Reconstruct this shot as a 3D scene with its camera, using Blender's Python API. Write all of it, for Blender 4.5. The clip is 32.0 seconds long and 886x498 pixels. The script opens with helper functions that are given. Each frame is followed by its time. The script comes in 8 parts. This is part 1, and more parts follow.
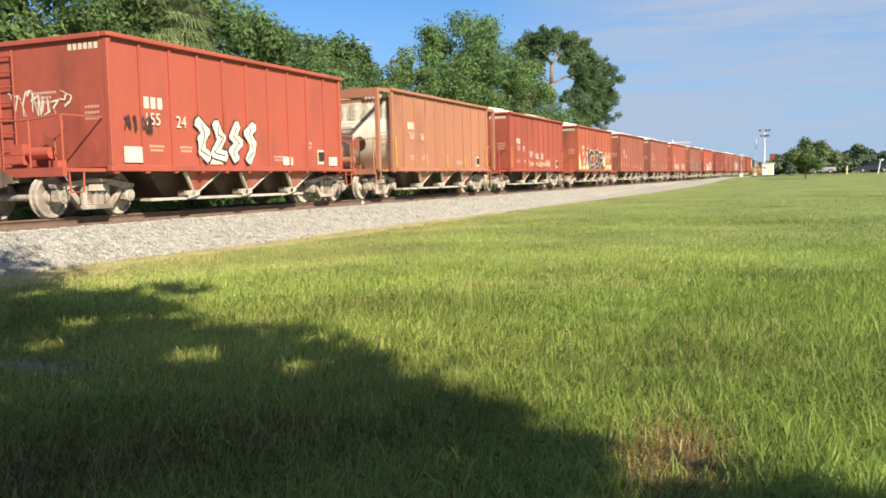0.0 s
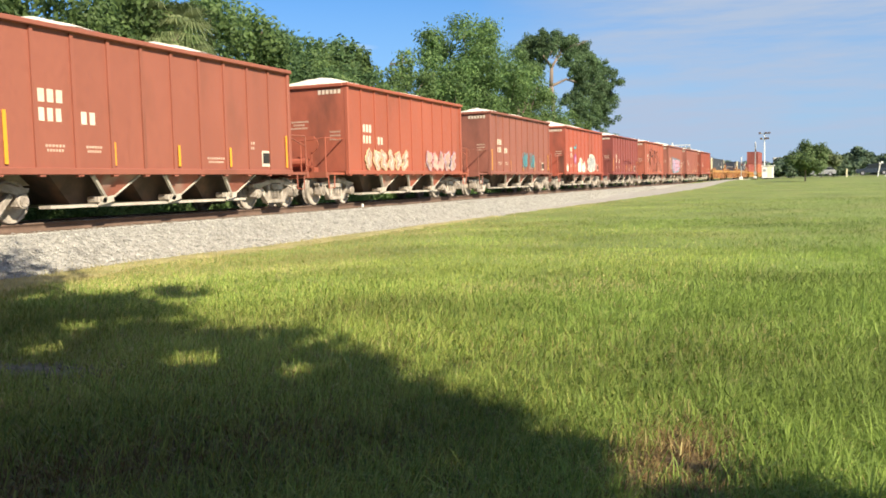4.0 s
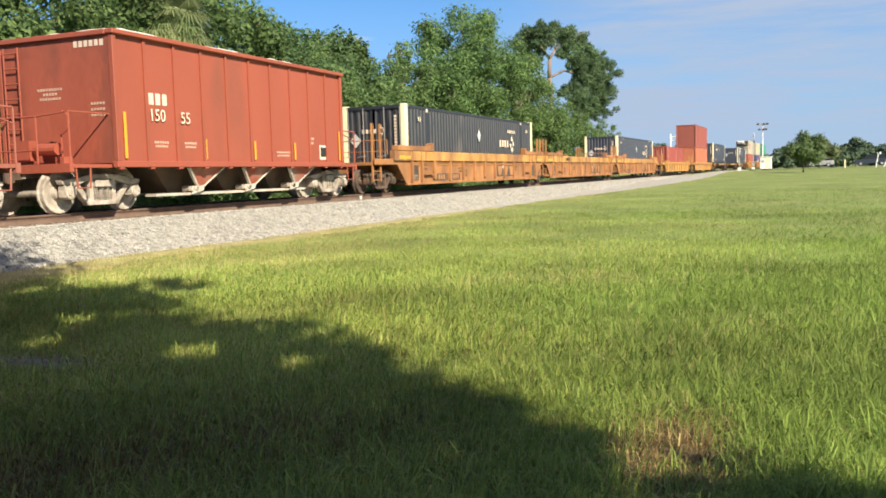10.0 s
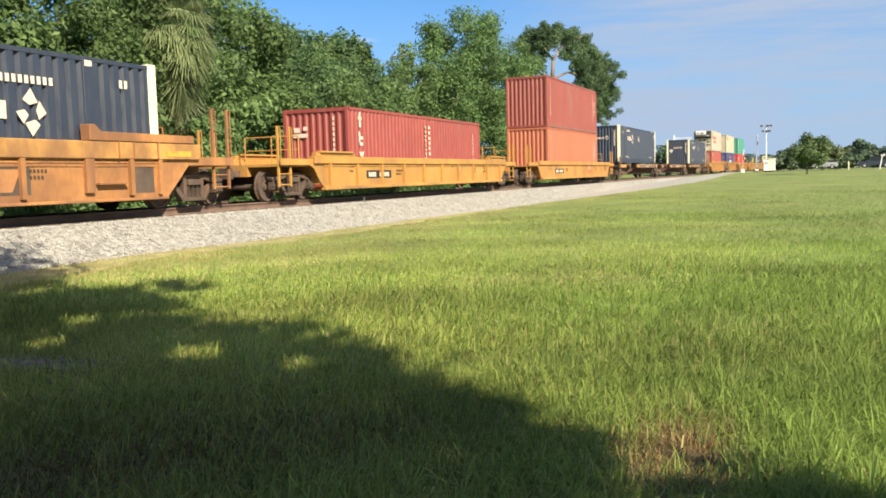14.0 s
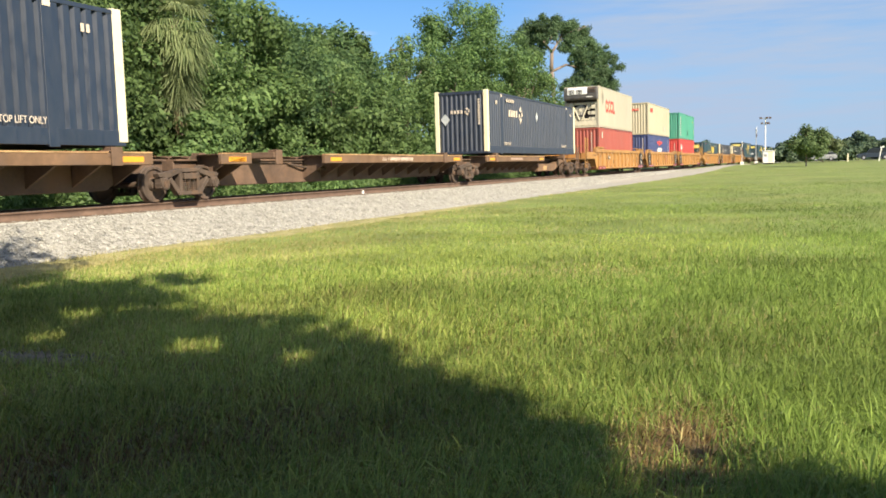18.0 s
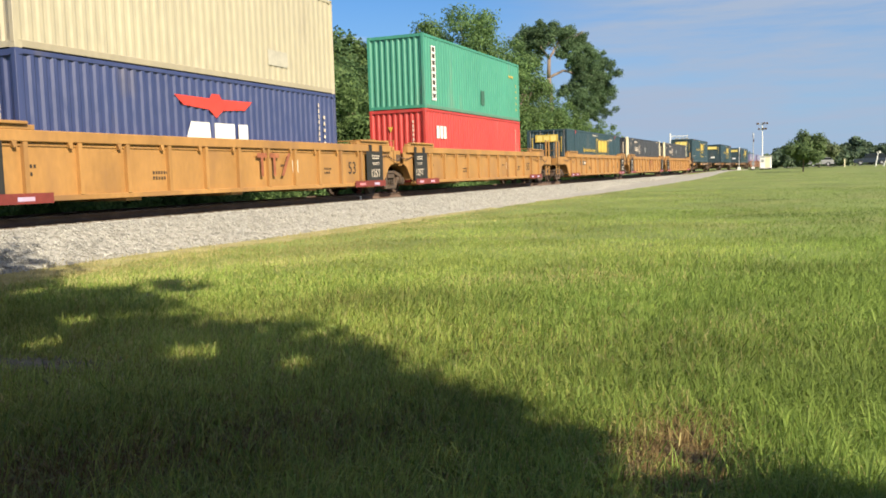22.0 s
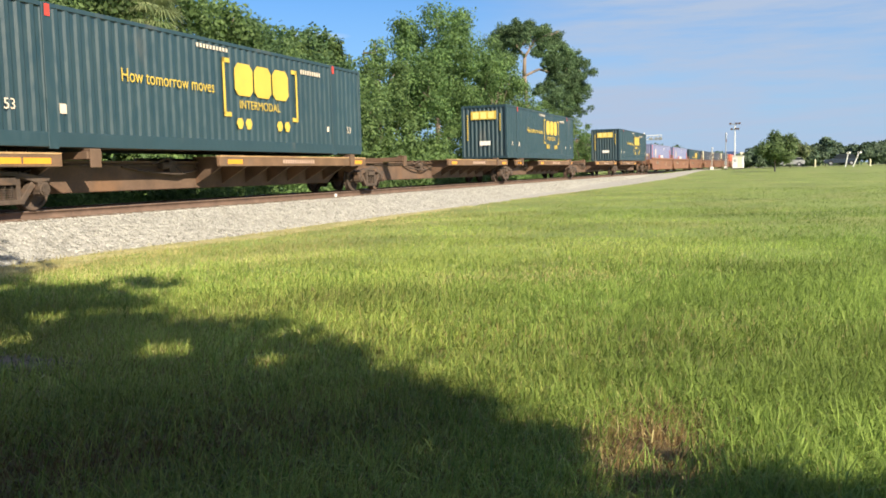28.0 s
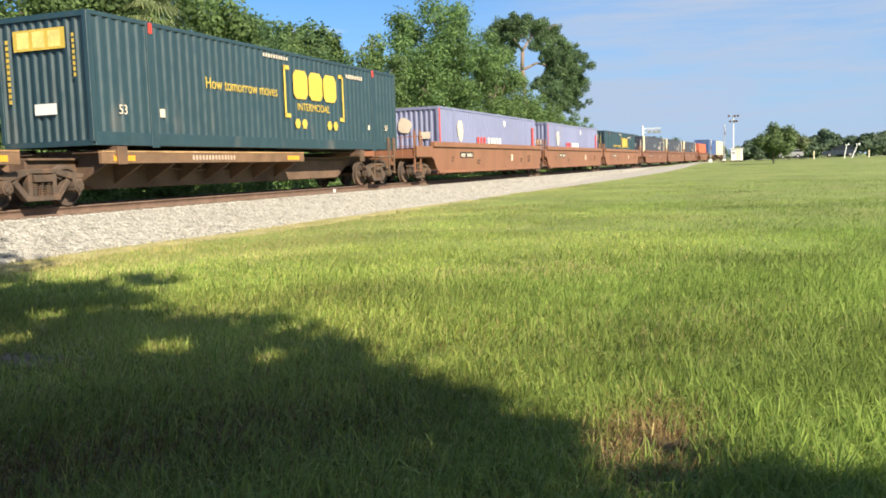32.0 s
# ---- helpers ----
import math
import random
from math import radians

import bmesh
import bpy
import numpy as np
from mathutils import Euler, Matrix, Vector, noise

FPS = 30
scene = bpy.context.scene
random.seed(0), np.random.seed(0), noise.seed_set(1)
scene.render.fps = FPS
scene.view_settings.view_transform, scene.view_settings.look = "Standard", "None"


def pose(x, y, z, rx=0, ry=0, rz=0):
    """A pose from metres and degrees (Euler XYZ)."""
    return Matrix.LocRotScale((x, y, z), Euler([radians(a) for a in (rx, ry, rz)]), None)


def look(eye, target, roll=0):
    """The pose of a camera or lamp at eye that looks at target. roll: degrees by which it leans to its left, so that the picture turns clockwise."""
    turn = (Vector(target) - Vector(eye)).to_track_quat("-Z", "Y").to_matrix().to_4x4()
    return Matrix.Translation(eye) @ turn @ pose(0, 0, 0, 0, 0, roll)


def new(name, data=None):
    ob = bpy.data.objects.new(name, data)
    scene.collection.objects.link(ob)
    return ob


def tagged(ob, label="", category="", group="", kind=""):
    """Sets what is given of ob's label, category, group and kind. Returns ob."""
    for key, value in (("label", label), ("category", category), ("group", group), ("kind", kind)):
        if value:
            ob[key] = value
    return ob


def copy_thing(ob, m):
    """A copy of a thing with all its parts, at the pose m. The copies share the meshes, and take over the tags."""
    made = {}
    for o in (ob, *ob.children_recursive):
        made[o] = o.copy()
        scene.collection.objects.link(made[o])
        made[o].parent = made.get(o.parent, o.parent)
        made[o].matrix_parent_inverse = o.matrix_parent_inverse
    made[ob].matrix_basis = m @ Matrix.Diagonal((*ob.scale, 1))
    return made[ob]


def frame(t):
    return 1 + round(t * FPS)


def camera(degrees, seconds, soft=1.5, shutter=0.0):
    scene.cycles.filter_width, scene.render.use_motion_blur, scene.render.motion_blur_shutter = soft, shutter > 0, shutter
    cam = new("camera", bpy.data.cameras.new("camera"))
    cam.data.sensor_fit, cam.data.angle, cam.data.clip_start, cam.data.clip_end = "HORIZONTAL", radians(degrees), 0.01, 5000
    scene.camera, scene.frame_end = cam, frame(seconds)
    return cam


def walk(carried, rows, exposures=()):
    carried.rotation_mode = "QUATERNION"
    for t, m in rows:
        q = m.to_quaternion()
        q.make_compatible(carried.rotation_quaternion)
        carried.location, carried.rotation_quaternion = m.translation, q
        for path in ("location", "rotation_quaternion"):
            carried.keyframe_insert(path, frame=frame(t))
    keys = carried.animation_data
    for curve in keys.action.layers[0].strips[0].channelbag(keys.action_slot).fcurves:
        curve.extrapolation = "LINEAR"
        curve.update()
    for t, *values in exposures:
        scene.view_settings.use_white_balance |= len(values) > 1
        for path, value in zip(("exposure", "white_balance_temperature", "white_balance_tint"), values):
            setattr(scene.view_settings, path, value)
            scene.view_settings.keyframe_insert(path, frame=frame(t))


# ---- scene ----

# The eye stands still in the grass beside the line and is only turned by hand.
# x runs along the track, y towards it, z is height over the rail head.
EYE = Vector((0.0, 0.0, 0.577))


def aim(yaw, tilt, lean):
    """The camera's pose: degrees left of the track, degrees down, degrees of lean to its right."""
    a, b = radians(yaw), radians(tilt)
    way = Vector((math.cos(b) * math.cos(a), math.cos(b) * math.sin(a), -math.sin(b)))
    return look(EYE, EYE + way, -lean)


cam = camera(53.6, 32.0, soft=1.75)
walk(cam, [
    (0, aim(22.57, 4.48, 1.41)), (0.5, aim(22.66, 4.40, 1.48)), (1, aim(22.72, 4.34, 1.44)),
    (1.5, aim(22.86, 4.35, 1.48)), (2, aim(23.07, 4.30, 1.50)), (2.5, aim(22.87, 4.34, 1.48)),
    (3, aim(22.62, 4.34, 1.48)), (3.5, aim(22.58, 4.32, 1.42)), (5.5, aim(22.49, 4.12, 1.65)),
    (6, aim(22.59, 4.22, 1.64)), (6.5, aim(22.61, 4.32, 1.52)), (7, aim(22.42, 4.47, 1.50)),
    (7.5, aim(22.27, 4.57, 1.54)), (8, aim(22.25, 4.68, 1.37)), (8.5, aim(22.35, 4.68, 1.35)),
    (9, aim(22.43, 4.70, 1.46)), (9.5, aim(22.46, 4.72, 1.66)), (10, aim(22.47, 4.82, 1.61)),
    (10.5, aim(22.56, 4.98, 1.50)), (11, aim(22.63, 4.94, 1.34)), (11.5, aim(22.74, 4.89, 1.39)),
    (12, aim(22.89, 4.63, 1.40)), (12.5, aim(22.70, 4.53, 1.31)), (13, aim(22.49, 4.74, 1.33)),
    (13.5, aim(22.50, 4.77, 1.47)), (14, aim(22.67, 4.72, 1.55)), (14.5, aim(22.68, 4.69, 1.48)),
    (16.5, aim(22.49, 4.84, 1.64)), (17, aim(22.42, 4.98, 1.66)), (17.5, aim(22.40, 5.14, 1.71)),
    (18, aim(22.63, 5.17, 1.70)), (18.5, aim(22.76, 5.12, 1.61)), (19, aim(22.70, 5.00, 1.64)),
    (19.5, aim(22.65, 4.94, 1.71)), (20, aim(22.67, 4.91, 1.83)), (20.5, aim(22.87, 4.87, 1.89)),
    (21, aim(23.10, 4.92, 1.93)), (21.5, aim(22.90, 5.03, 1.80)), (22, aim(22.47, 4.80, 1.76)),
    (22.5, aim(22.16, 4.54, 1.72)), (23, aim(21.88, 4.52, 1.54)), (23.5, aim(21.67, 4.53, 1.36)),
    (24, aim(21.62, 4.58, 1.33)), (24.5, aim(21.53, 4.67, 1.37)), (25, aim(21.66, 4.71, 1.41)),
    (25.5, aim(21.82, 4.79, 1.47)), (27.5, aim(20.84, 4.96, 1.43)), (28, aim(20.84, 4.99, 1.41)),
    (28.5, aim(20.89, 5.03, 1.61)), (29, aim(20.93, 5.18, 1.71)), (29.5, aim(20.97, 5.31, 1.76)),
    (30, aim(20.96, 5.34, 1.82)), (30.5, aim(20.97, 5.39, 1.82)), (31, aim(20.89, 5.30, 1.90)),
    (31.5, aim(20.78, 5.25, 1.90)), (32, aim(20.80, 5.34, 1.84)),
], exposures=[(0, 0.91), (3, 0.93), (8, 0.94), (14, 0.96), (17, 0.98), (18, 0.98), (20, 0.89), (21, 0.81), (22, 0.76), (23, 0.83), (24, 0.88), (28, 0.95), (31, 1.01), (32, 1.03)])

# ---- light ----
SUN_AZ = Vector((-0.53, -0.85, 0)).normalized()      # towards the sun, on the ground
SUN_EL = 36.0
to_sun = (SUN_AZ * math.cos(radians(SUN_EL)) + Vector((0, 0, math.sin(radians(SUN_EL))))).normalized()

sun = new("sun", bpy.data.lights.new("sun", "SUN"))
sun.data.energy, sun.data.angle, sun.data.color = 5.0, radians(0.53), (1.0, 0.87, 0.66)
sun.matrix_world = look(to_sun * 60, (0, 0, 0))

world = bpy.data.worlds.new("sky")
scene.world = world
world.use_nodes = True
wn, wl = world.node_tree.nodes, world.node_tree.links
sky = wn.new("ShaderNodeTexSky")
sky.sky_type, sky.sun_disc = "NISHITA", False
sky.sun_elevation, sky.sun_rotation = radians(SUN_EL), math.atan2(SUN_AZ.x, SUN_AZ.y)
sky.air_density, sky.dust_density, sky.ozone_density = 1.0, 0.1, 2.0


def wnode(kind, **values):
    n = wn.new(kind)
    for key, v in values.items():
        n.inputs[key.replace("_", " ")].default_value = v
    return n


wco = wn.new("ShaderNodeTexCoord")
wsep = wn.new("ShaderNodeSeparateXYZ")
wl.new(wco.outputs["Generated"], wsep.inputs[0])
wmap = wnode("ShaderNodeMapping", Scale=(3.8, 3.8, 38.0), Rotation=(0.06, 0.10, 0.3))
wl.new(wco.outputs["Generated"], wmap.inputs["Vector"])
wno = wnode("ShaderNodeTexNoise", Scale=1.5, Detail=8.0, Roughness=0.62)
wl.new(wmap.outputs[0], wno.inputs["Vector"])
streaks = wnode("ShaderNodeMapRange", From_Min=0.36, From_Max=0.64, To_Min=0.36, To_Max=1.0)
wl.new(wno.outputs["Fac"], streaks.inputs["Value"])
side = wnode("ShaderNodeMapRange", From_Min=0.335, From_Max=0.19)     # a sheet of thin cloud over the southern half
wl.new(wsep.outputs["Y"], side.inputs["Value"])
sheet_fac = wn.new("ShaderNodeMath")
sheet_fac.operation = "MULTIPLY"
wl.new(streaks.outputs[0], sheet_fac.inputs[0])
wl.new(side.outputs[0], sheet_fac.inputs[1])
low = wnode("ShaderNodeMapRange", From_Min=0.0, From_Max=0.22, To_Min=0.9, To_Max=0.0)   # haze above the horizon
wl.new(wsep.outputs["Z"], low.inputs["Value"])
haze = wn.new("ShaderNodeMixRGB")
haze.inputs["Color2"].default_value = (3.75, 5.5, 8.2, 1)
wl.new(low.outputs[0], haze.inputs["Fac"])
blue = wn.new("ShaderNodeMixRGB")
blue.blend_type, blue.inputs["Fac"].default_value, blue.inputs["Color2"].default_value = "MULTIPLY", 1.0, (0.60, 1.04, 1.50, 1)
wl.new(sky.outputs["Color"], blue.inputs["Color1"])
wl.new(blue.outputs[0], haze.inputs["Color1"])
cloud = wn.new("ShaderNodeMixRGB")
cloud_tint = wn.new("ShaderNodeMixRGB")                                     # unseen overhead, the cloud is tinted whiter to warm the fill light
cloud_tint.inputs["Color1"].default_value, cloud_tint.inputs["Color2"].default_value = (4.72, 5.85, 7.75, 1), (5.9, 5.9, 5.8, 1)
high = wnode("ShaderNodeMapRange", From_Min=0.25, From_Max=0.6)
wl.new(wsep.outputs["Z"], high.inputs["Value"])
wl.new(high.outputs[0], cloud_tint.inputs["Fac"])
wl.new(cloud_tint.outputs[0], cloud.inputs["Color2"])
thin = wnode("ShaderNodeMapRange", From_Min=0.22, From_Max=0.5, To_Min=1.0, To_Max=0.85)     # a little thinner overhead, where unseen cover is kept for neutral fill
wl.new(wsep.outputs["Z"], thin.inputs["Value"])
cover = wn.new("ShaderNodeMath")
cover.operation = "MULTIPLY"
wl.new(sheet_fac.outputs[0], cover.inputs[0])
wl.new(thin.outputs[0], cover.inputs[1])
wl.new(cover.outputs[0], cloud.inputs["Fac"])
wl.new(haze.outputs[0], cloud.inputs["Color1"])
# one thin wisp over the trees
wdot = wn.new("ShaderNodeVectorMath")
wdot.operation, wdot.inputs[1].default_value = "SUBTRACT", Vector((0.866, 0.478, 0.152))
wl.new(wco.outputs["Generated"], wdot.inputs[0])
wscale = wn.new("ShaderNodeVectorMath")
wscale.operation, wscale.inputs[1].default_value = "MULTIPLY", Vector((22.0, 22.0, 190.0))
wl.new(wdot.outputs[0], wscale.inputs[0])
wlen = wn.new("ShaderNodeVectorMath")
wlen.operation = "LENGTH"
wl.new(wscale.outputs[0], wlen.inputs[0])
wisp = wnode("ShaderNodeMapRange", From_Min=1.0, From_Max=0.2, To_Min=0.0, To_Max=0.75)
wl.new(wlen.outputs["Value"], wisp.inputs["Value"])
top = wn.new("ShaderNodeMixRGB")
top.inputs["Color2"].default_value = (6.7, 7.7, 9.2, 1)
wl.new(wisp.outputs[0], top.inputs["Fac"])
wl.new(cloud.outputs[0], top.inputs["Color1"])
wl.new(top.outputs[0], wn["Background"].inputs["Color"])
wn["Background"].inputs["Strength"].default_value = 0.050

# ---- materials ----
def surf(name, color, rough=0.75, metal=0.0, var=0.2, scale=1.5, fine=14.0, bump=0.15, grime=None, grime_at=(0.52, 0.72), grime_scale=0.9,
         streak=1.0, tinted=False, coat=0.0, depth=0.01, gloss=0.5):
    """Paint, metal, wood or stone: a base colour, mottled at two scales, with grime or wear in patches and a fine relief."""
    m = bpy.data.materials.new(name)
    m.use_nodes = True
    n, l = m.node_tree.nodes, m.node_tree.links
    b = n["Principled BSDF"]
    b.inputs["Metallic"].default_value = metal
    b.inputs["Coat Weight"].default_value = coat
    b.inputs["Specular IOR Level"].default_value = gloss
    co = n.new("ShaderNodeTexCoord")
    mp = n.new("ShaderNodeMapping")
    mp.inputs["Scale"].default_value = (1, 1, 1.0 / streak)
    info = n.new("ShaderNodeObjectInfo")
    off = n.new("ShaderNodeVectorMath")
    off.operation = "ADD"
    ran = n.new("ShaderNodeMath")
    ran.operation, ran.inputs[1].default_value = "MULTIPLY", 37.0
    l.new(info.outputs["Random"], ran.inputs[0])
    l.new(co.outputs["Object"], off.inputs[0])
    l.new(ran.outputs[0], off.inputs[1])
    l.new(off.outputs[0], mp.inputs["Vector"])

    def noise_at(s, detail=4.0):
        t = n.new("ShaderNodeTexNoise")
        t.inputs["Scale"].default_value, t.inputs["Detail"].default_value = s, detail
        l.new(mp.outputs[0], t.inputs["Vector"])
        return t.outputs["Fac"]

    def ranged(fac, lo, hi, a, z):
        r = n.new("ShaderNodeMapRange")
        for key, v in (("From Min", lo), ("From Max", hi), ("To Min", a), ("To Max", z)):
            r.inputs[key].default_value = v
        l.new(fac, r.inputs["Value"])
        return r.outputs[0]

    def blend(kind, fac, one, two):
        x = n.new("ShaderNodeMixRGB")
        x.blend_type = kind
        for sock, v in ((x.inputs[0], fac), (x.inputs[1], one), (x.inputs[2], two)):
            if isinstance(v, (int, float)):
                sock.default_value = v
            elif isinstance(v, tuple):
                sock.default_value = (*v, 1)
            else:
                l.new(v, sock)
        return x.outputs[0]

    base = info.outputs["Color"] if tinted else tuple(color)
    big, small = noise_at(scale), noise_at(fine, 5.0)
    shade = n.new("ShaderNodeMath")
    shade.operation = "MULTIPLY"
    l.new(ranged(big, 0.3, 0.7, 1 - var, 1 + var), shade.inputs[0])
    l.new(ranged(small, 0.3, 0.7, 1 - var * 0.6, 1 + var * 0.6), shade.inputs[1])
    grey = n.new("ShaderNodeCombineColor")
    for k in range(3):
        l.new(shade.outputs[0], grey.inputs[k])
    col = blend("MULTIPLY", 1.0, base, grey.outputs[0])
    if grime:
        patch = noise_at(grime_scale, 8.0)
        col = blend("MIX", ranged(patch, grime_at[0], grime_at[1], 0.0, 0.85), col, tuple(grime))
    l.new(col, b.inputs["Base Color"])
    l.new(ranged(small, 0.3, 0.7, max(rough - 0.12, 0.03), min(rough + 0.12, 1)), b.inputs["Roughness"])
    if bump:
        bp = n.new("ShaderNodeBump")
        bp.inputs["Strength"].default_value, bp.inputs["Distance"].default_value = bump, depth
        l.new(small, bp.inputs["Height"])
        l.new(bp.outputs[0], b.inputs["Normal"])
    return m


def leafy(name, dark, light, see=0.35, rough=0.55):
    """Leaves: the tone changes from leaf to leaf, and some light comes through."""
    m = bpy.data.materials.new(name)
    m.use_nodes = True
    n, l = m.node_tree.nodes, m.node_tree.links
    b = n["Principled BSDF"]
    geo = n.new("ShaderNodeNewGeometry")
    ramp = n.new("ShaderNodeValToRGB")
    ramp.color_ramp.elements[0].color, ramp.color_ramp.elements[1].color = (*dark, 1), (*light, 1)
    l.new(geo.outputs["Random Per Island"], ramp.inputs[0])
    co = n.new("ShaderNodeTexCoord")
    no = n.new("ShaderNodeTexNoise")
    no.inputs["Scale"].default_value = 0.35
    l.new(co.outputs["Object"], no.inputs["Vector"])
    mr = n.new("ShaderNodeMapRange")
    for key, v in (("From Min", 0.3), ("From Max", 0.7), ("To Min", 0.65), ("To Max", 1.35)):
        mr.inputs[key].default_value = v
    l.new(no.outputs["Fac"], mr.inputs["Value"])
    x = n.new("ShaderNodeMixRGB")
    x.blend_type, x.inputs[0].default_value = "MULTIPLY", 1.0
    g = n.new("ShaderNodeCombineColor")
    for k in range(3):
        l.new(mr.outputs[0], g.inputs[k])
    l.new(ramp.outputs[0], x.inputs[1])
    l.new(g.outputs[0], x.inputs[2])
    l.new(x.outputs[0], b.inputs["Base Color"])
    b.inputs["Roughness"].default_value = rough
    b.inputs["Specular IOR Level"].default_value = 0.25
    t = n.new("ShaderNodeBsdfTranslucent")
    l.new(x.outputs[0], t.inputs["Color"])
    mix = n.new("ShaderNodeMixShader")
    mix.inputs[0].default_value = see
    l.new(b.outputs[0], mix.inputs[1])
    l.new(t.outputs[0], mix.inputs[2])
    l.new(mix.outputs[0], n["Material Output"].inputs["Surface"])
    return m


CAR_PAINT = surf("car_paint", (0.3, 0.07, 0.05), 0.6, var=0.08, scale=0.5, fine=16, bump=0.08, grime=(0.15, 0.06, 0.04), grime_at=(0.54, 0.82), grime_scale=0.7, streak=2.6, tinted=True)
END_PAINT = surf("car_end_paint", (0.3, 0.07, 0.05), 0.7, var=0.14, scale=0.6, fine=12, bump=0.1, grime=(0.085, 0.04, 0.03), grime_at=(0.46, 0.72), grime_scale=0.8, streak=2.2, tinted=True)
CHUTE_PAINT = surf("chute_paint", (0.3, 0.07, 0.05), 0.85, var=0.2, scale=1.2, fine=14, grime=(0.33, 0.27, 0.225), grime_at=(0.46, 0.70), grime_scale=1.4, tinted=True)
WELL_PAINT = surf("well_paint", (0.6, 0.35, 0.08), 0.6, var=0.15, scale=0.8, fine=11, grime=(0.21, 0.115, 0.06), grime_at=(0.50, 0.78), streak=2.4, tinted=True)
RUSTY_PAINT = surf("rusty_paint", (0.5, 0.22, 0.06), 0.75, var=0.25, scale=0.7, fine=11, grime=(0.19, 0.09, 0.05), grime_at=(0.42, 0.66), grime_scale=1.1, streak=1.8, tinted=True)
BOX_PAINT = surf("container_paint", (0.05, 0.06, 0.1), 0.5, var=0.08, scale=0.5, fine=8, grime=(0.2, 0.17, 0.14), grime_at=(0.62, 0.95), streak=3.0, tinted=True, gloss=1.0)
DUSTY = surf("dusty_steel", (0.40, 0.355, 0.31), 0.9, var=0.25, scale=2.0, fine=16, grime=(0.15, 0.125, 0.105), grime_at=(0.48, 0.68), grime_scale=2.2)
GRIMY = surf("grimy_steel", (0.078, 0.056, 0.044), 0.85, var=0.3, scale=2.0, fine=16, grime=(0.15, 0.088, 0.055), grime_at=(0.5, 0.7), grime_scale=2.5)
RUST = surf("rusty_steel", (0.125, 0.079, 0.055), 0.85, var=0.3, scale=1.2, fine=14, grime=(0.20, 0.11, 0.062), grime_at=(0.52, 0.72))
RAIL_STEEL = surf("rail_rust", (0.135, 0.088, 0.066), 0.8, var=0.25, scale=2.5, fine=20)
RAIL_TOP = surf("rail_head", (0.5, 0.48, 0.46), 0.3, 0.9, var=0.1)
SLEEPER = surf("weathered_sleeper", (0.16, 0.12, 0.09), 0.9, var=0.3, scale=3, fine=25, bump=0.4)
STAINED = surf("rust_stained_ballast", (0.15, 0.10, 0.075), 0.95, var=0.3, scale=4, fine=30, bump=0.8, depth=0.02, grime=(0.24, 0.19, 0.15), grime_at=(0.55, 0.8), grime_scale=3)
BALLAST = surf("ballast_bed", (0.335, 0.328, 0.305), 0.95, var=0.25, scale=14, fine=90, bump=0.35, depth=0.006, grime=(0.23, 0.22, 0.20), grime_at=(0.5, 0.75), grime_scale=2.2)
DULL_STONE = surf("dull_gravel", (0.22, 0.19, 0.15), 0.95, var=0.35, scale=6, fine=34, bump=0.3)
STONE = surf("ballast_stone", (0.395, 0.39, 0.367), 0.95, var=0.38, scale=6, fine=34, bump=0.3)
EARTH = surf("bare_earth", (0.16, 0.108, 0.055), 0.95, var=0.3, scale=3, fine=22, bump=0.8, depth=0.03, grime=(0.22, 0.18, 0.10), grime_at=(0.5, 0.7), grime_scale=4)
SAND = surf("crushed_limestone", (0.74, 0.69, 0.60), 0.95, var=0.12, scale=3, fine=25, bump=0.6, depth=0.03)
SOIL = surf("grass_soil", (0.16, 0.21, 0.05), 0.95, var=0.24, scale=0.35, fine=9, bump=0.4, depth=0.02, grime=(0.235, 0.24, 0.08), grime_at=(0.50, 0.75), grime_scale=0.28)
DRY_EDGE = surf("dry_sandy_edge", (0.34, 0.31, 0.15), 0.95, var=0.25, scale=1.6, fine=18, bump=0.6, depth=0.02, grime=(0.23, 0.235, 0.085), grime_at=(0.44, 0.58), grime_scale=1.4)
ASPHALT = surf("asphalt", (0.33, 0.32, 0.30), 0.9, var=0.15, scale=1, fine=20)
CONCRETE = surf("pale_concrete", (0.5, 0.48, 0.43), 0.9, var=0.12)
WHITE = surf("white_paint", (0.79, 0.79, 0.77), 0.55, var=0.06, grime=(0.58, 0.56, 0.50), grime_at=(0.6, 0.9))
CREAM = surf("cream_paint", (0.80, 0.74, 0.52), 0.5, var=0.06, grime=(0.5, 0.42, 0.25), grime_at=(0.58, 0.85))
BLACK = surf("black_paint", (0.025, 0.024, 0.023), 0.6, var=0.3)
YELLOW = surf("yellow_paint", (0.58, 0.42, 0.075), 0.55, var=0.08)
AMBER = surf("amber_reflector", (0.75, 0.33, 0.03), 0.4, var=0.06)
RED = surf("red_paint", (0.62, 0.06, 0.045), 0.5, var=0.08)
MAROON = surf("maroon_strip", (0.19, 0.035, 0.03), 0.6, var=0.2)
SILVER = surf("galvanised_steel", (0.55, 0.55, 0.55), 0.4, 0.7, var=0.1)
BARK = surf("tree_bark", (0.19, 0.15, 0.12), 0.95, var=0.3, scale=1.5, fine=9, bump=0.8, depth=0.04, streak=3)
PALE_BARK = surf("pale_pine_bark", (0.33, 0.26, 0.22), 0.95, var=0.3, scale=1.5, fine=9, bump=0.8, depth=0.04, streak=3)
GLASS = surf("dark_glass", (0.02, 0.025, 0.03), 0.08, var=0.05, bump=0)
LEAF_MID = leafy("leaf_mid", (0.095, 0.165, 0.065), (0.215, 0.32, 0.115), 0.5)
LEAF_DEEP = leafy("leaf_deep", (0.06, 0.105, 0.04), (0.165, 0.25, 0.085), 0.45)
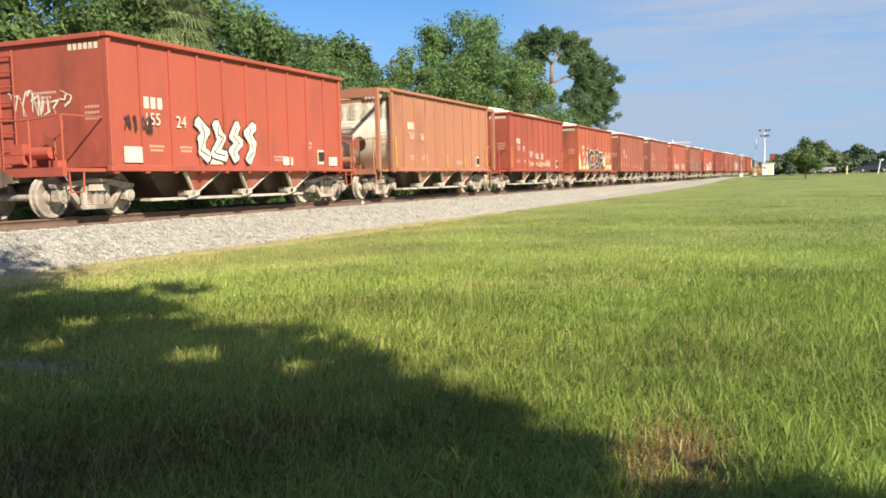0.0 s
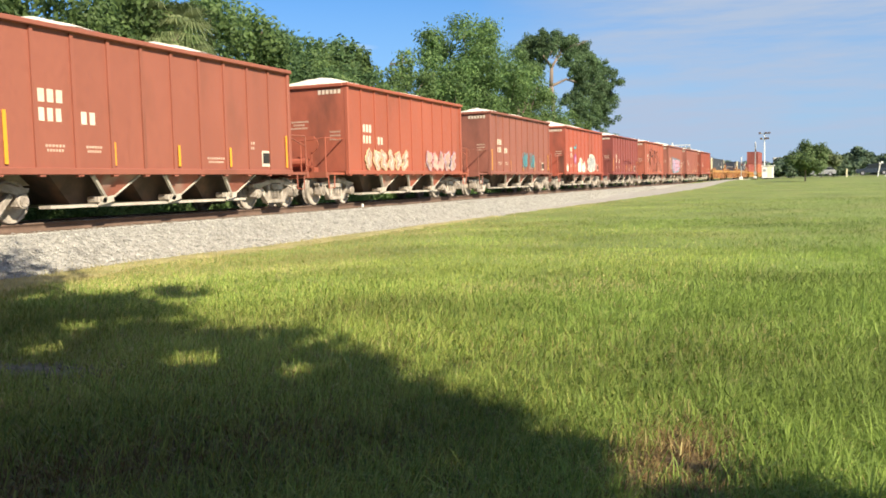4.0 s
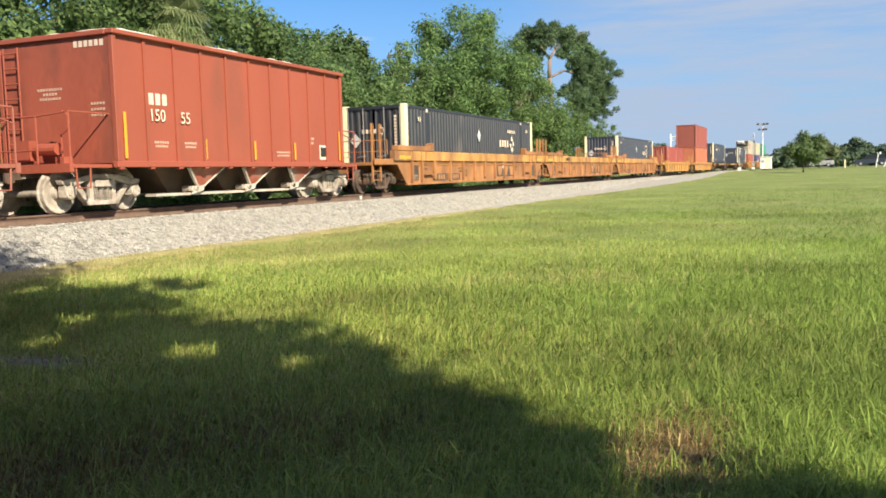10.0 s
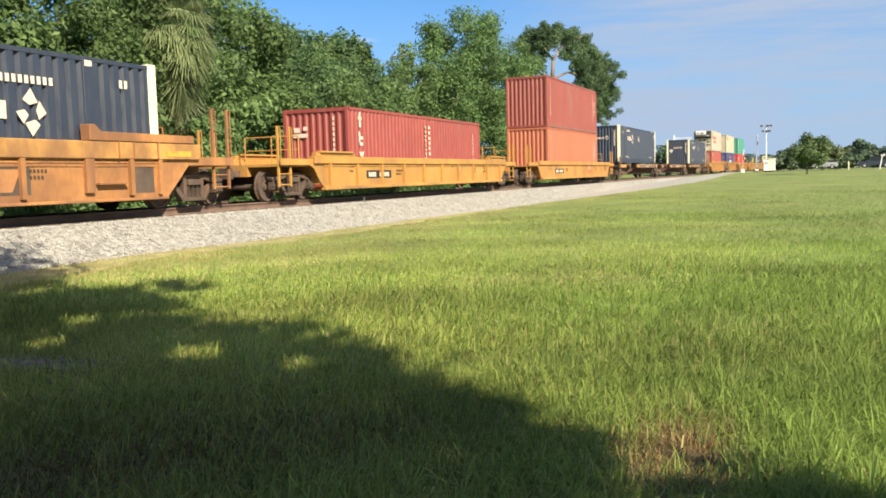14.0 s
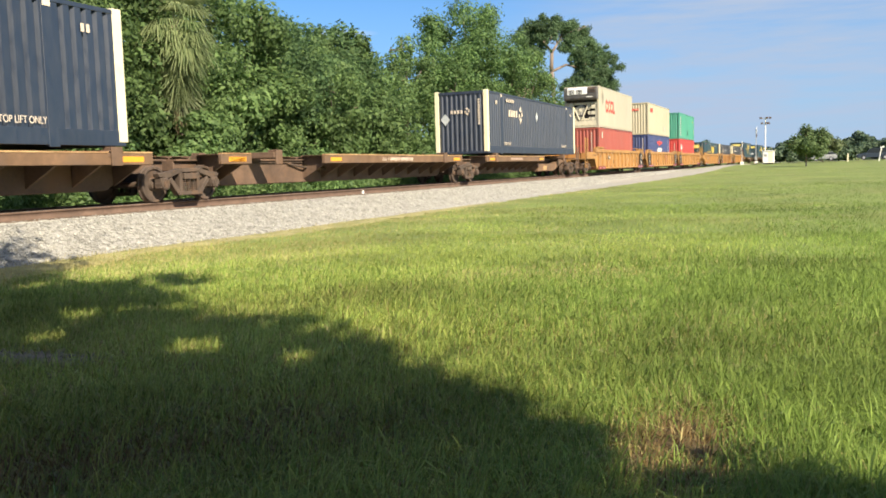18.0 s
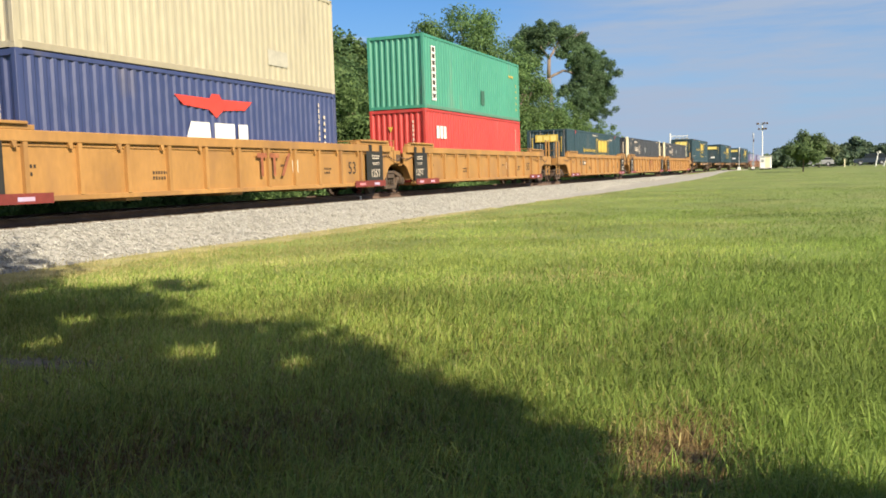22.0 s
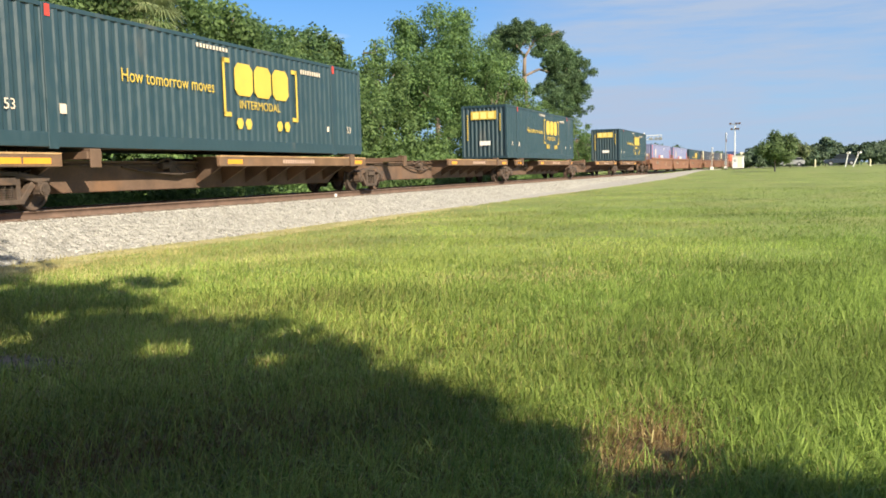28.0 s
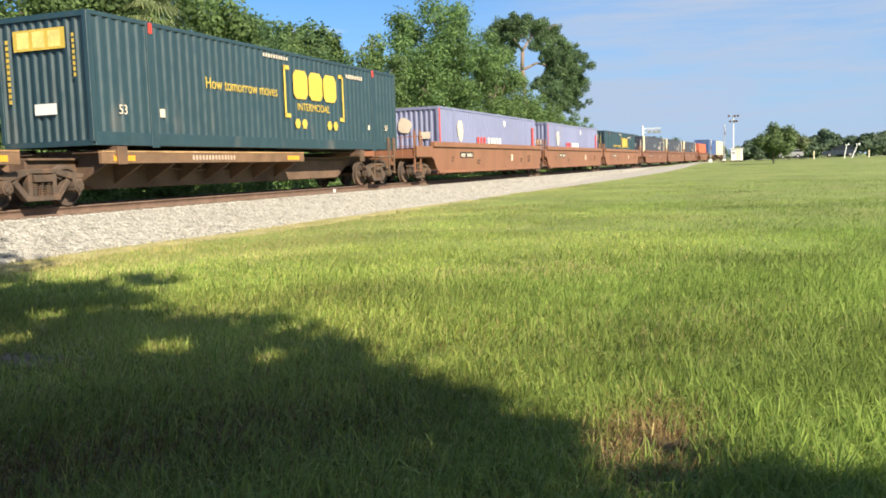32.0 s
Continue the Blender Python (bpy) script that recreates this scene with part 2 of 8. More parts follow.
LEAF_PINE = leafy("pine_needles", (0.062, 0.115, 0.056), (0.138, 0.212, 0.100), 0.35)
# Distance haze is painted in: these leaves are paled for it.
LEAF_PAINTED_HAZE = leafy("leaf_painted_haze", (0.13, 0.17, 0.085), (0.24, 0.29, 0.15))
LEAF_DARK = leafy("leaf_dark", (0.070, 0.132, 0.060), (0.155, 0.25, 0.105), 0.5)
LEAF_LIGHT = leafy("leaf_light", (0.075, 0.145, 0.055), (0.185, 0.29, 0.10), 0.45)
# The bluish haze of distance is mixed into this leaf colour.
LEAF_FAR_HAZE = leafy("leaf_far_haze", (0.078, 0.126, 0.082), (0.148, 0.208, 0.13))
LEAF_OLIVE = leafy("leaf_olive", (0.095, 0.155, 0.065), (0.195, 0.28, 0.115))
LEAF_PALM = leafy("palm_frond", (0.14, 0.19, 0.085), (0.30, 0.35, 0.17), 0.4)
LEAF_DEAD = leafy("dead_frond", (0.10, 0.075, 0.045), (0.19, 0.14, 0.085), 0.15)
BLADE = leafy("grass_blade", (0.215, 0.268, 0.054), (0.50, 0.565, 0.158), 0.4, 0.6)
LUSH = leafy("lush_blade", (0.118, 0.190, 0.037), (0.335, 0.45, 0.107), 0.4, 0.6)
DEEP = leafy("deep_blade", (0.080, 0.135, 0.028), (0.225, 0.32, 0.080), 0.4, 0.6)
STRAW = leafy("dry_grass", (0.32, 0.27, 0.11), (0.60, 0.53, 0.25), 0.3)
THATCH = leafy("dead_thatch", (0.10, 0.064, 0.028), (0.31, 0.22, 0.095), 0.15)


# ---- mesh helpers ----
def box(bm, x0, x1, y0, y1, z0, z1):
    v = [bm.verts.new((x, y, z)) for x in (x0, x1) for y in (y0, y1) for z in (z0, z1)]
    for f in ((0, 1, 3, 2), (4, 6, 7, 5), (0, 4, 5, 1), (2, 3, 7, 6), (0, 2, 6, 4), (1, 5, 7, 3)):
        bm.faces.new([v[i] for i in f])
    return v


def prism(bm, outline, y0, y1):
    """A plate cut to an outline of (x, z), from y0 to y1."""
    a = [bm.verts.new((x, y0, z)) for x, z in outline]
    b = [bm.verts.new((x, y1, z)) for x, z in outline]
    bm.faces.new(a)
    bm.faces.new(b[::-1])
    k = len(a)
    for i in range(k):
        bm.faces.new((a[i], b[i], b[(i + 1) % k], a[(i + 1) % k]))


def rod(bm, p, q, r, sides=8, r2=None):
    p, q = Vector(p), Vector(q)
    d = (q - p).normalized()
    u = d.orthogonal().normalized()
    w = d.cross(u)
    rings = []
    for c, rr in ((p, r), (q, r if r2 is None else r2)):
        rings.append([bm.verts.new(c + (u * math.cos(2 * math.pi * k / sides) + w * math.sin(2 * math.pi * k / sides)) * rr) for k in range(sides)])
    for k in range(sides):
        bm.faces.new((rings[0][k], rings[0][(k + 1) % sides], rings[1][(k + 1) % sides], rings[1][k]))
    bm.faces.new(rings[0][::-1])
    bm.faces.new(rings[1])


def bent(bm, points, r, sides=6):
    """One unbroken round bar through the points."""
    pts = [Vector(p) for p in points]
    last, rings = None, []
    for k, p in enumerate(pts):
        way = (pts[min(k + 1, len(pts) - 1)] - pts[max(k - 1, 0)]).normalized()
        across = last - way * last.dot(way) if last else way.orthogonal()
        if across.length < 1e-4:
            across = way.orthogonal()
        last = across.normalized()
        up = way.cross(last)
        rings.append([bm.verts.new(p + (last * math.cos(6.28319 * j / sides) + up * math.sin(6.28319 * j / sides)) * r) for j in range(sides)])
    for one, two in zip(rings, rings[1:]):
        for j in range(sides):
            bm.faces.new((one[j], one[(j + 1) % sides], two[(j + 1) % sides], two[j]))
    bm.faces.new(rings[0][::-1])
    bm.faces.new(rings[-1])


def part(name, bm, material, parent=None, label="", bevel=0.0, at=None, color=None, smooth=False):
    """Links a bmesh as one mesh object, under a thing or under a part."""
    if bevel:
        bmesh.ops.bevel(bm, geom=bm.edges[:], offset=bevel, segments=1, affect="EDGES", clamp_overlap=True)
    bmesh.ops.recalc_face_normals(bm, faces=bm.faces[:])
    me = bpy.data.meshes.new(name)
    bm.to_mesh(me)
    bm.free()
    me.materials.append(material)
    if smooth:
        me.shade_smooth()
    ob = new(name, me)
    ob.parent = parent
    if at:
        ob.location = at
    if color:
        ob.color = (*color, 1)
    if label:
        ob["label"] = label
    return ob


def again(ob, parent=None, at=None, turn=None):
    """A further part on the same mesh."""
    o = ob.copy()
    scene.collection.objects.link(o)
    o.parent = parent or ob.parent
    if at:
        o.location = at
    if turn:
        o.rotation_euler = turn
    return o


def soup(name, verts, faces, material, parent=None):
    """One mesh out of arrays, for what nobody could count."""
    me = bpy.data.meshes.new(name)
    nv, nf, k = len(verts), len(faces), faces.shape[1]
    me.vertices.add(nv)
    me.vertices.foreach_set("co", np.asarray(verts, np.float32).ravel())
    me.loops.add(nf * k)
    me.loops.foreach_set("vertex_index", np.asarray(faces, np.int32).ravel())
    me.polygons.add(nf)
    me.polygons.foreach_set("loop_start", np.arange(nf, dtype=np.int32) * k)
    me.update(calc_edges=True)
    me.materials.append(material)
    ob = new(name, me)
    ob.parent = parent
    return ob


def root(name, label, category, group="", kind="", at=None):
    e = tagged(new(name), label, category, group, kind)
    e.empty_display_size = 0.3
    if at:
        e.location = at
    return e


# ---- the line ----
TRACK_Y, BEND_X, BEND = 14.937, 15.0, -1.482e-4
SPEEDS = ((0, 17.316), (4, 17.228), (8, 17.103), (10, 17.125), (12, 17.127), (14, 17.17), (16, 17.265), (20, 17.322), (24, 16.872), (28, 16.861), (30.5, 16.154), (32, 16.45))
GROUND = -0.82


def track(s, off=0.0, z=0.0):
    """The pose at s metres along the line, off metres further from the eye."""
    a = max(s - BEND_X, 0) * BEND
    if a:
        x, y = BEND_X + math.sin(a) / BEND, TRACK_Y + (1 - math.cos(a)) / BEND
    else:
        x, y = s, TRACK_Y
    return pose(x - math.sin(a) * off, y + math.cos(a) * off, z, 0, 0, math.degrees(a))


def travelled(t):
    s = 0.0
    for (a, va), (b, vb) in zip(SPEEDS, SPEEDS[1:]):
        u = min(max(t - a, 0), b - a)
        s += va * u + (vb - va) * u * u / 2 / (b - a)
    return s


def rise(x, y):
    """Height of the grass: flat near the eye, up to the road's level at the crossing."""
    k = min(max((x - 25) / 115, 0), 1)
    k = k * k * (3 - 2 * k)
    return GROUND + k * (0.75 + 0.10 * min(max(-y / 30, 0), 1.5))


def swell(x, y):
    """Gentle unevenness of the ground, dying away with distance."""
    x, y = np.asarray(x, float), np.asarray(y, float)
    fade = np.exp(-np.maximum(np.hypot(x, y) - 9, 0) / 9)
    return fade * (0.03 * np.sin(x * 0.9 + 1.3 * np.sin(y * 0.7)) + 0.025 * np.sin(y * 1.3 + x * 0.4))


TRAIN = []          # (thing, place along the train, height)

# ---- ground, road and line ----
def steps(marks):
    """Grid lines: (from, to, step) stretches joined."""
    out = []
    for a, b, d in marks:
        out += list(np.arange(a, b, d))
    return np.array(out + [marks[-1][1]])


def ground_sheet():
    xs = steps([(-3000, -200, 400), (-200, -20, 20), (-20, 40, 0.5), (40, 170, 2.5), (170, 400, 15), (400, 4200, 380)])
    ys = steps([(-3000, -200, 400), (-200, -30, 10), (-30, 30, 0.5), (30, 80, 5), (80, 400, 40), (400, 3000, 400)])
    gx, gy = np.meshgrid(xs, ys, indexing="ij")
    gz = np.vectorize(rise)(gx, gy)
    gz = gz + swell(gx, gy)
    behind = np.clip((gy - 16.5) / 3, 0, 1)
    gz = gz + behind * 0.25 * np.exp(-np.maximum(gx - 120, 0) / 60)
    verts = np.stack([gx, gy, gz], -1).reshape(-1, 3)
    n = len(ys)
    i, j = np.meshgrid(np.arange(len(xs) - 1), np.arange(n - 1), indexing="ij")
    a = (i * n + j).ravel()
    ob = soup("ground", verts, np.stack([a, a + n, a + n + 1, a + 1], 1), SOIL)
    ob.data.shade_smooth()
    return tagged(ob, "level field of rough mown grass with bare dry patches", "ground", kind="structure")


def along(name, profile, s0, s1, step, material, label, category, wobble=0.0, closed=True, parent=None):
    """A profile of (off, z) drawn along the line."""
    rng = np.random.default_rng(5)
    ss = np.arange(s0, s1 + 0.01, step)
    k = len(profile)
    verts = []
    for s in ss:
        m = track(s)
        for o, z in profile:
            w = wobble * rng.normal() if wobble else 0
            verts.append(m @ Vector((0, o + w, z + w * 0.25)))
    faces = []
    for i in range(len(ss) - 1):
        for j in range(k if closed else k - 1):
            faces.append((i * k + j, (i + 1) * k + j, (i + 1) * k + (j + 1) % k, i * k + (j + 1) % k))
    ob = soup(name, np.array(verts), np.array(faces), material, parent)
    if label:
        tagged(ob, label, category, kind="structure")
    return ob


def toe(x):
    """How far the pale stone reaches from the track's middle towards the eye."""
    return np.interp(x, (12, 25, 37, 47, 58, 68, 82, 95, 120, 140), (2.9, 3.1, 3.35, 3.9, 4.8, 5.5, 6.1, 5.9, 4.8, 3.9))


def verge():
    """The wide gravel shoulder beyond the ballast, out to the crossing."""
    rng = np.random.default_rng(23)
    ss = np.arange(20, 147, 0.8)
    V, F, n = [], [], 7
    for s in ss:
        far = toe(s) + 0.12 * rng.normal()
        for j in range(n):
            off = -2.2 - (far - 2.2) * j / (n - 1)
            m = track(s, off)
            x, y = m.translation.x, m.translation.y
            low = np.interp(off, (-3.6, -3.05, -2.5, -1.98), (-1.0, -0.86, -0.62, -0.38)) + 0.006
            V.append((x, y, max(low, rise(x, y) + (0.03 if j < n - 1 else -0.03) + 0.006 * rng.normal())))
    for i in range(len(ss) - 1):
        for j in range(n - 1):
            F.append((i * n + j, (i + 1) * n + j, (i + 1) * n + j + 1, i * n + j + 1))
    tagged(soup("gravel_verge", np.array(V), np.array(F), BALLAST), "wide pale gravel shoulder beside the ballast", "ballast", kind="structure")


def dry_edge():
    """The strip of sand and dead grass where the stone runs out into the field."""
    rng = np.random.default_rng(29)
    ss = np.arange(6, 34, 0.5)
    V, F, n = [], [], 6
    wide = 1.3 + np.cumsum(rng.normal(0, 0.2, len(ss))) * 0.35
    for s, q in zip(ss, np.clip(wide, 0.8, 2.2) * np.interp(ss, (18, 33), (1.0, 0.15))):
        for j in range(n):
            m = track(s, -toe(s) + 0.12 - (q + 0.12 + 0.15 * rng.normal() * (j == n - 1)) * j / (n - 1))
            x, y = m.translation.x, m.translation.y
            V.append((x, y, rise(x, y) + float(swell(x, y)) + (0.022 if j < n - 1 else -0.02)))
    for i in range(len(ss) - 1):
        for j in range(n - 1):
            F.append((i * n + j, (i + 1) * n + j, (i + 1) * n + j + 1, i * n + j + 1))
    tagged(soup("dry_edge", np.array(V), np.array(F), DRY_EDGE), "strip of sandy soil and dead grass along the ballast", "ground", kind="structure")


ground_sheet()
verge()
dry_edge()
along("ballast", [(-3.6, -1.0), (-3.05, -0.86), (-2.5, -0.62), (-1.98, -0.38), (-1.6, -0.20), (-0.8, -0.19), (0, -0.19), (0.8, -0.19), (1.7, -0.2), (2.8, -0.62), (3.4, -0.9)],
      -40, 800, 0.8, BALLAST, "pale grey crushed stone ballast bed with sloping shoulders", "ballast", wobble=0.02, closed=False)
RAIL = [(-0.075, -0.172), (0.075, -0.172), (0.075, -0.16), (0.012, -0.14), (0.012, -0.045), (0.036, -0.035), (0.036, -0.004), (0.025, 0.0), (-0.025, 0.0), (-0.036, -0.004), (-0.036, -0.035), (-0.012, -0.045), (-0.012, -0.14), (-0.075, -0.16)]
for side in (-0.7525, 0.7525):
    r = along("rail", [(o + side, z - 0.002) for o, z in RAIL], -40, 800, 4.0, RAIL_STEEL, "rust-brown steel rail spiked on sleepers", "rail")
    along("rail_head", [(side - 0.022, -0.0015), (side + 0.022, -0.0015), (side + 0.022, 0.0012), (side - 0.022, 0.0012)], -40, 800, 4.0, RAIL_TOP, "", "", parent=r)

for side in (-1, 1):
    along("stained_strip", [(side * 0.60, -0.176), (side * 1.05, -0.180), (side * 1.16, -0.21)], -40, 800, 0.8, STAINED, "rust-brown stained ballast beside the rail", "ballast", wobble=0.012, closed=False)


def sleepers():
    bm = bmesh.new()
    box(bm, -0.115, 0.115, -1.3, 1.3, -0.34, -0.165)
    first = None
    for k in range(150):
        s = 4 + k * 0.5
        if first is None:
            first = part("sleeper", bm, SLEEPER)
            ob = first
        else:
            ob = again(first)
        ob.matrix_world = track(s) @ pose(0, 0.02 * math.sin(k * 7.1), 0, 0, 0, 0.6 * math.sin(k * 3.3))
        tagged(ob, "weathered wooden sleeper bedded in ballast", "sleeper", "sleepers of the line", "structure")


sleepers()


def stones():
    rng = np.random.default_rng(11)
    n = 52000
    s = 6 + rng.random(n) ** 1.5 * 75
    off = -0.9 - rng.random(n) * 2.25 - (rng.random(n) < 0.06) * rng.random(n) * 0.5
    prof_o = np.array([-4, -3.3, -3.05, -2.5, -1.98, -1.6, -0.75])
    prof_z = np.array([-0.84, -0.85, -0.84, -0.60, -0.36, -0.19, -0.185])
    z = np.interp(off, prof_o, prof_z) + 0.004
    a = np.maximum(s - BEND_X, 0) * BEND
    x = np.where(a != 0, BEND_X + np.sin(a) / BEND, s) - np.sin(a) * off
    y = TRACK_Y + (1 - np.cos(a)) / BEND + np.cos(a) * off
    r = 0.011 + 0.019 * rng.random(n)
    base = np.array([(1, 0, 0), (-1, 0, 0), (0, 1, 0), (0, -1, 0), (0, 0, 1), (0, 0, -1)], float)
    v = base[None] * (0.7 + 0.6 * rng.random((n, 6, 1))) * r[:, None, None]
    v += rng.normal(0, 0.22, (n, 6, 3)) * r[:, None, None]
    ang = rng.random(n) * 6.28
    c, q = np.cos(ang)[:, None], np.sin(ang)[:, None]
    v = np.stack([v[..., 0] * c - v[..., 1] * q, v[..., 0] * q + v[..., 1] * c, v[..., 2] * 0.6], -1)
    v += np.stack([x, y, z], -1)[:, None]
    tri = np.array([(0, 2, 4), (2, 1, 4), (1, 3, 4), (3, 0, 4), (2, 0, 5), (1, 2, 5), (3, 1, 5), (0, 3, 5)])
    f = (np.arange(n)[:, None, None] * 6 + tri[None]).reshape(-1, 3)
    tagged(soup("ballast_stones", v.reshape(-1, 3), f, STONE), "loose pale grey crushed ballast stones", "stones", kind="stuff")


stones()


def patchy(x, y, f, seed):
    """A smooth pattern between 0 and 1 over the ground."""
    g = np.random.default_rng(seed)
    v = np.zeros_like(x)
    for k in range(6):
        a, p, w = g.random() * 6.28, g.random() * 6.28, f * (0.6 + 1.4 * g.random())
        v += np.sin((x * np.cos(a) + y * np.sin(a)) * w + p + 1.2 * np.sin((x * np.sin(a) - y * np.cos(a)) * w * 0.7))
    return 0.5 + v / 7


PATCH = (5.05, 5.6)


def blades(name, x, y, h, w, material, rng, label, way, far=False):
    """Grass blades: bent in two pieces near the eye, one leaning spike each further off."""
    n = len(x)
    z = np.vectorize(rise)(x, y)
    z += swell(x, y) - 0.015
    lean = (0.25 + rng.random(n) * 1.2 + (rng.random(n) < 0.3) * 0.6) * h
    la = way + rng.normal(0, 1.0, n)
    a = la + 1.57 + rng.normal(0, 0.6, n)
    sx, sy = np.cos(a) * w / 2, np.sin(a) * w / 2
    lx, ly = np.cos(la) * lean, np.sin(la) * lean
    tip = np.stack([x + lx, y + ly, z + h * np.maximum(1 - 0.42 * (lean / h) ** 2, 0.3)], -1)
    k = 3 if far else 5
    p = np.empty((n, k, 3))
    p[:, 0] = np.stack([x - sx, y - sy, z], -1)
    p[:, 1] = np.stack([x + sx, y + sy, z], -1)
    p[:, -1] = tip
    tri = np.array([(0, 1, 2)])
    if not far:
        p[:, 2] = np.stack([x - sx * 0.7 + lx * 0.35, y - sy * 0.7 + ly * 0.35, z + h * 0.62], -1)
        p[:, 3] = np.stack([x + sx * 0.7 + lx * 0.35, y + sy * 0.7 + ly * 0.35, z + h * 0.62], -1)
        tri = np.array([(0, 1, 3), (0, 3, 2), (2, 3, 4)])
    f = (np.arange(n)[:, None, None] * k + tri[None]).reshape(-1, 3)
    tagged(soup(name, p.reshape(-1, 3), f, material), label, "grass", kind="stuff")


def grass():
    rng = np.random.default_rng(3)
    X, Y, H, Wd, B = [], [], [], [], []
    for r0, r1, n, m, h, w, a0, a1 in ((2.6, 6, 8500, 17, 0.180, 0.0060, -11, 51), (6, 11, 11000, 14, 0.155, 0.0072, -11, 51), (11, 18, 16000, 12, 0.125, 0.0095, -11, 51), (18, 30, 16000, 10, 0.11, 0.014, -11, 40),
                                        (30, 52, 13000, 8, 0.09, 0.020, -11, 22), (52, 90, 9000, 7, 0.07, 0.030, -11, 12), (90, 140, 5000, 6, 0.045, 0.045, -11, 7),
                                        (0.4, 2.6, 1500, 12, 0.17, 0.008, -180, 180), (2.6, 8, 6000, 9, 0.15, 0.011, 51, 349), (8, 18, 9000, 8, 0.12, 0.016, 51, 349)):
        r = np.sqrt(r0 ** 2 + rng.random(n) * (r1 ** 2 - r0 ** 2))
        a = np.radians(a0 + rng.random(n) * (a1 - a0))
        tall = 0.55 + 0.75 * rng.random(n) ** 1.5
        spread = (0.025 + 0.045 * rng.random(n)) * (1 + r0 / 6)
        way = 5.4 + rng.normal(0, 1.3, n)
        r, a, tall, spread, way = (np.repeat(v, m) for v in (r, a, tall, spread, way))
        X.append(r * np.cos(a) + rng.normal(size=n * m) * spread), Y.append(r * np.sin(a) + rng.normal(size=n * m) * spread)
        H.append(h * tall * (0.45 + 0.75 * rng.random(n * m))), Wd.append(w * (0.55 + 0.9 * rng.random(n * m))), B.append(way)
    x, y, h, w, way = (np.concatenate(v) for v in (X, Y, H, Wd, B))
    dist = np.hypot(x, y)
    az = np.degrees(np.arctan2(y, x))
    edge = TRACK_Y - toe(x) + 0.5 * BEND * np.maximum(x - BEND_X, 0) ** 2
    gap = edge - y + 0.9 * (patchy(x, y, 1.6, 8) - 0.5) + 0.6 * (patchy(x, y, 6.0, 9) - 0.5) - 0.3 * rng.random(len(x)) ** 2 + 0.35
    thick = patchy(x, y, 0.55, 21) * 0.6 + patchy(x, y, 2.2, 22) * 0.4
    thick = 0.5 + (thick - 0.5) * np.exp(-np.maximum(dist - 8, 0) / 12)
    h = h * (0.65 + 0.75 * thick) * (1 + 0.35 * np.clip((14 - az) / 14, 0, 1) * np.exp(-np.maximum(dist - 5, 0) / 6))
    h = h * np.interp(dist, (3, 6, 11, 18, 30, 60), (1.05, 1.0, 0.92, 0.88, 0.85, 0.8))
    dead = 1.3 * (0.6 + 0.8 * patchy(x, y, 0.28, 41)) * np.exp(-((x - 4.3) ** 2 / 0.80 + (y - 0.60 - 0.08 * (x - 4.3)) ** 2 / 0.14)) + 0.35 * np.exp(-((x - 8.5) ** 2 + (y - 4.8) ** 2) / 0.9) + 0.3 * np.exp(-((x - 4.1) ** 2 / 0.3 + (y - 4.6) ** 2 / 0.5))
    shabby = np.clip((az - 10) / 14, 0, 1) * np.clip((8.0 - dist) / 3.5, 0, 1) * np.clip(patchy(x, y, 1.1, 71) * 1.5 - 0.15, 0, 1)
    bare = 1.4 * np.exp(-((x - PATCH[0]) ** 2 / 0.07 + (y - PATCH[1]) ** 2 / 0.4))
    dry = np.clip((0.7 + 0.8 * patchy(x, y, 1.3, 35)) * np.exp(-np.maximum(gap - 0.5, 0) / (1.6 + 2.2 * patchy(x, y, 0.7, 36))), 0, 0.92) + (0.30 * np.clip(patchy(x, y, 0.8, 31) - 0.42, 0, 1) + 0.03) * np.exp(-np.maximum(x - 14, 0) / 18) + 0.40 * np.exp(-((x - 10.2) ** 2 / 1.6 + (y - 3.95) ** 2 / 0.35)) + 0.32 * np.clip(patchy(x, y, 0.9, 33) * 1.6 - 0.6, 0, 1) * np.exp(-((x - 11.5) ** 2 / 9 + (y - 3.2) ** 2 / 3))
    rim = np.exp(-np.maximum(gap, 0) / 1.3) * np.exp(-np.maximum(dist - 40, 0) / 20)
    h = h * (1 - 0.12 * rim)
    keep = (rng.random(len(x)) < 1 - 0.15 * rim) & (gap > -0.45 * rng.random(len(x)) ** 2) & (rng.random(len(x)) < 1.15 - np.minimum(dead * 1.1, 1) * 0.55 - bare - 0.62 * shabby) & (rng.random(len(x)) < 0.55 + 0.7 * thick)
    brown = keep & (rng.random(len(x)) < np.maximum(dead * 0.75, shabby * 0.85 + 0.06 * (dist < 9)))
    straw = keep & ~brown & (rng.random(len(x)) < dry + 0.3 * dead)
    green = keep & ~straw & ~brown
    wet = 0.33 + 0.7 * np.clip((25 - az) / 24, 0, 1) * np.exp(-dist / 30) + 0.7 * (patchy(x, y, 0.35, 61) - 0.5) + 0.5 * np.clip((9 - az) / 12, 0, 1) + 0.25 * np.clip((dist - 12) / 20, 0, 1)
    lush = green & (rng.random(len(x)) < wet)
    green = green & ~lush
    deep = lush & (rng.random(len(x)) < np.clip((10 - az) / 9, 0, 1) * np.clip((dist - 9) / 10, 0, 1) * (0.4 + 0.9 * patchy(x, y, 0.18, 63)))
    lush = lush & ~deep
    h = np.where(brown, h * 0.62, np.where(straw, h * (0.75 + 0.6 * np.exp(-np.maximum(gap, 0))), np.where(lush, h * 1.12, h)))
    close = (dist + rng.normal(0, 1.2, len(x)) < 12.5) & (np.abs(az - 20) < 32)
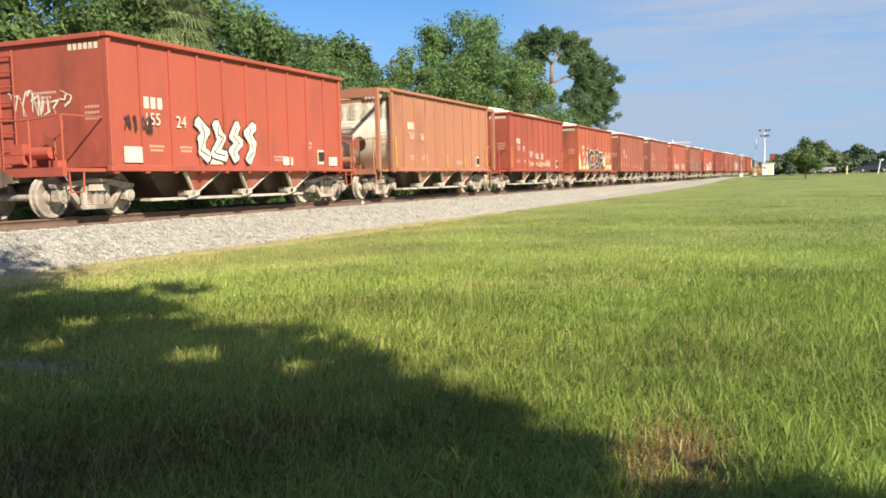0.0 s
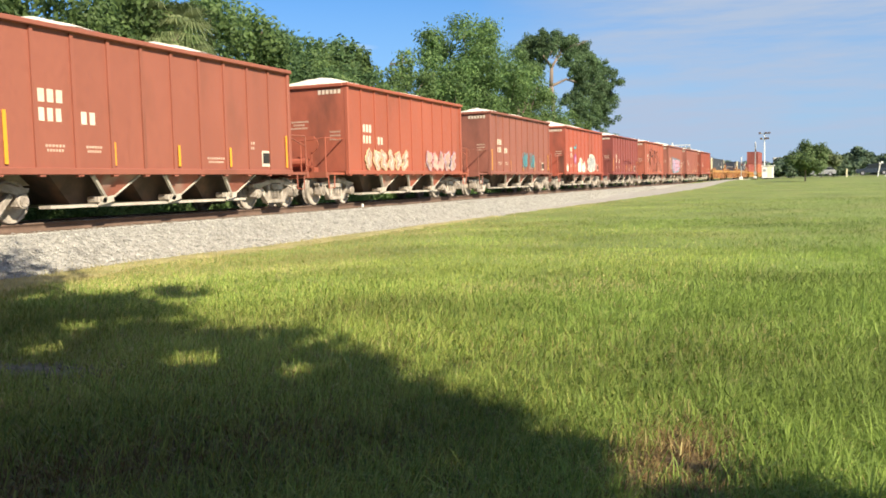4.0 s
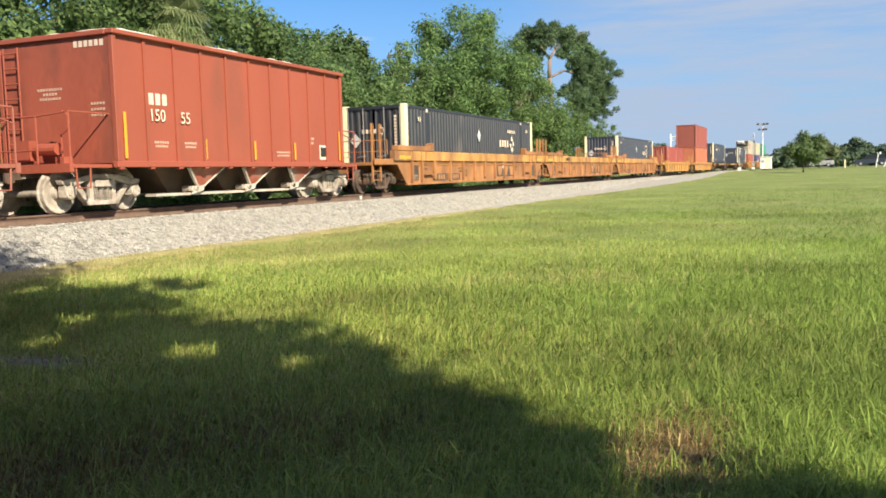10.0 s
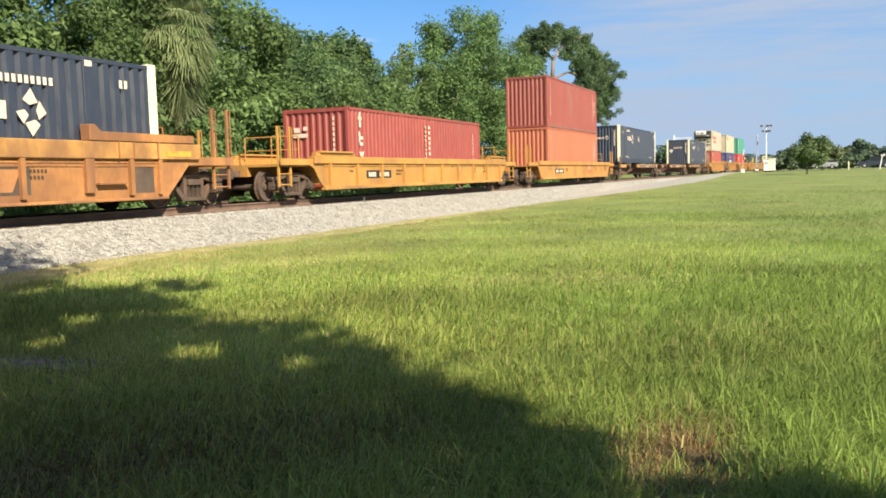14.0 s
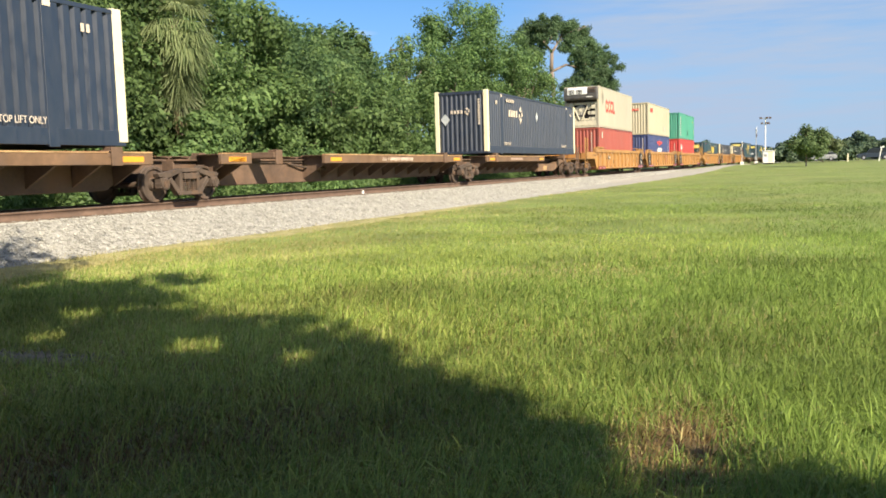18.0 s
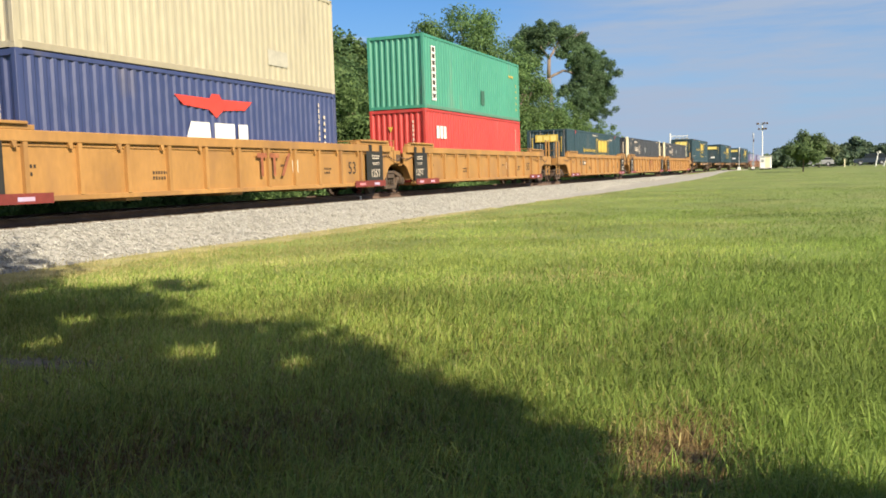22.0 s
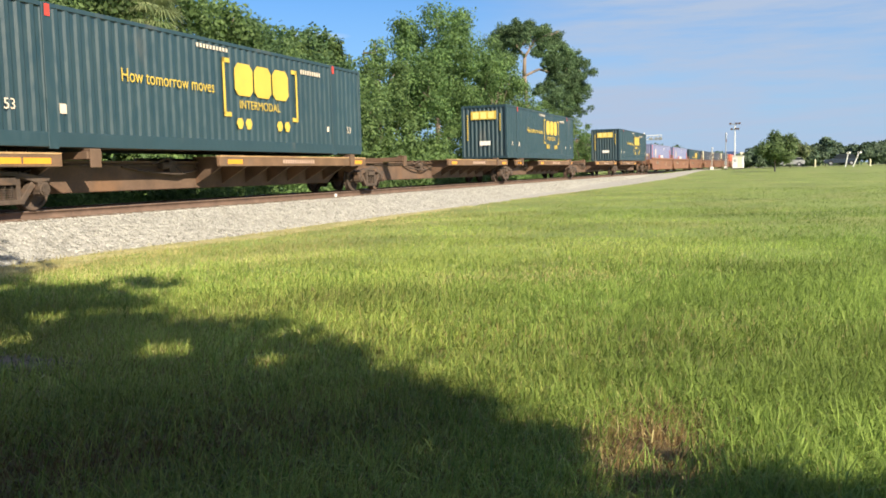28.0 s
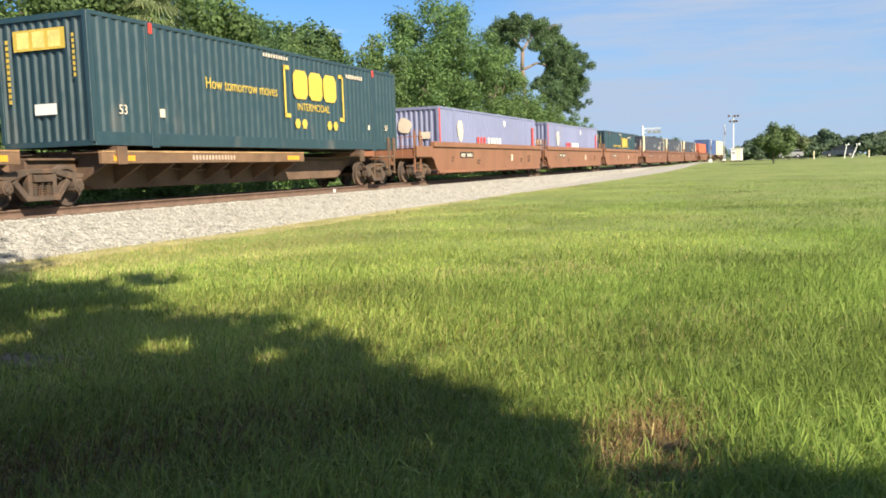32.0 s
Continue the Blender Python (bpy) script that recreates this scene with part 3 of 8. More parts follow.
    for name, pick, tone, words in (("grass", green, BLADE, "rough yellow-green grass in uneven tufts"), ("lush_grass", lush, LUSH, "longer fresh green grass in uneven tufts"), ("deep_grass", deep, DEEP, "dark green grass further out in the field"), ("dry_grass", straw, STRAW, "dry straw-coloured grass among the green"), ("dead_thatch", brown, THATCH, "brown dead grass matted on the ground")):
        for q, far in ((pick & close, False), (pick & ~close, True)):
            if q.any():
                blades(name, x[q], y[q], h[q], w[q], tone, rng, words, way[q], far)


grass()


def bare_patch(cx, cy, rx, ry, seed):
    """A worn spot where the brown earth shows, lying just over the ground."""
    rng = np.random.default_rng(seed)
    n, rings = 28, 5
    edge = 0.75 + 0.5 * rng.random(n)
    v = [(cx, cy)]
    for k in range(1, rings + 1):
        for j in range(n):
            q = k / rings * (edge[j] if k == rings else 0.5 + 0.5 * edge[j])
            v.append((cx + rx * q * math.cos(6.283 * j / n), cy + ry * q * math.sin(6.283 * j / n)))
    x, y = np.array(v).T
    z = np.vectorize(rise)(x, y) + swell(x, y)
    z = z + np.where(np.arange(len(x)) > len(x) - n - 1, -0.02, 0.008)
    f = [(0, 1 + j, 1 + (j + 1) % n) for j in range(n)]
    for k in range(rings - 1):
        for j in range(n):
            a, b, c, d = 1 + k * n + j, 1 + k * n + (j + 1) % n, 1 + (k + 1) * n + j, 1 + (k + 1) * n + (j + 1) % n
            f += [(a, c, d), (a, d, b)]
    tagged(soup("bare_earth", np.stack([x, y, z], -1), np.array(f), EARTH), "worn spot of brown earth in the grass", "ground", kind="structure")


bare_patch(4.3, 0.60, 0.90, 0.38, 1)
bare_patch(4.0, 4.5, 0.55, 0.5, 2)


def strip(name, x0, x1, y0, y1, dz, material, label, n=24):
    """A flat strip laid over the ground, as a thin slab."""
    xs, ys = np.linspace(x0, x1, 5), np.linspace(y0, y1, n)
    gx, gy = np.meshgrid(xs, ys, indexing="ij")
    gz = np.vectorize(rise)(gx, gy) + dz
    v = np.stack([gx, gy, gz], -1).reshape(-1, 3)
    i, j = np.meshgrid(np.arange(4), np.arange(n - 1), indexing="ij")
    a = (i * n + j).ravel()
    return tagged(soup(name, v, np.stack([a, a + n, a + n + 1, a + 1], 1), material), label, "road", kind="structure")


strip("road", 147, 155, -260, 12.0, 0.20, ASPHALT, "grey asphalt road running up to the level crossing")

# ---- wagon parts ----
CACHE = {}


def shared(key, name, make, material, parent, at=None, label="", bevel=0.0, turn=None, color=None, smooth=False):
    """A part whose mesh is made once and then used again on further wagons."""
    if key not in CACHE:
        bm = bmesh.new()
        make(bm)
        ob = part(name, bm, material, parent, label, bevel, smooth=smooth)
        CACHE[key] = ob.data
    else:
        ob = new(name, CACHE[key])
        ob.parent = parent
        if label:
            ob["label"] = label
    if at:
        ob.location = at
    if turn:
        ob.rotation_euler = turn
    if color:
        ob.color = (*color, 1)
    return ob


def lathe(bm, profile, sides=20):
    """A profile of (y, r) turned about the y axis."""
    rings = [[bm.verts.new((math.cos(2 * math.pi * k / sides) * r, y, math.sin(2 * math.pi * k / sides) * r)) for k in range(sides)] for y, r in profile]
    for a, b in zip(rings, rings[1:]):
        for k in range(sides):
            bm.faces.new((a[k], a[(k + 1) % sides], b[(k + 1) % sides], b[k]))


WHEEL_R, BASE = 0.43, 0.93


def make_wheelset(bm):
    rod(bm, (0, -1.16, 0), (0, 1.16, 0), 0.075, 12)
    for s in (-1, 1):
        lathe(bm, [(s * y, r) for y, r in ((0.69, 0.09), (0.69, 0.15), (0.745, 0.34), (0.70, 0.37), (0.685, WHEEL_R + 0.028), (0.715, WHEEL_R + 0.026), (0.735, WHEEL_R), (0.825, WHEEL_R - 0.004), (0.835, WHEEL_R - 0.02),
                                           (0.83, 0.365), (0.79, 0.345), (0.755, 0.16), (0.84, 0.13), (0.85, 0.08))])
        rod(bm, (0, s * 1.10, 0), (0, s * 1.19, 0), 0.105, 8)
        for k in range(3):
            a = k * 2.094
            rod(bm, (math.cos(a) * 0.06, s * 1.19, math.sin(a) * 0.06), (math.cos(a) * 0.06, s * 1.205, math.sin(a) * 0.06), 0.018, 6)


def make_side_frame(bm):
    for s in (-1, 1):
        prism(bm, [(s * 0.28, 0.70), (s * 0.80, 0.56), (s * 1.10, 0.60), (s * 1.13, 0.68), (s * 0.74, 0.72), (s * 0.34, 0.80)], -0.09, 0.09)
        prism(bm, [(s * 0.30, 0.20), (s * 0.44, 0.17), (s * 0.76, 0.52), (s * 0.66, 0.60)], -0.08, 0.08)
        box(bm, s * 0.93 - 0.13, s * 0.93 + 0.13, -0.10, 0.10, 0.33, 0.58)
        rod(bm, (s * 0.93, -0.14, 0.43), (s * 0.93, 0.1, 0.43), 0.14, 14)
        box(bm, s * 0.32 - 0.055, s * 0.32 + 0.055, -0.08, 0.08, 0.22, 0.76)
    prism(bm, [(-0.44, 0.15), (0.44, 0.15), (0.42, 0.25), (-0.42, 0.25)], -0.10, 0.10)
    prism(bm, [(-0.36, 0.70), (0.36, 0.70), (0.30, 0.80), (-0.30, 0.80)], -0.09, 0.09)
    box(bm, -0.24, 0.24, -0.12, 0.12, 0.53, 0.68)


def make_springs(bm):
    for x in (-0.17, 0.0, 0.17):
        for k in range(6):
            rod(bm, (x, 0, 0.26 + k * 0.045), (x, 0, 0.285 + k * 0.045), 0.075, 10)
        rod(bm, (x, 0, 0.25), (x, 0, 0.53), 0.045, 8)


def make_bolster(bm):
    prism(bm, [(-0.2, 0.40), (0.2, 0.40), (0.22, 0.70), (-0.22, 0.70)], -0.98, 0.98)
    rod(bm, (0, 0, 0.68), (0, 0, 0.80), 0.2, 14)
    for s in (-1, 1):
        box(bm, s * 0.46 - 0.04, s * 0.46 + 0.04, -0.8, 0.8, 0.36, 0.46)
        for y in (-0.75, 0.75):
            box(bm, s * 0.50 - 0.03, s * 0.50 + 0.05, y - 0.05, y + 0.05, 0.30, 0.56)
    bent(bm, [(-0.45, -0.3, 0.42), (0.45, -0.3, 0.42)], 0.03)


def bogie(wagon, x, tone):
    k = tone.name
    b = shared("bolster" + k, "bogie", make_bolster, tone, wagon, (x, 0, 0))
    for s in (-1, 1):
        shared("frame" + k, "side_frame", make_side_frame, tone, b, (0, s * 1.03, 0), bevel=0.012)
        shared("springs" + k, "spring_nest", make_springs, tone, b, (0, s * 1.03, 0))["kind"] = "stuff"
        w = shared("wheels" + k, "wheelset", make_wheelset, tone, b, (s * BASE, 0, WHEEL_R), smooth=False)
    return b


def make_coupler(bm):
    box(bm, -0.55, 0.25, -0.10, 0.10, 0.72, 0.90)
    prism(bm, [(0.2, 0.66), (0.42, 0.66), (0.46, 0.96), (0.2, 0.96)], -0.17, 0.13)
    rod(bm, (0.34, 0.1, 0.64), (0.34, 0.1, 1.0), 0.045, 8)
    bent(bm, [(0.0, -0.35, 0.72), (0.15, -0.36, 0.55), (0.32, -0.34, 0.45), (0.5, -0.2, 0.42)], 0.03)


def coupler(wagon, x, way):
    return shared("coupler", "coupler", make_coupler, GRIMY, wagon, (x, 0, 0), turn=(0, 0, 0 if way > 0 else math.pi))


# ---- marks on wagons and boxes ----
def flat(bm, outline, y):
    bm.faces.new([bm.verts.new((x, y, z)) for x, z in outline])


def flat_end(bm, outline, x):
    bm.faces.new([bm.verts.new((x, y, z)) for y, z in outline])


def rect(x, z, w, h, slant=0.0):
    return [(x, z), (x + w, z), (x + w + slant, z + h), (x + slant, z + h)]


def stroke(bm, points, w, y):
    for k, ((a, b), (c, d)) in enumerate(zip(points, points[1:])):
        n = math.hypot(c - a, d - b) or 1
        p, q = -(d - b) / n * w / 2, (c - a) / n * w / 2
        e, f = (c - a) / n * w * 0.4, (d - b) / n * w * 0.4
        flat(bm, [(a + p - e, b + q - f), (c + p + e, d + q + f), (c - p + e, d - q + f), (a - p - e, b - q - f)], y - 0.0006 * k)


def curve(points, n=6):
    """A smooth line through the points."""
    p = [points[0], *points, points[-1]]
    out = []
    for a, b, c, d in zip(p, p[1:], p[2:], p[3:]):
        for k in range(n):
            t = k / n
            out.append(tuple(0.5 * (2 * b[i] + (c[i] - a[i]) * t + (2 * a[i] - 5 * b[i] + 4 * c[i] - d[i]) * t * t + (3 * b[i] - a[i] - 3 * c[i] + d[i]) * t ** 3) for i in (0, 1)))
    return out + [points[-1]]


def marks(thing, name, shapes, y, material, label="", end=None):
    bm = bmesh.new()
    for s in shapes:
        flat(bm, s, y) if end is None else flat_end(bm, s, end)
    ob = part(name, bm, material, thing, label)
    if len(shapes) > 1:
        ob["kind"] = "stuff"
    return ob


def wording(body, size, material, thing, x, y, z, end=False, name="lettering", width=1.0, label=""):
    c = bpy.data.curves.new(name, "FONT")
    c.body, c.size, c.extrude, c.resolution_u = body, size, 0.002, 5
    o = new(name, c)
    me = bpy.data.meshes.new_from_object(o)
    bpy.data.objects.remove(o)
    me.materials.clear()
    me.materials.append(material)
    o = new(name, me)
    o.parent, o.location, o.scale = thing, (x, y, z), (width, 1, 1)
    o.rotation_euler = (math.pi / 2, 0, -math.pi / 2 if end else 0)
    if label:
        o["label"] = label
    return o


def lettered(thing, body, x0, x1, z0, z1, y, layers, label):
    """Sprayed letters fitted to a field: one swollen layer over another."""
    base = None
    for k, (swell, material) in enumerate(layers):
        c = bpy.data.curves.new("graffiti", "FONT")
        c.body, c.size, c.offset, c.extrude = body, 1.0, swell, 0.001
        o = new("graffiti", c)
        me = bpy.data.meshes.new_from_object(o)
        bpy.data.objects.remove(o)
        if base is None:
            v = np.array([p.co for p in me.vertices])
            base = v.min(0), v.max(0)
        lo, hi = base
        for p in me.vertices:
            a, b = (p.co.x - lo[0]) / (hi[0] - lo[0]), (p.co.y - lo[1]) / (hi[1] - lo[1])
            p.co = (x0 + (x1 - x0) * (a + 0.022 * math.sin(b * 5.0 + a * 13.0)), y - 0.003 * k - 0.3 * p.co.z, z0 + (z1 - z0) * (b + 0.07 * math.sin(a * 11.0 + 1.0) + 0.12 * math.sin(a * 6.0) * (b - 0.5)))
        me.materials.clear()
        me.materials.append(material)
        ob = new("graffiti" if k == 0 else "graffiti_layer", me)
        if k == 0:
            first = ob
            ob.parent = thing
            ob["label"] = label
        else:
            ob.parent = first
    return first


def number_bars(x, z, w, h, n, gap=0.38):
    """Plain bars where running numbers stand."""
    d = w / n
    return [rect(x + k * d, z, d * (1 - gap), h) for k in range(n)]


def small_print(x, z, w, h, n):
    """Two thin lines of writing too small to read."""
    return number_bars(x, z + h * 0.55, w, h * 0.45, n, 0.3) + number_bars(x + w * 0.06, z - h * 0.25, w * 0.86, h * 0.45, n, 0.3)


def blob(cx, cz, rx, rz, rng, n=11):
    return [(cx + math.cos(a) * rx * q, cz + math.sin(a) * rz * q) for a, q in ((6.283 * k / n, 0.86 + 0.3 * rng.random()) for k in range(n))]


def spray(thing, x0, x1, z0, z1, n, fill, line, seed, y, label, stripes=None):
    """Sprayed swollen shapes without meaning: a wide outline, a fill over it and thin wandering strokes on top."""
    rng = np.random.default_rng(seed)
    d, h = (x1 - x0) / n, z1 - z0
    w = min(d, h) * 0.40
    under, over, bars = bmesh.new(), bmesh.new(), bmesh.new()
    for k in range(n):
        cx = x0 + (k + 0.5) * d
        pts = [(cx + d * 0.24 * math.sin(j * 2.4 + seed + k) + 0.05 * d * rng.normal(), z0 + w * 0.55 + (h - w * 1.1) * (j / 4) + 0.03 * h * rng.normal()) for j in range(5)]
        q = y - 0.0003 * k
        stroke(under, pts, w * 1.28, q - 0.003)
        stroke(over, pts, w, q - 0.012)
        for a, b in pts:
            flat(under, blob(a, b, w * 0.66, w * 0.66, rng), q - 0.0102)
            flat(over, blob(a, b, w * 0.52, w * 0.52, rng), q - 0.0195)
        if stripes:
            stroke(bars, [(a + w * 0.3 * math.cos(3.0 * j + k), b) for j, (a, b) in enumerate(pts)], w * 0.12, q - 0.022)
    g = part("graffiti", under, line, thing, label)
    g["kind"] = "stuff"
    part("graffiti_fill", over, fill, g)["kind"] = "stuff"
    if stripes:
        part("graffiti_stroke", bars, stripes, g)["kind"] = "stuff"


def scrawl(thing, x0, x1, z0, z1, n, material, seed, y, w=0.05, label=""):
    rng = np.random.default_rng(seed)
    bm = bmesh.new()
    d, h = (x1 - x0) / n, z1 - z0
    for k in range(n):
        x = x0 + k * d
        pts = [(x + d * 1.1 * rng.random(), z0 + h * (0.5 + 0.5 * (-1) ** j * (0.5 + 0.5 * rng.random()))) for j in range(4)]
        stroke(bm, curve(pts, 4), w, y - 0.003 - 0.004 * k)
    ob = part("graffiti", bm, material, thing, label)
    ob["kind"] = "stuff"
    return ob


SPRAY_WHITE = surf("spray_white", (0.72, 0.68, 0.58), 0.6, var=0.08)
SPRAY_FADED = surf("spray_faded", (0.50, 0.33, 0.28), 0.7, var=0.3, scale=2)
SPRAY_UMBER = surf("spray_umber", (0.085, 0.040, 0.034), 0.8, var=0.35, scale=3, grime=(0.22, 0.07, 0.05), grime_at=(0.50, 0.70), grime_scale=3.0)
SPRAY_CREAM = surf("spray_cream", (0.66, 0.50, 0.28), 0.7, var=0.2, scale=2)
SPRAY_BLACK = surf("spray_black", (0.03, 0.028, 0.027), 0.6, var=0.2)
CAR_FADE = surf("faded_red_fill", (0.42, 0.155, 0.105), 0.7, var=0.25, scale=2)
SPRAY_PINK = surf("spray_pink", (0.62, 0.22, 0.24), 0.6, var=0.25, scale=1.2, grime=(0.42, 0.42, 0.62), grime_at=(0.40, 0.60), grime_scale=0.6)
SPRAY_TEAL = surf("spray_teal", (0.06, 0.34, 0.42), 0.6, var=0.1)
SPRAY_SILVER = surf("spray_silver", (0.50, 0.53, 0.55), 0.5, var=0.12)
SPRAY_VIOLET = surf("spray_violet", (0.30, 0.05, 0.22), 0.6, var=0.12)
MARK_WHITE = surf("stencil_white", (0.64, 0.55, 0.46), 0.7, var=0.12)
MARK_FAINT = surf("faded_stencil", (0.50, 0.36, 0.29), 0.7, var=0.15)
MARK_DARK = surf("stencil_dark", (0.05, 0.035, 0.025), 0.7, var=0.2)
MARK_RED = surf("stencil_red", (0.42, 0.075, 0.03), 0.7, var=0.2)


# ---- rock hoppers ----
PALE_DUST = surf("pale_stone_dust", (0.46, 0.42, 0.37), 0.95, var=0.2, scale=2.5, fine=16, grime=(0.32, 0.24, 0.18), grime_at=(0.55, 0.75), grime_scale=2.0)
HL, HW, HZ = 4.88, 1.55, 3.80


def make_chute(bm):
    """A discharge funnel of sloping sheets."""
    t = [bm.verts.new(p) for p in ((-1.05, -1.0, 1.0), (1.05, -1.0, 1.0), (1.05, 1.0, 1.0), (-1.05, 1.0, 1.0))]
    b = [bm.verts.new(p) for p in ((-0.30, -0.80, 0.34), (0.60, -0.80, 0.34), (0.60, 0.80, 0.34), (-0.30, 0.80, 0.34))]
    for k in range(4):
        bm.faces.new((t[k], t[(k + 1) % 4], b[(k + 1) % 4], b[k]))
    bm.faces.new(b)


def make_chute_plate(bm, s):
    o = [bm.verts.new(p) for p in ((-0.32, s * 1.48, 0.94), (1.02, s * 1.48, 0.94), (0.42, s * 1.28, 0.46), (0.18, s * 1.28, 0.46))]
    i = [bm.verts.new((v.co.x, v.co.y - s * 0.02, v.co.z)) for v in o]
    bm.faces.new(o)
    bm.faces.new(i)
    for k in range(4):
        bm.faces.new((o[k], o[(k + 1) % 4], i[(k + 1) % 4], i[k]))


def make_gate(bm, s):
    rod(bm, (-0.36, s * 1.50, 0.93), (0.20, s * 1.30, 0.44), 0.05, 6)
    rod(bm, (1.04, s * 1.49, 0.93), (0.42, s * 1.29, 0.46), 0.022, 6)
    box(bm, -0.02, 0.45, s * 1.24 - 0.05, s * 1.24 + 0.05, 0.37, 0.48)
    rod(bm, (0.10, s * 0.95, 0.42), (0.10, s * 1.36, 0.42), 0.075, 10)
    prism(bm, [(-0.05, 0.30), (0.30, 0.36), (0.40, 0.50), (0.10, 0.46)], s * 1.33 - 0.03, s * 1.33 + 0.03)


END_RAIL = (  # the bars of the railing round a hopper's end platform
    ("railing_post", ((1.1, -0.45, 0.0), (1.1, -0.45, 0.98)), 0.022), ("railing_post", ((1.1, 0.55, 0.0), (1.1, 0.55, 0.98)), 0.022), ("railing_post", ((1.1, 1.42, 0.0), (1.1, 1.42, 1.05)), 0.022), ("railing_post", ((1.1, -1.42, 0.0), (1.1, -1.42, 1.05)), 0.022),
    ("railing", ((1.1, -0.45, 0.98), (1.1, 0.55, 0.98), (1.1, 1.42, 1.05), (0.0, 1.42, 1.05)), 0.02), ("lower_railing", ((1.1, -0.45, 0.30), (1.1, 0.55, 0.30)), 0.018),
    ("side_railing", ((1.1, -1.42, 1.05), (0.0, -1.42, 1.05)), 0.02), ("slanting_railing", ((1.1, -1.42, 0.75), (0.1, -1.42, 1.02)), 0.016))


def make_ladder(bm):
    for y in (-0.21, 0.21):
        rod(bm, (0, y, 0), (0, y, 2.55), 0.02, 6)
    for k in range(8):
        rod(bm, (0, -0.21, 0.12 + k * 0.33), (0, 0.21, 0.12 + k * 0.33), 0.016, 6)


def make_stirrup(bm):
    bent(bm, [(-0.2, 0, 0), (-0.17, 0, -0.48), (0.17, 0, -0.48), (0.2, 0, 0)], 0.022)


def make_brake(bm):
    rod(bm, (0, -0.25, 0.35), (0.0, 0.35, 0.35), 0.13, 12)
    rod(bm, (0.1, 0.55, 0.9), (0.14, 0.55, 0.9), 0.26, 14)
    box(bm, -0.1, 0.12, -0.7, -0.35, 0.12, 0.55)
    bent(bm, [(0.1, 0.55, 0.9), (0.05, 0.5, 0.1)], 0.02)
    box(bm, -0.05, 0.2, 0.45, 0.68, 0.0, 0.18)


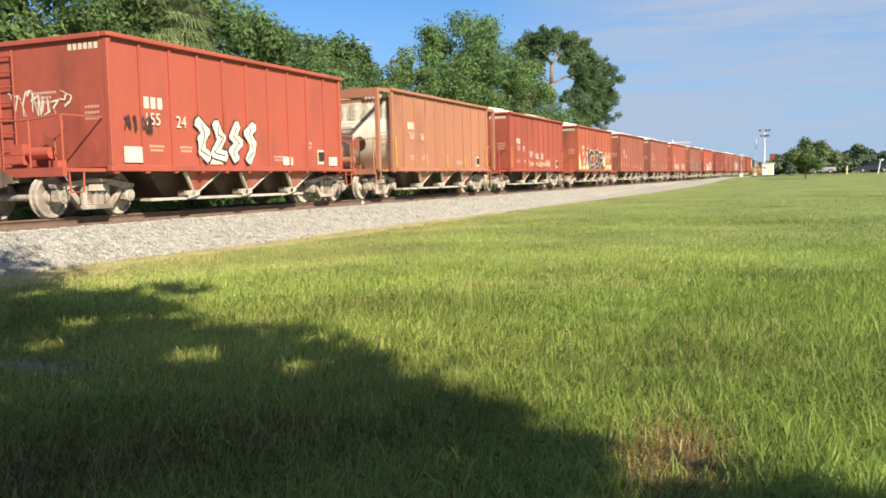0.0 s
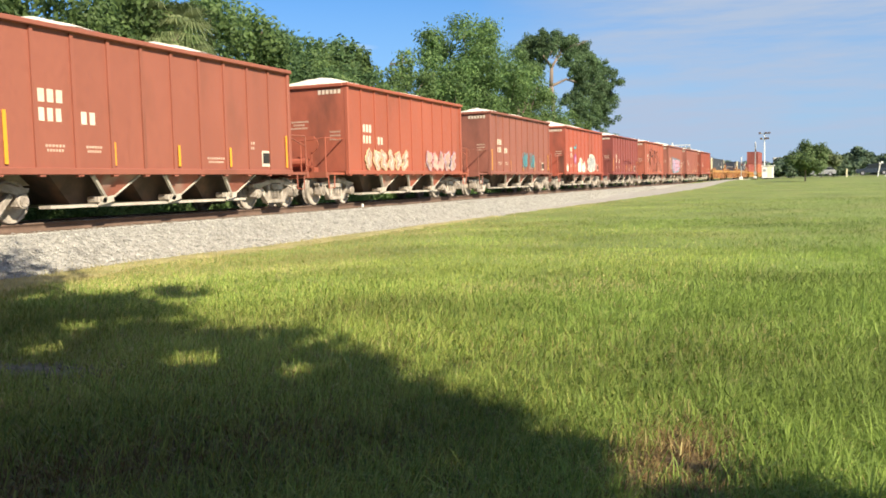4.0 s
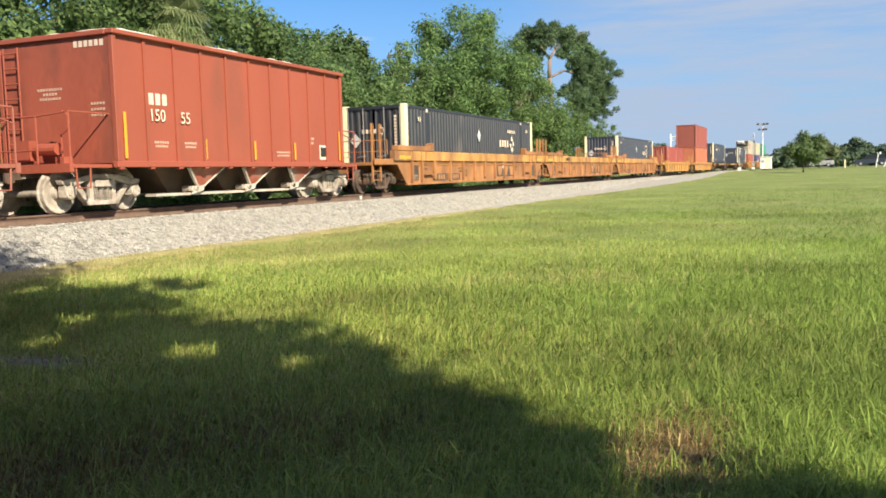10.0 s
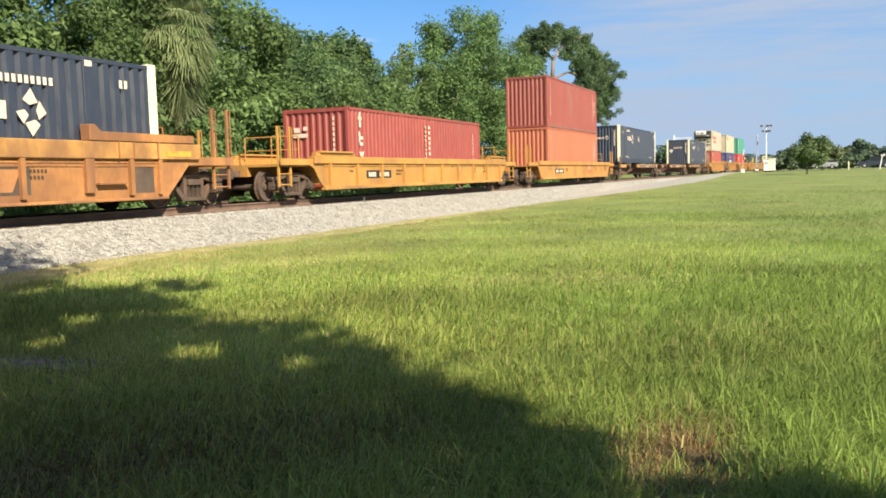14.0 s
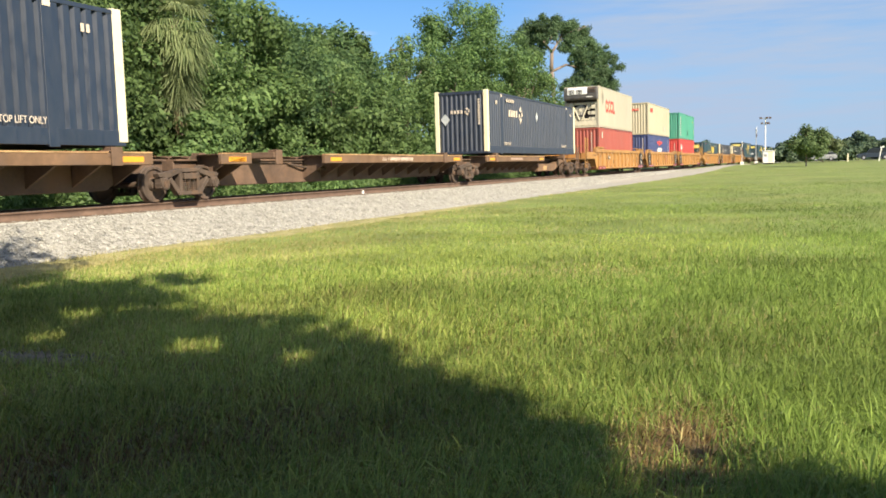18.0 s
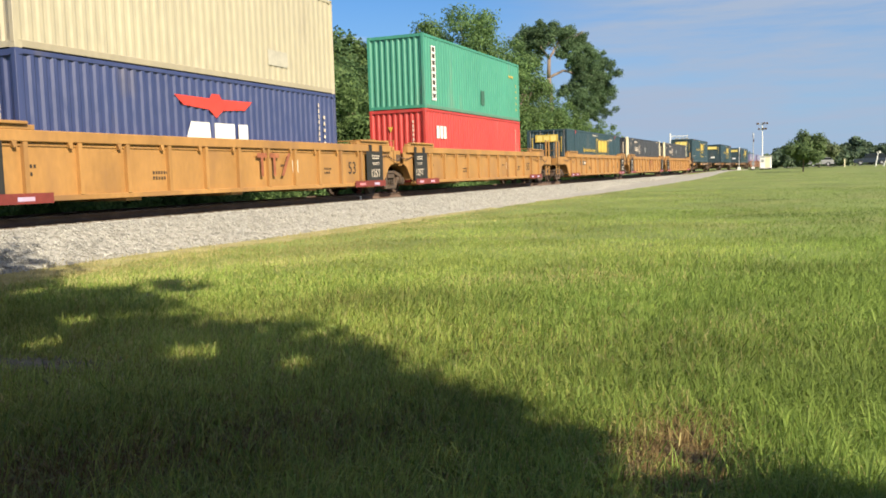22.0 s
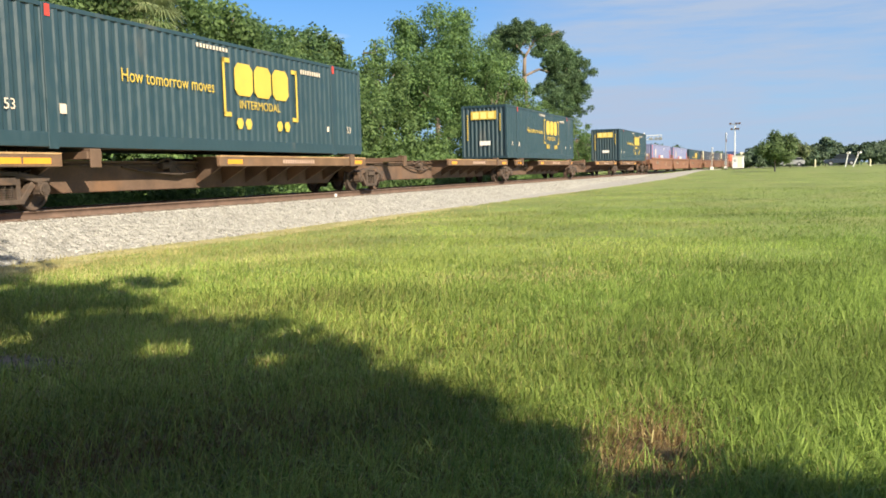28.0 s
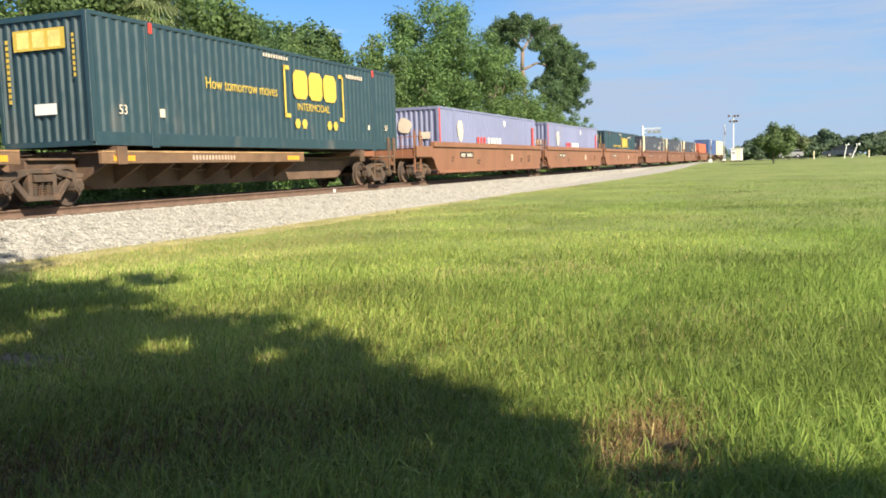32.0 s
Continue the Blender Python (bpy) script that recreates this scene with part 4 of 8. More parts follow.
def hopper(open_end=False):
    e = root("hopper_wagon", "", "hopper wagon", "rock hoppers of the train")
    for s in (-1, 1):
        bm = bmesh.new()
        box(bm, -HL, HL, s * HW - 0.025, s * HW + 0.025, 1.03, HZ - 0.1)
        part("side_wall", bm, CAR_PAINT, e)
        bm = bmesh.new()
        box(bm, -HL - 0.03, HL + 0.03, s * (HW + 0.02) - 0.07, s * (HW + 0.02) + 0.07, 0.93, 1.06)
        for k in range(11):
            x = -HL + 0.12 + k * (2 * HL - 0.24) / 10
            box(bm, x - 0.07, x + 0.07, s * (HW + 0.02) - 0.055, s * (HW + 0.02) + 0.055, 0.885, 0.935)
        part("side_sill", bm, CAR_PAINT, e, bevel=0.01)
        bm = bmesh.new()
        box(bm, -HL - 0.05, HL + 0.05, s * (HW + 0.04) - 0.105, s * (HW + 0.04) + 0.105, HZ - 0.10, HZ)
        part("top_rail", bm, CAR_PAINT, e, bevel=0.015)
        for k in range(9):
            x = -HL + (k + 1) * 2 * HL / 10
            shared("rib", "rib", lambda b: prism(b, [(-0.045, 1.06), (0.045, 1.06), (0.04, HZ - 0.11), (-0.04, HZ - 0.11)], -0.03, 0.03), CAR_PAINT, e, (x, s * (HW + 0.035), 0))
        for x in (-HL + 0.05, HL - 0.05):
            shared("corner", "corner_post", lambda b: box(b, -0.06, 0.06, -0.06, 0.06, 1.06, HZ - 0.11), CAR_PAINT, e, (x, s * (HW + 0.03), 0), bevel=0.01)
            shared("stirrup", "stirrup", make_stirrup, CAR_PAINT, e, (x * 0.985 + math.copysign(0.9, x), s * 1.42, 1.0))
    for s in (-1, 1):
        x = s * (HL - 0.02)
        if open_end:
            bm = bmesh.new()
            a = [bm.verts.new((s * (HL - 1.9), y, 1.1)) for y in (-HW + 0.05, HW - 0.05)]
            b = [bm.verts.new((s * (HL - 0.1), y, 2.75)) for y in (-HW + 0.05, HW - 0.05)]
            c = [bm.verts.new((s * (HL - 0.1), y, HZ - 0.3)) for y in (-HW + 0.05, HW - 0.05)]
            bm.faces.new((a[0], a[1], b[1], b[0]))
            bm.faces.new((b[0], b[1], c[1], c[0]))
            part("slope_sheet", bm, CAR_PAINT, e)
            bm = bmesh.new()
            for y in (-HW, HW):
                box(bm, x + s * 1.0 - 0.08, x + s * 1.0 + 0.08, y - 0.06, y + 0.06, 1.0, HZ - 0.05)
                box(bm, x - 0.05, x + s * 1.0, y - 0.05, y + 0.05, HZ - 0.16, HZ - 0.05) if s > 0 else box(bm, x + s * 1.0, x + 0.05, y - 0.05, y + 0.05, HZ - 0.16, HZ - 0.05)
            box(bm, x + s * 1.0 - 0.07, x + s * 1.0 + 0.07, -HW, HW, HZ - 0.35, HZ - 0.05)
            part("end_frame", bm, CAR_PAINT, e)
        else:
            bm = bmesh.new()
            box(bm, x - 0.02, x + 0.02, -HW + 0.026, HW - 0.026, 1.03, HZ - 0.1)
            part("end_wall", bm, END_PAINT, e)
        bm = bmesh.new()
        box(bm, s * HL - 0.07, s * HL + 0.07, -HW + 0.06, HW - 0.06, HZ - 0.11, HZ - 0.002)
        part("end_rail", bm, CAR_PAINT, e, bevel=0.012)
        flip = (0, 0, 0) if s > 0 else (0, 0, math.pi)
        shared("platform", "platform", lambda b: (box(b, 0.0, 1.16, -1.45, 1.45, 0.93, 1.0), box(b, 1.06, 1.17, -1.46, 1.46, 0.84, 1.02)), CAR_PAINT, e, (s * HL, 0, 0), turn=flip)
        for k, (kind, bar, r) in enumerate(END_RAIL):
            shared(("end_rail", k), kind, lambda q: bent(q, bar, r), CAR_PAINT, e, (s * HL, 0, 1.0), turn=flip)
        shared("ladder", "ladder", make_ladder, CAR_PAINT, e, (s * (HL + 0.08), 1.15, 1.05))
        shared("brake", "brake_gear", make_brake, GRIMY if open_end else CAR_PAINT, e, (s * (HL + 0.35), 0, 1.0), turn=flip)
        coupler(e, s * 6.0, s)
        bogie(e, s * 4.82, DUSTY)
    bm = bmesh.new()
    box(bm, -HL + 0.06, HL - 0.06, -HW + 0.03, HW - 0.03, 1.0, 1.05)
    part("floor", bm, CAR_PAINT, e)
    bm = bmesh.new()
    box(bm, -6.0, 6.0, -0.2, 0.2, 0.74, 0.99)
    part("centre_sill", bm, DUSTY, e)
    for x in (-2.1, 0.08, 2.26):
        # The inner funnels' dark tone stands in for shade under the wagon.
        shared("chute", "discharge_chute", make_chute, GRIMY, e, (x, 0, 0), label="discharge chute coloured dark for the shade under the wagon")
        for s in (-1, 1):
            shared(("chute_plate", s), "chute_plate", lambda q: make_chute_plate(q, s), CHUTE_PAINT, e, (x, 0, 0), label="dust-whitened outer plate of the chute")
            shared(("gate", s), "discharge_gate", lambda q: make_gate(q, s), PALE_DUST, e, (x, 0, 0), label="dust-whitened gate gear and slanting bars")
    for s in (-1, 1):
        bm = bmesh.new()
        box(bm, -3.3, 3.2, s * 1.02 - 0.20, s * 1.02 + 0.12, 0.27, 0.33)
        part("dust_pan", bm, PALE_DUST, e)
    return e


def paint(thing, color):
    for o in thing.children_recursive:
        if o.type == "MESH" and o.data.materials and o.data.materials[0].name in ("car_paint", "car_end_paint", "chute_paint", "well_paint", "rusty_paint", "container_paint"):
            o.color = (*color, 1)


def load(seed, peaks, high):
    """Heaped crushed limestone, lying in the hopper."""
    rng = np.random.default_rng(seed)
    nx, ny = 40, 13
    xs, ys = np.linspace(-HL + 0.1, HL - 0.1, nx), np.linspace(-HW + 0.05, HW - 0.05, ny)
    gx, gy = np.meshgrid(xs, ys, indexing="ij")
    gz = np.full_like(gx, HZ - 0.42)
    for p in peaks:
        gz = np.maximum(gz, HZ - 0.42 + (0.42 + high) - 0.33 * np.hypot((gx - p) * 0.62, gy * 0.75) ** 1.25)
    gz = gz + rng.normal(0, 0.012, gz.shape)
    top = np.stack([gx, gy, gz], -1).reshape(-1, 3)
    low = top.copy()
    low[:, 2] = 1.05
    i, j = np.meshgrid(np.arange(nx - 1), np.arange(ny - 1), indexing="ij")
    a = (i * ny + j).ravel()
    f = [np.stack([a, a + ny, a + ny + 1, a + 1], 1), np.stack([a, a + 1, a + ny + 1, a + ny], 1) + nx * ny]
    k = nx * ny
    for e0 in ([i * ny for i in range(nx)], [i * ny + ny - 1 for i in range(nx)], list(range(ny)), list(range((nx - 1) * ny, nx * ny))):
        f.append(np.array([(p, q, q + k, p + k) for p, q in zip(e0, e0[1:])]))
    ob = soup("stone_load", np.concatenate([top, low]), np.concatenate(f), SAND)
    ob.data.shade_smooth()
    return tagged(ob, "heaped pale crushed limestone filling a hopper wagon", "stone load", "stone loads of the train")


HOPPERS = [  # place of the near end along the train, colour, words, heaps, reflectors
    (14.28, (0.36, 0.060, 0.042), "bright red hopper wagon tagged with white graffiti, on dusty bogies", (-3.0, 1.9), 0.10, 0),
    (27.7, (0.345, 0.140, 0.083), "faded salmon-brown ribbed hopper wagon with open end frames", (0.5,), -0.25, 1),
    (40.72, (0.31, 0.052, 0.036), "red ribbed hopper wagon with small white tags along its foot", (-3.4, 2.6), 0.22, 1),
    (54.22, (0.36, 0.068, 0.038), "red hopper wagon with large black and white graffiti letters", (-3.3, 0.6), 0.18, 0),
    (67.32, (0.27, 0.078, 0.050), "dull brown-red ribbed hopper wagon heaped with stone", (-2.9, 1.4), 0.22, 1),
    (80.5, (0.26, 0.080, 0.052), "brown ribbed hopper wagon with amber reflectors", (-2.4, 1.4), 0.24, 1),
    (93.6, (0.34, 0.070, 0.046), "red hopper wagon with pale graffiti along its foot", (-3.4, 1.8), 0.20, 0),
    (106.95, (0.25, 0.085, 0.060), "brown hopper wagon with blue and white graffiti", (-2.0, 2.2), 0.20, 1),
    (120.27, (0.36, 0.066, 0.045), "red hopper wagon with white and silver graffiti letters", (-3.2, 0.2), 0.24, 0),
    (133.6, (0.23, 0.042, 0.038), "dark red ribbed hopper wagon with amber reflectors", (-2.2, 0.4), 0.20, 1),
    (146.87, (0.36, 0.080, 0.055), "red smooth-sided hopper wagon scrawled with black paint", (-3.0, 1.4), 0.20, 0),
    (160.05, (0.28, 0.095, 0.066), "brown ribbed hopper wagon with pink and blue graffiti letters", (-3.2, -0.6), 0.26, 1),
    (173.22, (0.28, 0.090, 0.062), "brown-red ribbed hopper wagon with amber reflectors", (-2.0, 2.0), 0.16, 1),
    (186.5, (0.30, 0.055, 0.036), "bright red-brown ribbed hopper wagon with amber reflectors", (-3.0, 0.4, 3.0), 0.20, 1),
]
RUNNING = {0: ("155", "24"), 1: ("161", "06"), 2: ("159", "87"), 4: ("18", "033"), 8: ("158", ""), 9: ("155", "38"), 10: ("159", "71"), 12: ("180", "08"), 13: ("150", "55")}
SHIFT = {1: (0.30, 0.15), 9: (0.0, -0.16), 10: (0.2, 0.1)}
plain_hopper = hopper()
open_hopper = hopper(True)
hoppers = []
bare = [plain_hopper, open_hopper] + [copy_thing(plain_hopper, Matrix.Identity(4)) for k in HOPPERS[2:]]
for k, (u, color, words, peaks, high, glints) in enumerate(HOPPERS):
    h = bare[k]
    h["label"] = words
    paint(h, (color[0], color[1] * 1.38, color[2] * 1.3) if color[1] < 0.24 * color[0] else (color[0] * 1.06, color[1] * 1.16, color[2] * 1.22))
    TRAIN.append((h, u + HL, 0.0))
    TRAIN.append((load(40 + k, peaks, high + 0.20), u + HL, 0.0))
    hoppers.append(h)
    rng = np.random.default_rng(k + 70)
    y = -HW - 0.028
    dx, dz = SHIFT.get(k, (0.0, 0.0))
    x0, zn = -3.80 + dx, 1.95 + dz
    bars = number_bars(x0, zn + 0.36, 0.66, 0.25, 3, 0.3)
    left, right = RUNNING.get(k, ("", ""))
    if left:
        wording(left, 0.38, MARK_WHITE, h, x0 - 0.05, y - 0.036, zn, width=0.95)
    else:
        bars += number_bars(x0, zn, 0.62, 0.25, 3, 0.35)
    if right:
        wording(right, 0.38, MARK_WHITE, h, x0 + 1.0, y - 0.036, zn - 0.02, width=0.95)
    elif not left:
        bars += number_bars(x0 + 1.05, zn - 0.02, 0.45, 0.25, 2, 0.35)
    marks(h, "stencilling", bars, y, MARK_WHITE)
    fine = small_print(x0 + 0.12, 1.40, 0.5, 0.11, 6) + small_print(x0 + 1.15, 1.40, 0.45, 0.11, 6) + small_print(1.2, 1.24, 0.7, 0.11, 8) + small_print(2.9, 1.62, 0.32, 0.16, 3)
    marks(h, "small_print", fine, y, MARK_FAINT)
    marks(h, "end_mark", number_bars(-1.40, 3.48, 0.85, 0.13, 6, 0.28), 0, MARK_WHITE, end=-HL - 0.006)
    marks(h, "end_print", [q for z in (2.02, 2.14, 2.26) for q in number_bars(-1.35, z, 0.40, 0.055, 5, 0.3)] + [q for z, w in ((2.62, 0.72), (2.52, 0.42), (2.42, 0.62)) for q in number_bars(0.16 - w / 2, z, w, 0.055, int(w * 13), 0.25)], 0, MARK_FAINT, end=-HL - 0.006)
    marks(h, "plate_frame", [rect(3.50, 1.14, 0.44, 0.42)], y, MARK_WHITE)
    marks(h, "stencil_panel", [rect(3.55, 1.22, 0.34, 0.28)], y - 0.004, BLACK)
    if glints:
        for x, a, b in ((-4.65, 1.12, 2.1), (-1.95, 1.12, 1.6), (0.1, 1.12, 1.6), (2.05, 1.12, 1.6), (4.62, 1.12, 2.0)):
            marks(h, "reflector_strip", [rect(x, a, 0.085, b - a)], -HW - 0.062, AMBER, "amber reflective strip")

G = -HW - 0.059
spray(hoppers[0], -2.2, 0.4, 1.12, 2.2, 4, SPRAY_WHITE, SPRAY_BLACK, 1, G, "white swollen letters with black outline", SPRAY_BLACK)
scrawl(hoppers[0], -4.5, -3.5, 1.75, 2.15, 4, SPRAY_BLACK, 2, G, 0.04)
marks(hoppers[0], "pale_patch", [rect(-4.5, 1.12, 0.55, 0.34), rect(-1.6, 1.10, 0.5, 0.26), rect(1.6, 1.10, 0.5, 0.22), rect(4.1, 1.10, 0.5, 0.26)], G, MARK_WHITE)
bm = bmesh.new()
rng = np.random.default_rng(9)
for k in range(9):
    cy = 1.05 - k * 0.2
    pts = [(cy + 0.1 * rng.normal(), 2.1 + 0.62 * rng.random()) for j in range(5)]
    for (a, b), (c, d) in zip(pts, pts[1:]):
        flat_end(bm, [(a, b), (c, d), (c + 0.03, d + 0.03), (a + 0.03, b + 0.03)], -HL - 0.02 - 0.0005 * k)
part("graffiti", bm, SPRAY_WHITE, hoppers[0], "cream outline letters sprayed on the end wall")["kind"] = "stuff"
scrawl(hoppers[3], 2.6, 4.5, 1.7, 2.3, 6, SPRAY_WHITE, 5, G, 0.035)
for k, (x, n, z0, z1) in enumerate(((-1.75, 0.6, 1.62, 2.0), (-1.7, 0.6, 1.16, 1.46), (-0.65, 0.5, 1.55, 1.9), (-0.55, 0.75, 1.15, 1.42), (0.25, 0.5, 1.55, 1.95), (0.3, 0.7, 1.15, 1.45), (1.3, 0.75, 1.15, 1.55))):
    scrawl(hoppers[2], x, x + n, z0, z1, 6, SPRAY_WHITE, 10 + k, G, 0.022, "cream thin scribbled tag")
for shape, tone in (([(-4.78, 1.07), (-3.9, 1.07), (-4.05, 1.36), (-4.25, 1.62), (-4.5, 1.98), (-4.76, 2.06)], SPRAY_CREAM), ([(-3.9, 1.07), (-2.1, 1.07), (-2.15, 1.95), (-2.4, 1.74), (-2.62, 1.42), (-3.1, 1.30), (-3.5, 1.36)], SPRAY_CREAM),
                    ([(-3.7, 1.44), (-3.0, 1.40), (-2.95, 1.86), (-3.35, 1.74)], SPRAY_FADED), ([(2.15, 1.30), (2.5, 1.24), (3.1, 1.28), (2.95, 1.62), (2.8, 2.02), (2.62, 1.80), (2.4, 2.06), (2.1, 1.7)], SPRAY_CREAM),
                    ([(2.5, 1.07), (4.78, 1.07), (4.76, 1.44), (4.3, 1.36), (3.7, 1.42), (3.1, 1.26)], SPRAY_CREAM), ([(3.4, 1.5), (4.1, 1.5), (4.2, 2.2), (3.8, 1.9)], SPRAY_FADED)):
    marks(hoppers[3], "spray_patch", [shape], G + 0.006, tone, "faded cream sprayed patch")
marks(hoppers[3], "spray_ground", [[(-2.05, 1.07), (2.45, 1.07), (2.2, 1.30), (2.0, 1.52), (1.7, 1.36), (1.1, 1.62), (0.4, 1.44), (-0.3, 1.66), (-1.0, 1.42), (-1.6, 1.60), (-1.95, 1.40)]], G + 0.004, SPRAY_BLACK, "black sprayed ground under the letters")
lettered(hoppers[3], "ICOF", -2.4, 2.0, 1.10, 2.36, G, ((0.075, SPRAY_WHITE), (0.042, SPRAY_BLACK)), "black block letters with white outline")
for x in (-0.05, 1.2):
    scrawl(hoppers[7], x, x + 0.8, 1.15, 2.05, 6, SPRAY_TEAL, int(40 + 10 * x), G, 0.035, "teal outlined tag")
lettered(hoppers[11], "REEF", -2.2, 2.95, 1.08, 2.52, G, ((0.13, SPRAY_TEAL), (0.075, SPRAY_BLACK), (0.05, SPRAY_PINK)), "pink and lilac letters with teal outline")
for k, body in enumerate(("HAPPY", "B DAY", "ONE!")):
    wording(body, 0.21, MARK_WHITE, hoppers[11], 4.0 + 0.05 * k, G - 0.004, 2.02 - 0.21 * k, name="graffiti", width=0.85)
spray(hoppers[6], -3.8, -0.4, 1.08, 1.75, 6, SPRAY_FADED, SPRAY_CREAM, 6, G, "pale sprayed letters", SPRAY_WHITE)
spray(hoppers[6], 1.2, 4.2, 1.08, 1.8, 5, SPRAY_FADED, SPRAY_PINK, 7, G, "pale sprayed letters")
for x, z, rx, rz, seed in ((-1.7, 1.35, 0.28, 0.30, 3), (-1.15, 1.5, 0.42, 0.48, 4), (-0.55, 1.3, 0.35, 0.26, 5), (-0.15, 1.35, 0.40, 0.34, 6), (-4.4, 1.3, 0.2, 0.22, 7)):
    marks(hoppers[8], "spray_patch", [blob(x, z, rx, rz, np.random.default_rng(seed), 17)], G + 0.001 * seed, SPRAY_WHITE, "cream sprayed patch")
marks(hoppers[8], "spray_patch", [blob(1.75, 1.62, 1.25, 0.56, np.random.default_rng(9), 22)], G + 0.003, SPRAY_WHITE, "white ragged sprayed ground")
spray(hoppers[8], 0.7, 2.8, 1.2, 2.08, 4, SPRAY_SILVER, SPRAY_BLACK, 11, G - 0.002, "silver letters with dark outline over white")
marks(hoppers[8], "graffiti_heart", [blob(-2.55, 1.85, 0.30, 0.33, np.random.default_rng(2), 9)], G, SPRAY_VIOLET)
marks(hoppers[8], "graffiti_leaf", [blob(-2.55, 1.8, 0.15, 0.2, np.random.default_rng(5), 9)], G - 0.003, SPRAY_PINK)
marks(hoppers[8], "graffiti_wing", [[(-2.95, 2.75), (-2.7, 2.58), (-2.45, 2.62), (-2.15, 2.85), (-2.3, 2.52), (-2.75, 2.45)]], G, SPRAY_TEAL)
scrawl(hoppers[9], -1.0, 2.2, 1.7, 2.05, 4, MAROON, 12, G, 0.06)
for seed, w, paths in ((1, 0.13, (((-2.75, 3.25), (-2.35, 2.55), (-2.0, 1.85), (-1.85, 1.2)), ((-2.0, 2.95), (-2.1, 2.4), (-2.5, 2.1), (-2.0, 1.85)), ((-1.6, 3.3), (-1.55, 2.6), (-0.95, 2.5), (-0.75, 1.25)), ((-0.1, 3.05), (-0.05, 2.0), (0.55, 1.2)), ((-0.1, 3.05), (0.75, 2.75), (1.15, 1.9), (1.2, 1.15)))),
                       (2, 0.07, (((-1.55, 3.3), (-0.85, 3.0), (-1.0, 2.5), (-0.45, 1.8), (-0.9, 1.15)), ((1.1, 3.0), (1.75, 3.0), (1.6, 2.6)), ((1.9, 2.35), (1.35, 1.75), (0.6, 1.15)), ((2.15, 2.45), (2.3, 1.9), (2.95, 1.2)), ((3.05, 1.85), (2.7, 1.5), (2.45, 1.15)), ((-1.75, 1.75), (-1.3, 1.3), (-1.0, 1.1))))):
    bm = bmesh.new()
    for k, pts in enumerate(paths):
        stroke(bm, curve(pts), w * 0.8, G - 0.004 * k - 0.02 * seed)
    part("graffiti", bm, SPRAY_UMBER, hoppers[10], "dark brown sprayed strokes with soft ends")["kind"] = "stuff"
for x, z, rx, rz, seed in ((1.55, 1.6, 0.36, 0.46, 1), (2.25, 1.75, 0.34, 0.40, 2), (3.0, 1.55, 0.30, 0.42, 3), (3.55, 1.75, 0.26, 0.46, 4), (4.1, 1.45, 0.20, 0.34, 5), (2.6, 1.25, 0.5, 0.16, 6)):
    marks(hoppers[10], "spray_patch", [blob(x, z, rx, rz, np.random.default_rng(seed), 19)], G + 0.001 * seed, CAR_FADE, "faint pale sprayed patch")
scrawl(hoppers[10], 1.3, 4.2, 1.15, 2.05, 6, CAR_FADE, 18, G, 0.035, "faint pale looping outlines")
scrawl(hoppers[11], -3.6, -3.0, 1.4, 2.1, 4, SPRAY_WHITE, 15, G, 0.03)

# ---- container wells ----
REAR = 7.5          # the container wagons follow this far behind the numbers given below


def hand_loops(bm, z0, z1, w=0.3):
    """A pair of upright grab rails with bent tops, and rungs between their feet."""
    for x in (-w, w):
        box(bm, x - 0.035, x + 0.035, -0.02, 0.03, z0, z1)
        bent(bm, [(x + 0.05, 0, z1 - 0.02), (x + 0.14, 0, z1 - 0.03), (x + 0.14, 0, 1.15)], 0.014)
    for z in (z0 + 0.05, z0 + 0.35, z0 + 0.65):
        rod(bm, (-w, 0, z), (w, 0, z), 0.018, 6)


def make_walk_rail(bm):
    for y in (-0.95, 0.0, 0.95):
        rod(bm, (0, y, 0), (0, y, 0.85), 0.02, 6)
    rod(bm, (0, -0.95, 0.85), (0, 0.95, 0.85), 0.018, 6)
    rod(bm, (0, -0.95, 0.45), (0, 0.95, 0.45), 0.015, 6)


def make_hose(bm):
    pts = [(x * 0.25 - 1.25, 0.02 * math.sin(x * 2.0), 0.10 * math.cos(x * 1.1) * (1 if x > 4 else 0.4)) for x in range(11)]
    bent(bm, pts, 0.017)


WORN_YELLOW = surf("worn_yellow", (0.56, 0.33, 0.05), 0.7, var=0.15, scale=3, grime=(0.40, 0.19, 0.06), grime_at=(0.52, 0.7), grime_scale=4)
FADED_ORANGE = surf("faded_orange", (0.36, 0.17, 0.07), 0.75, var=0.2)


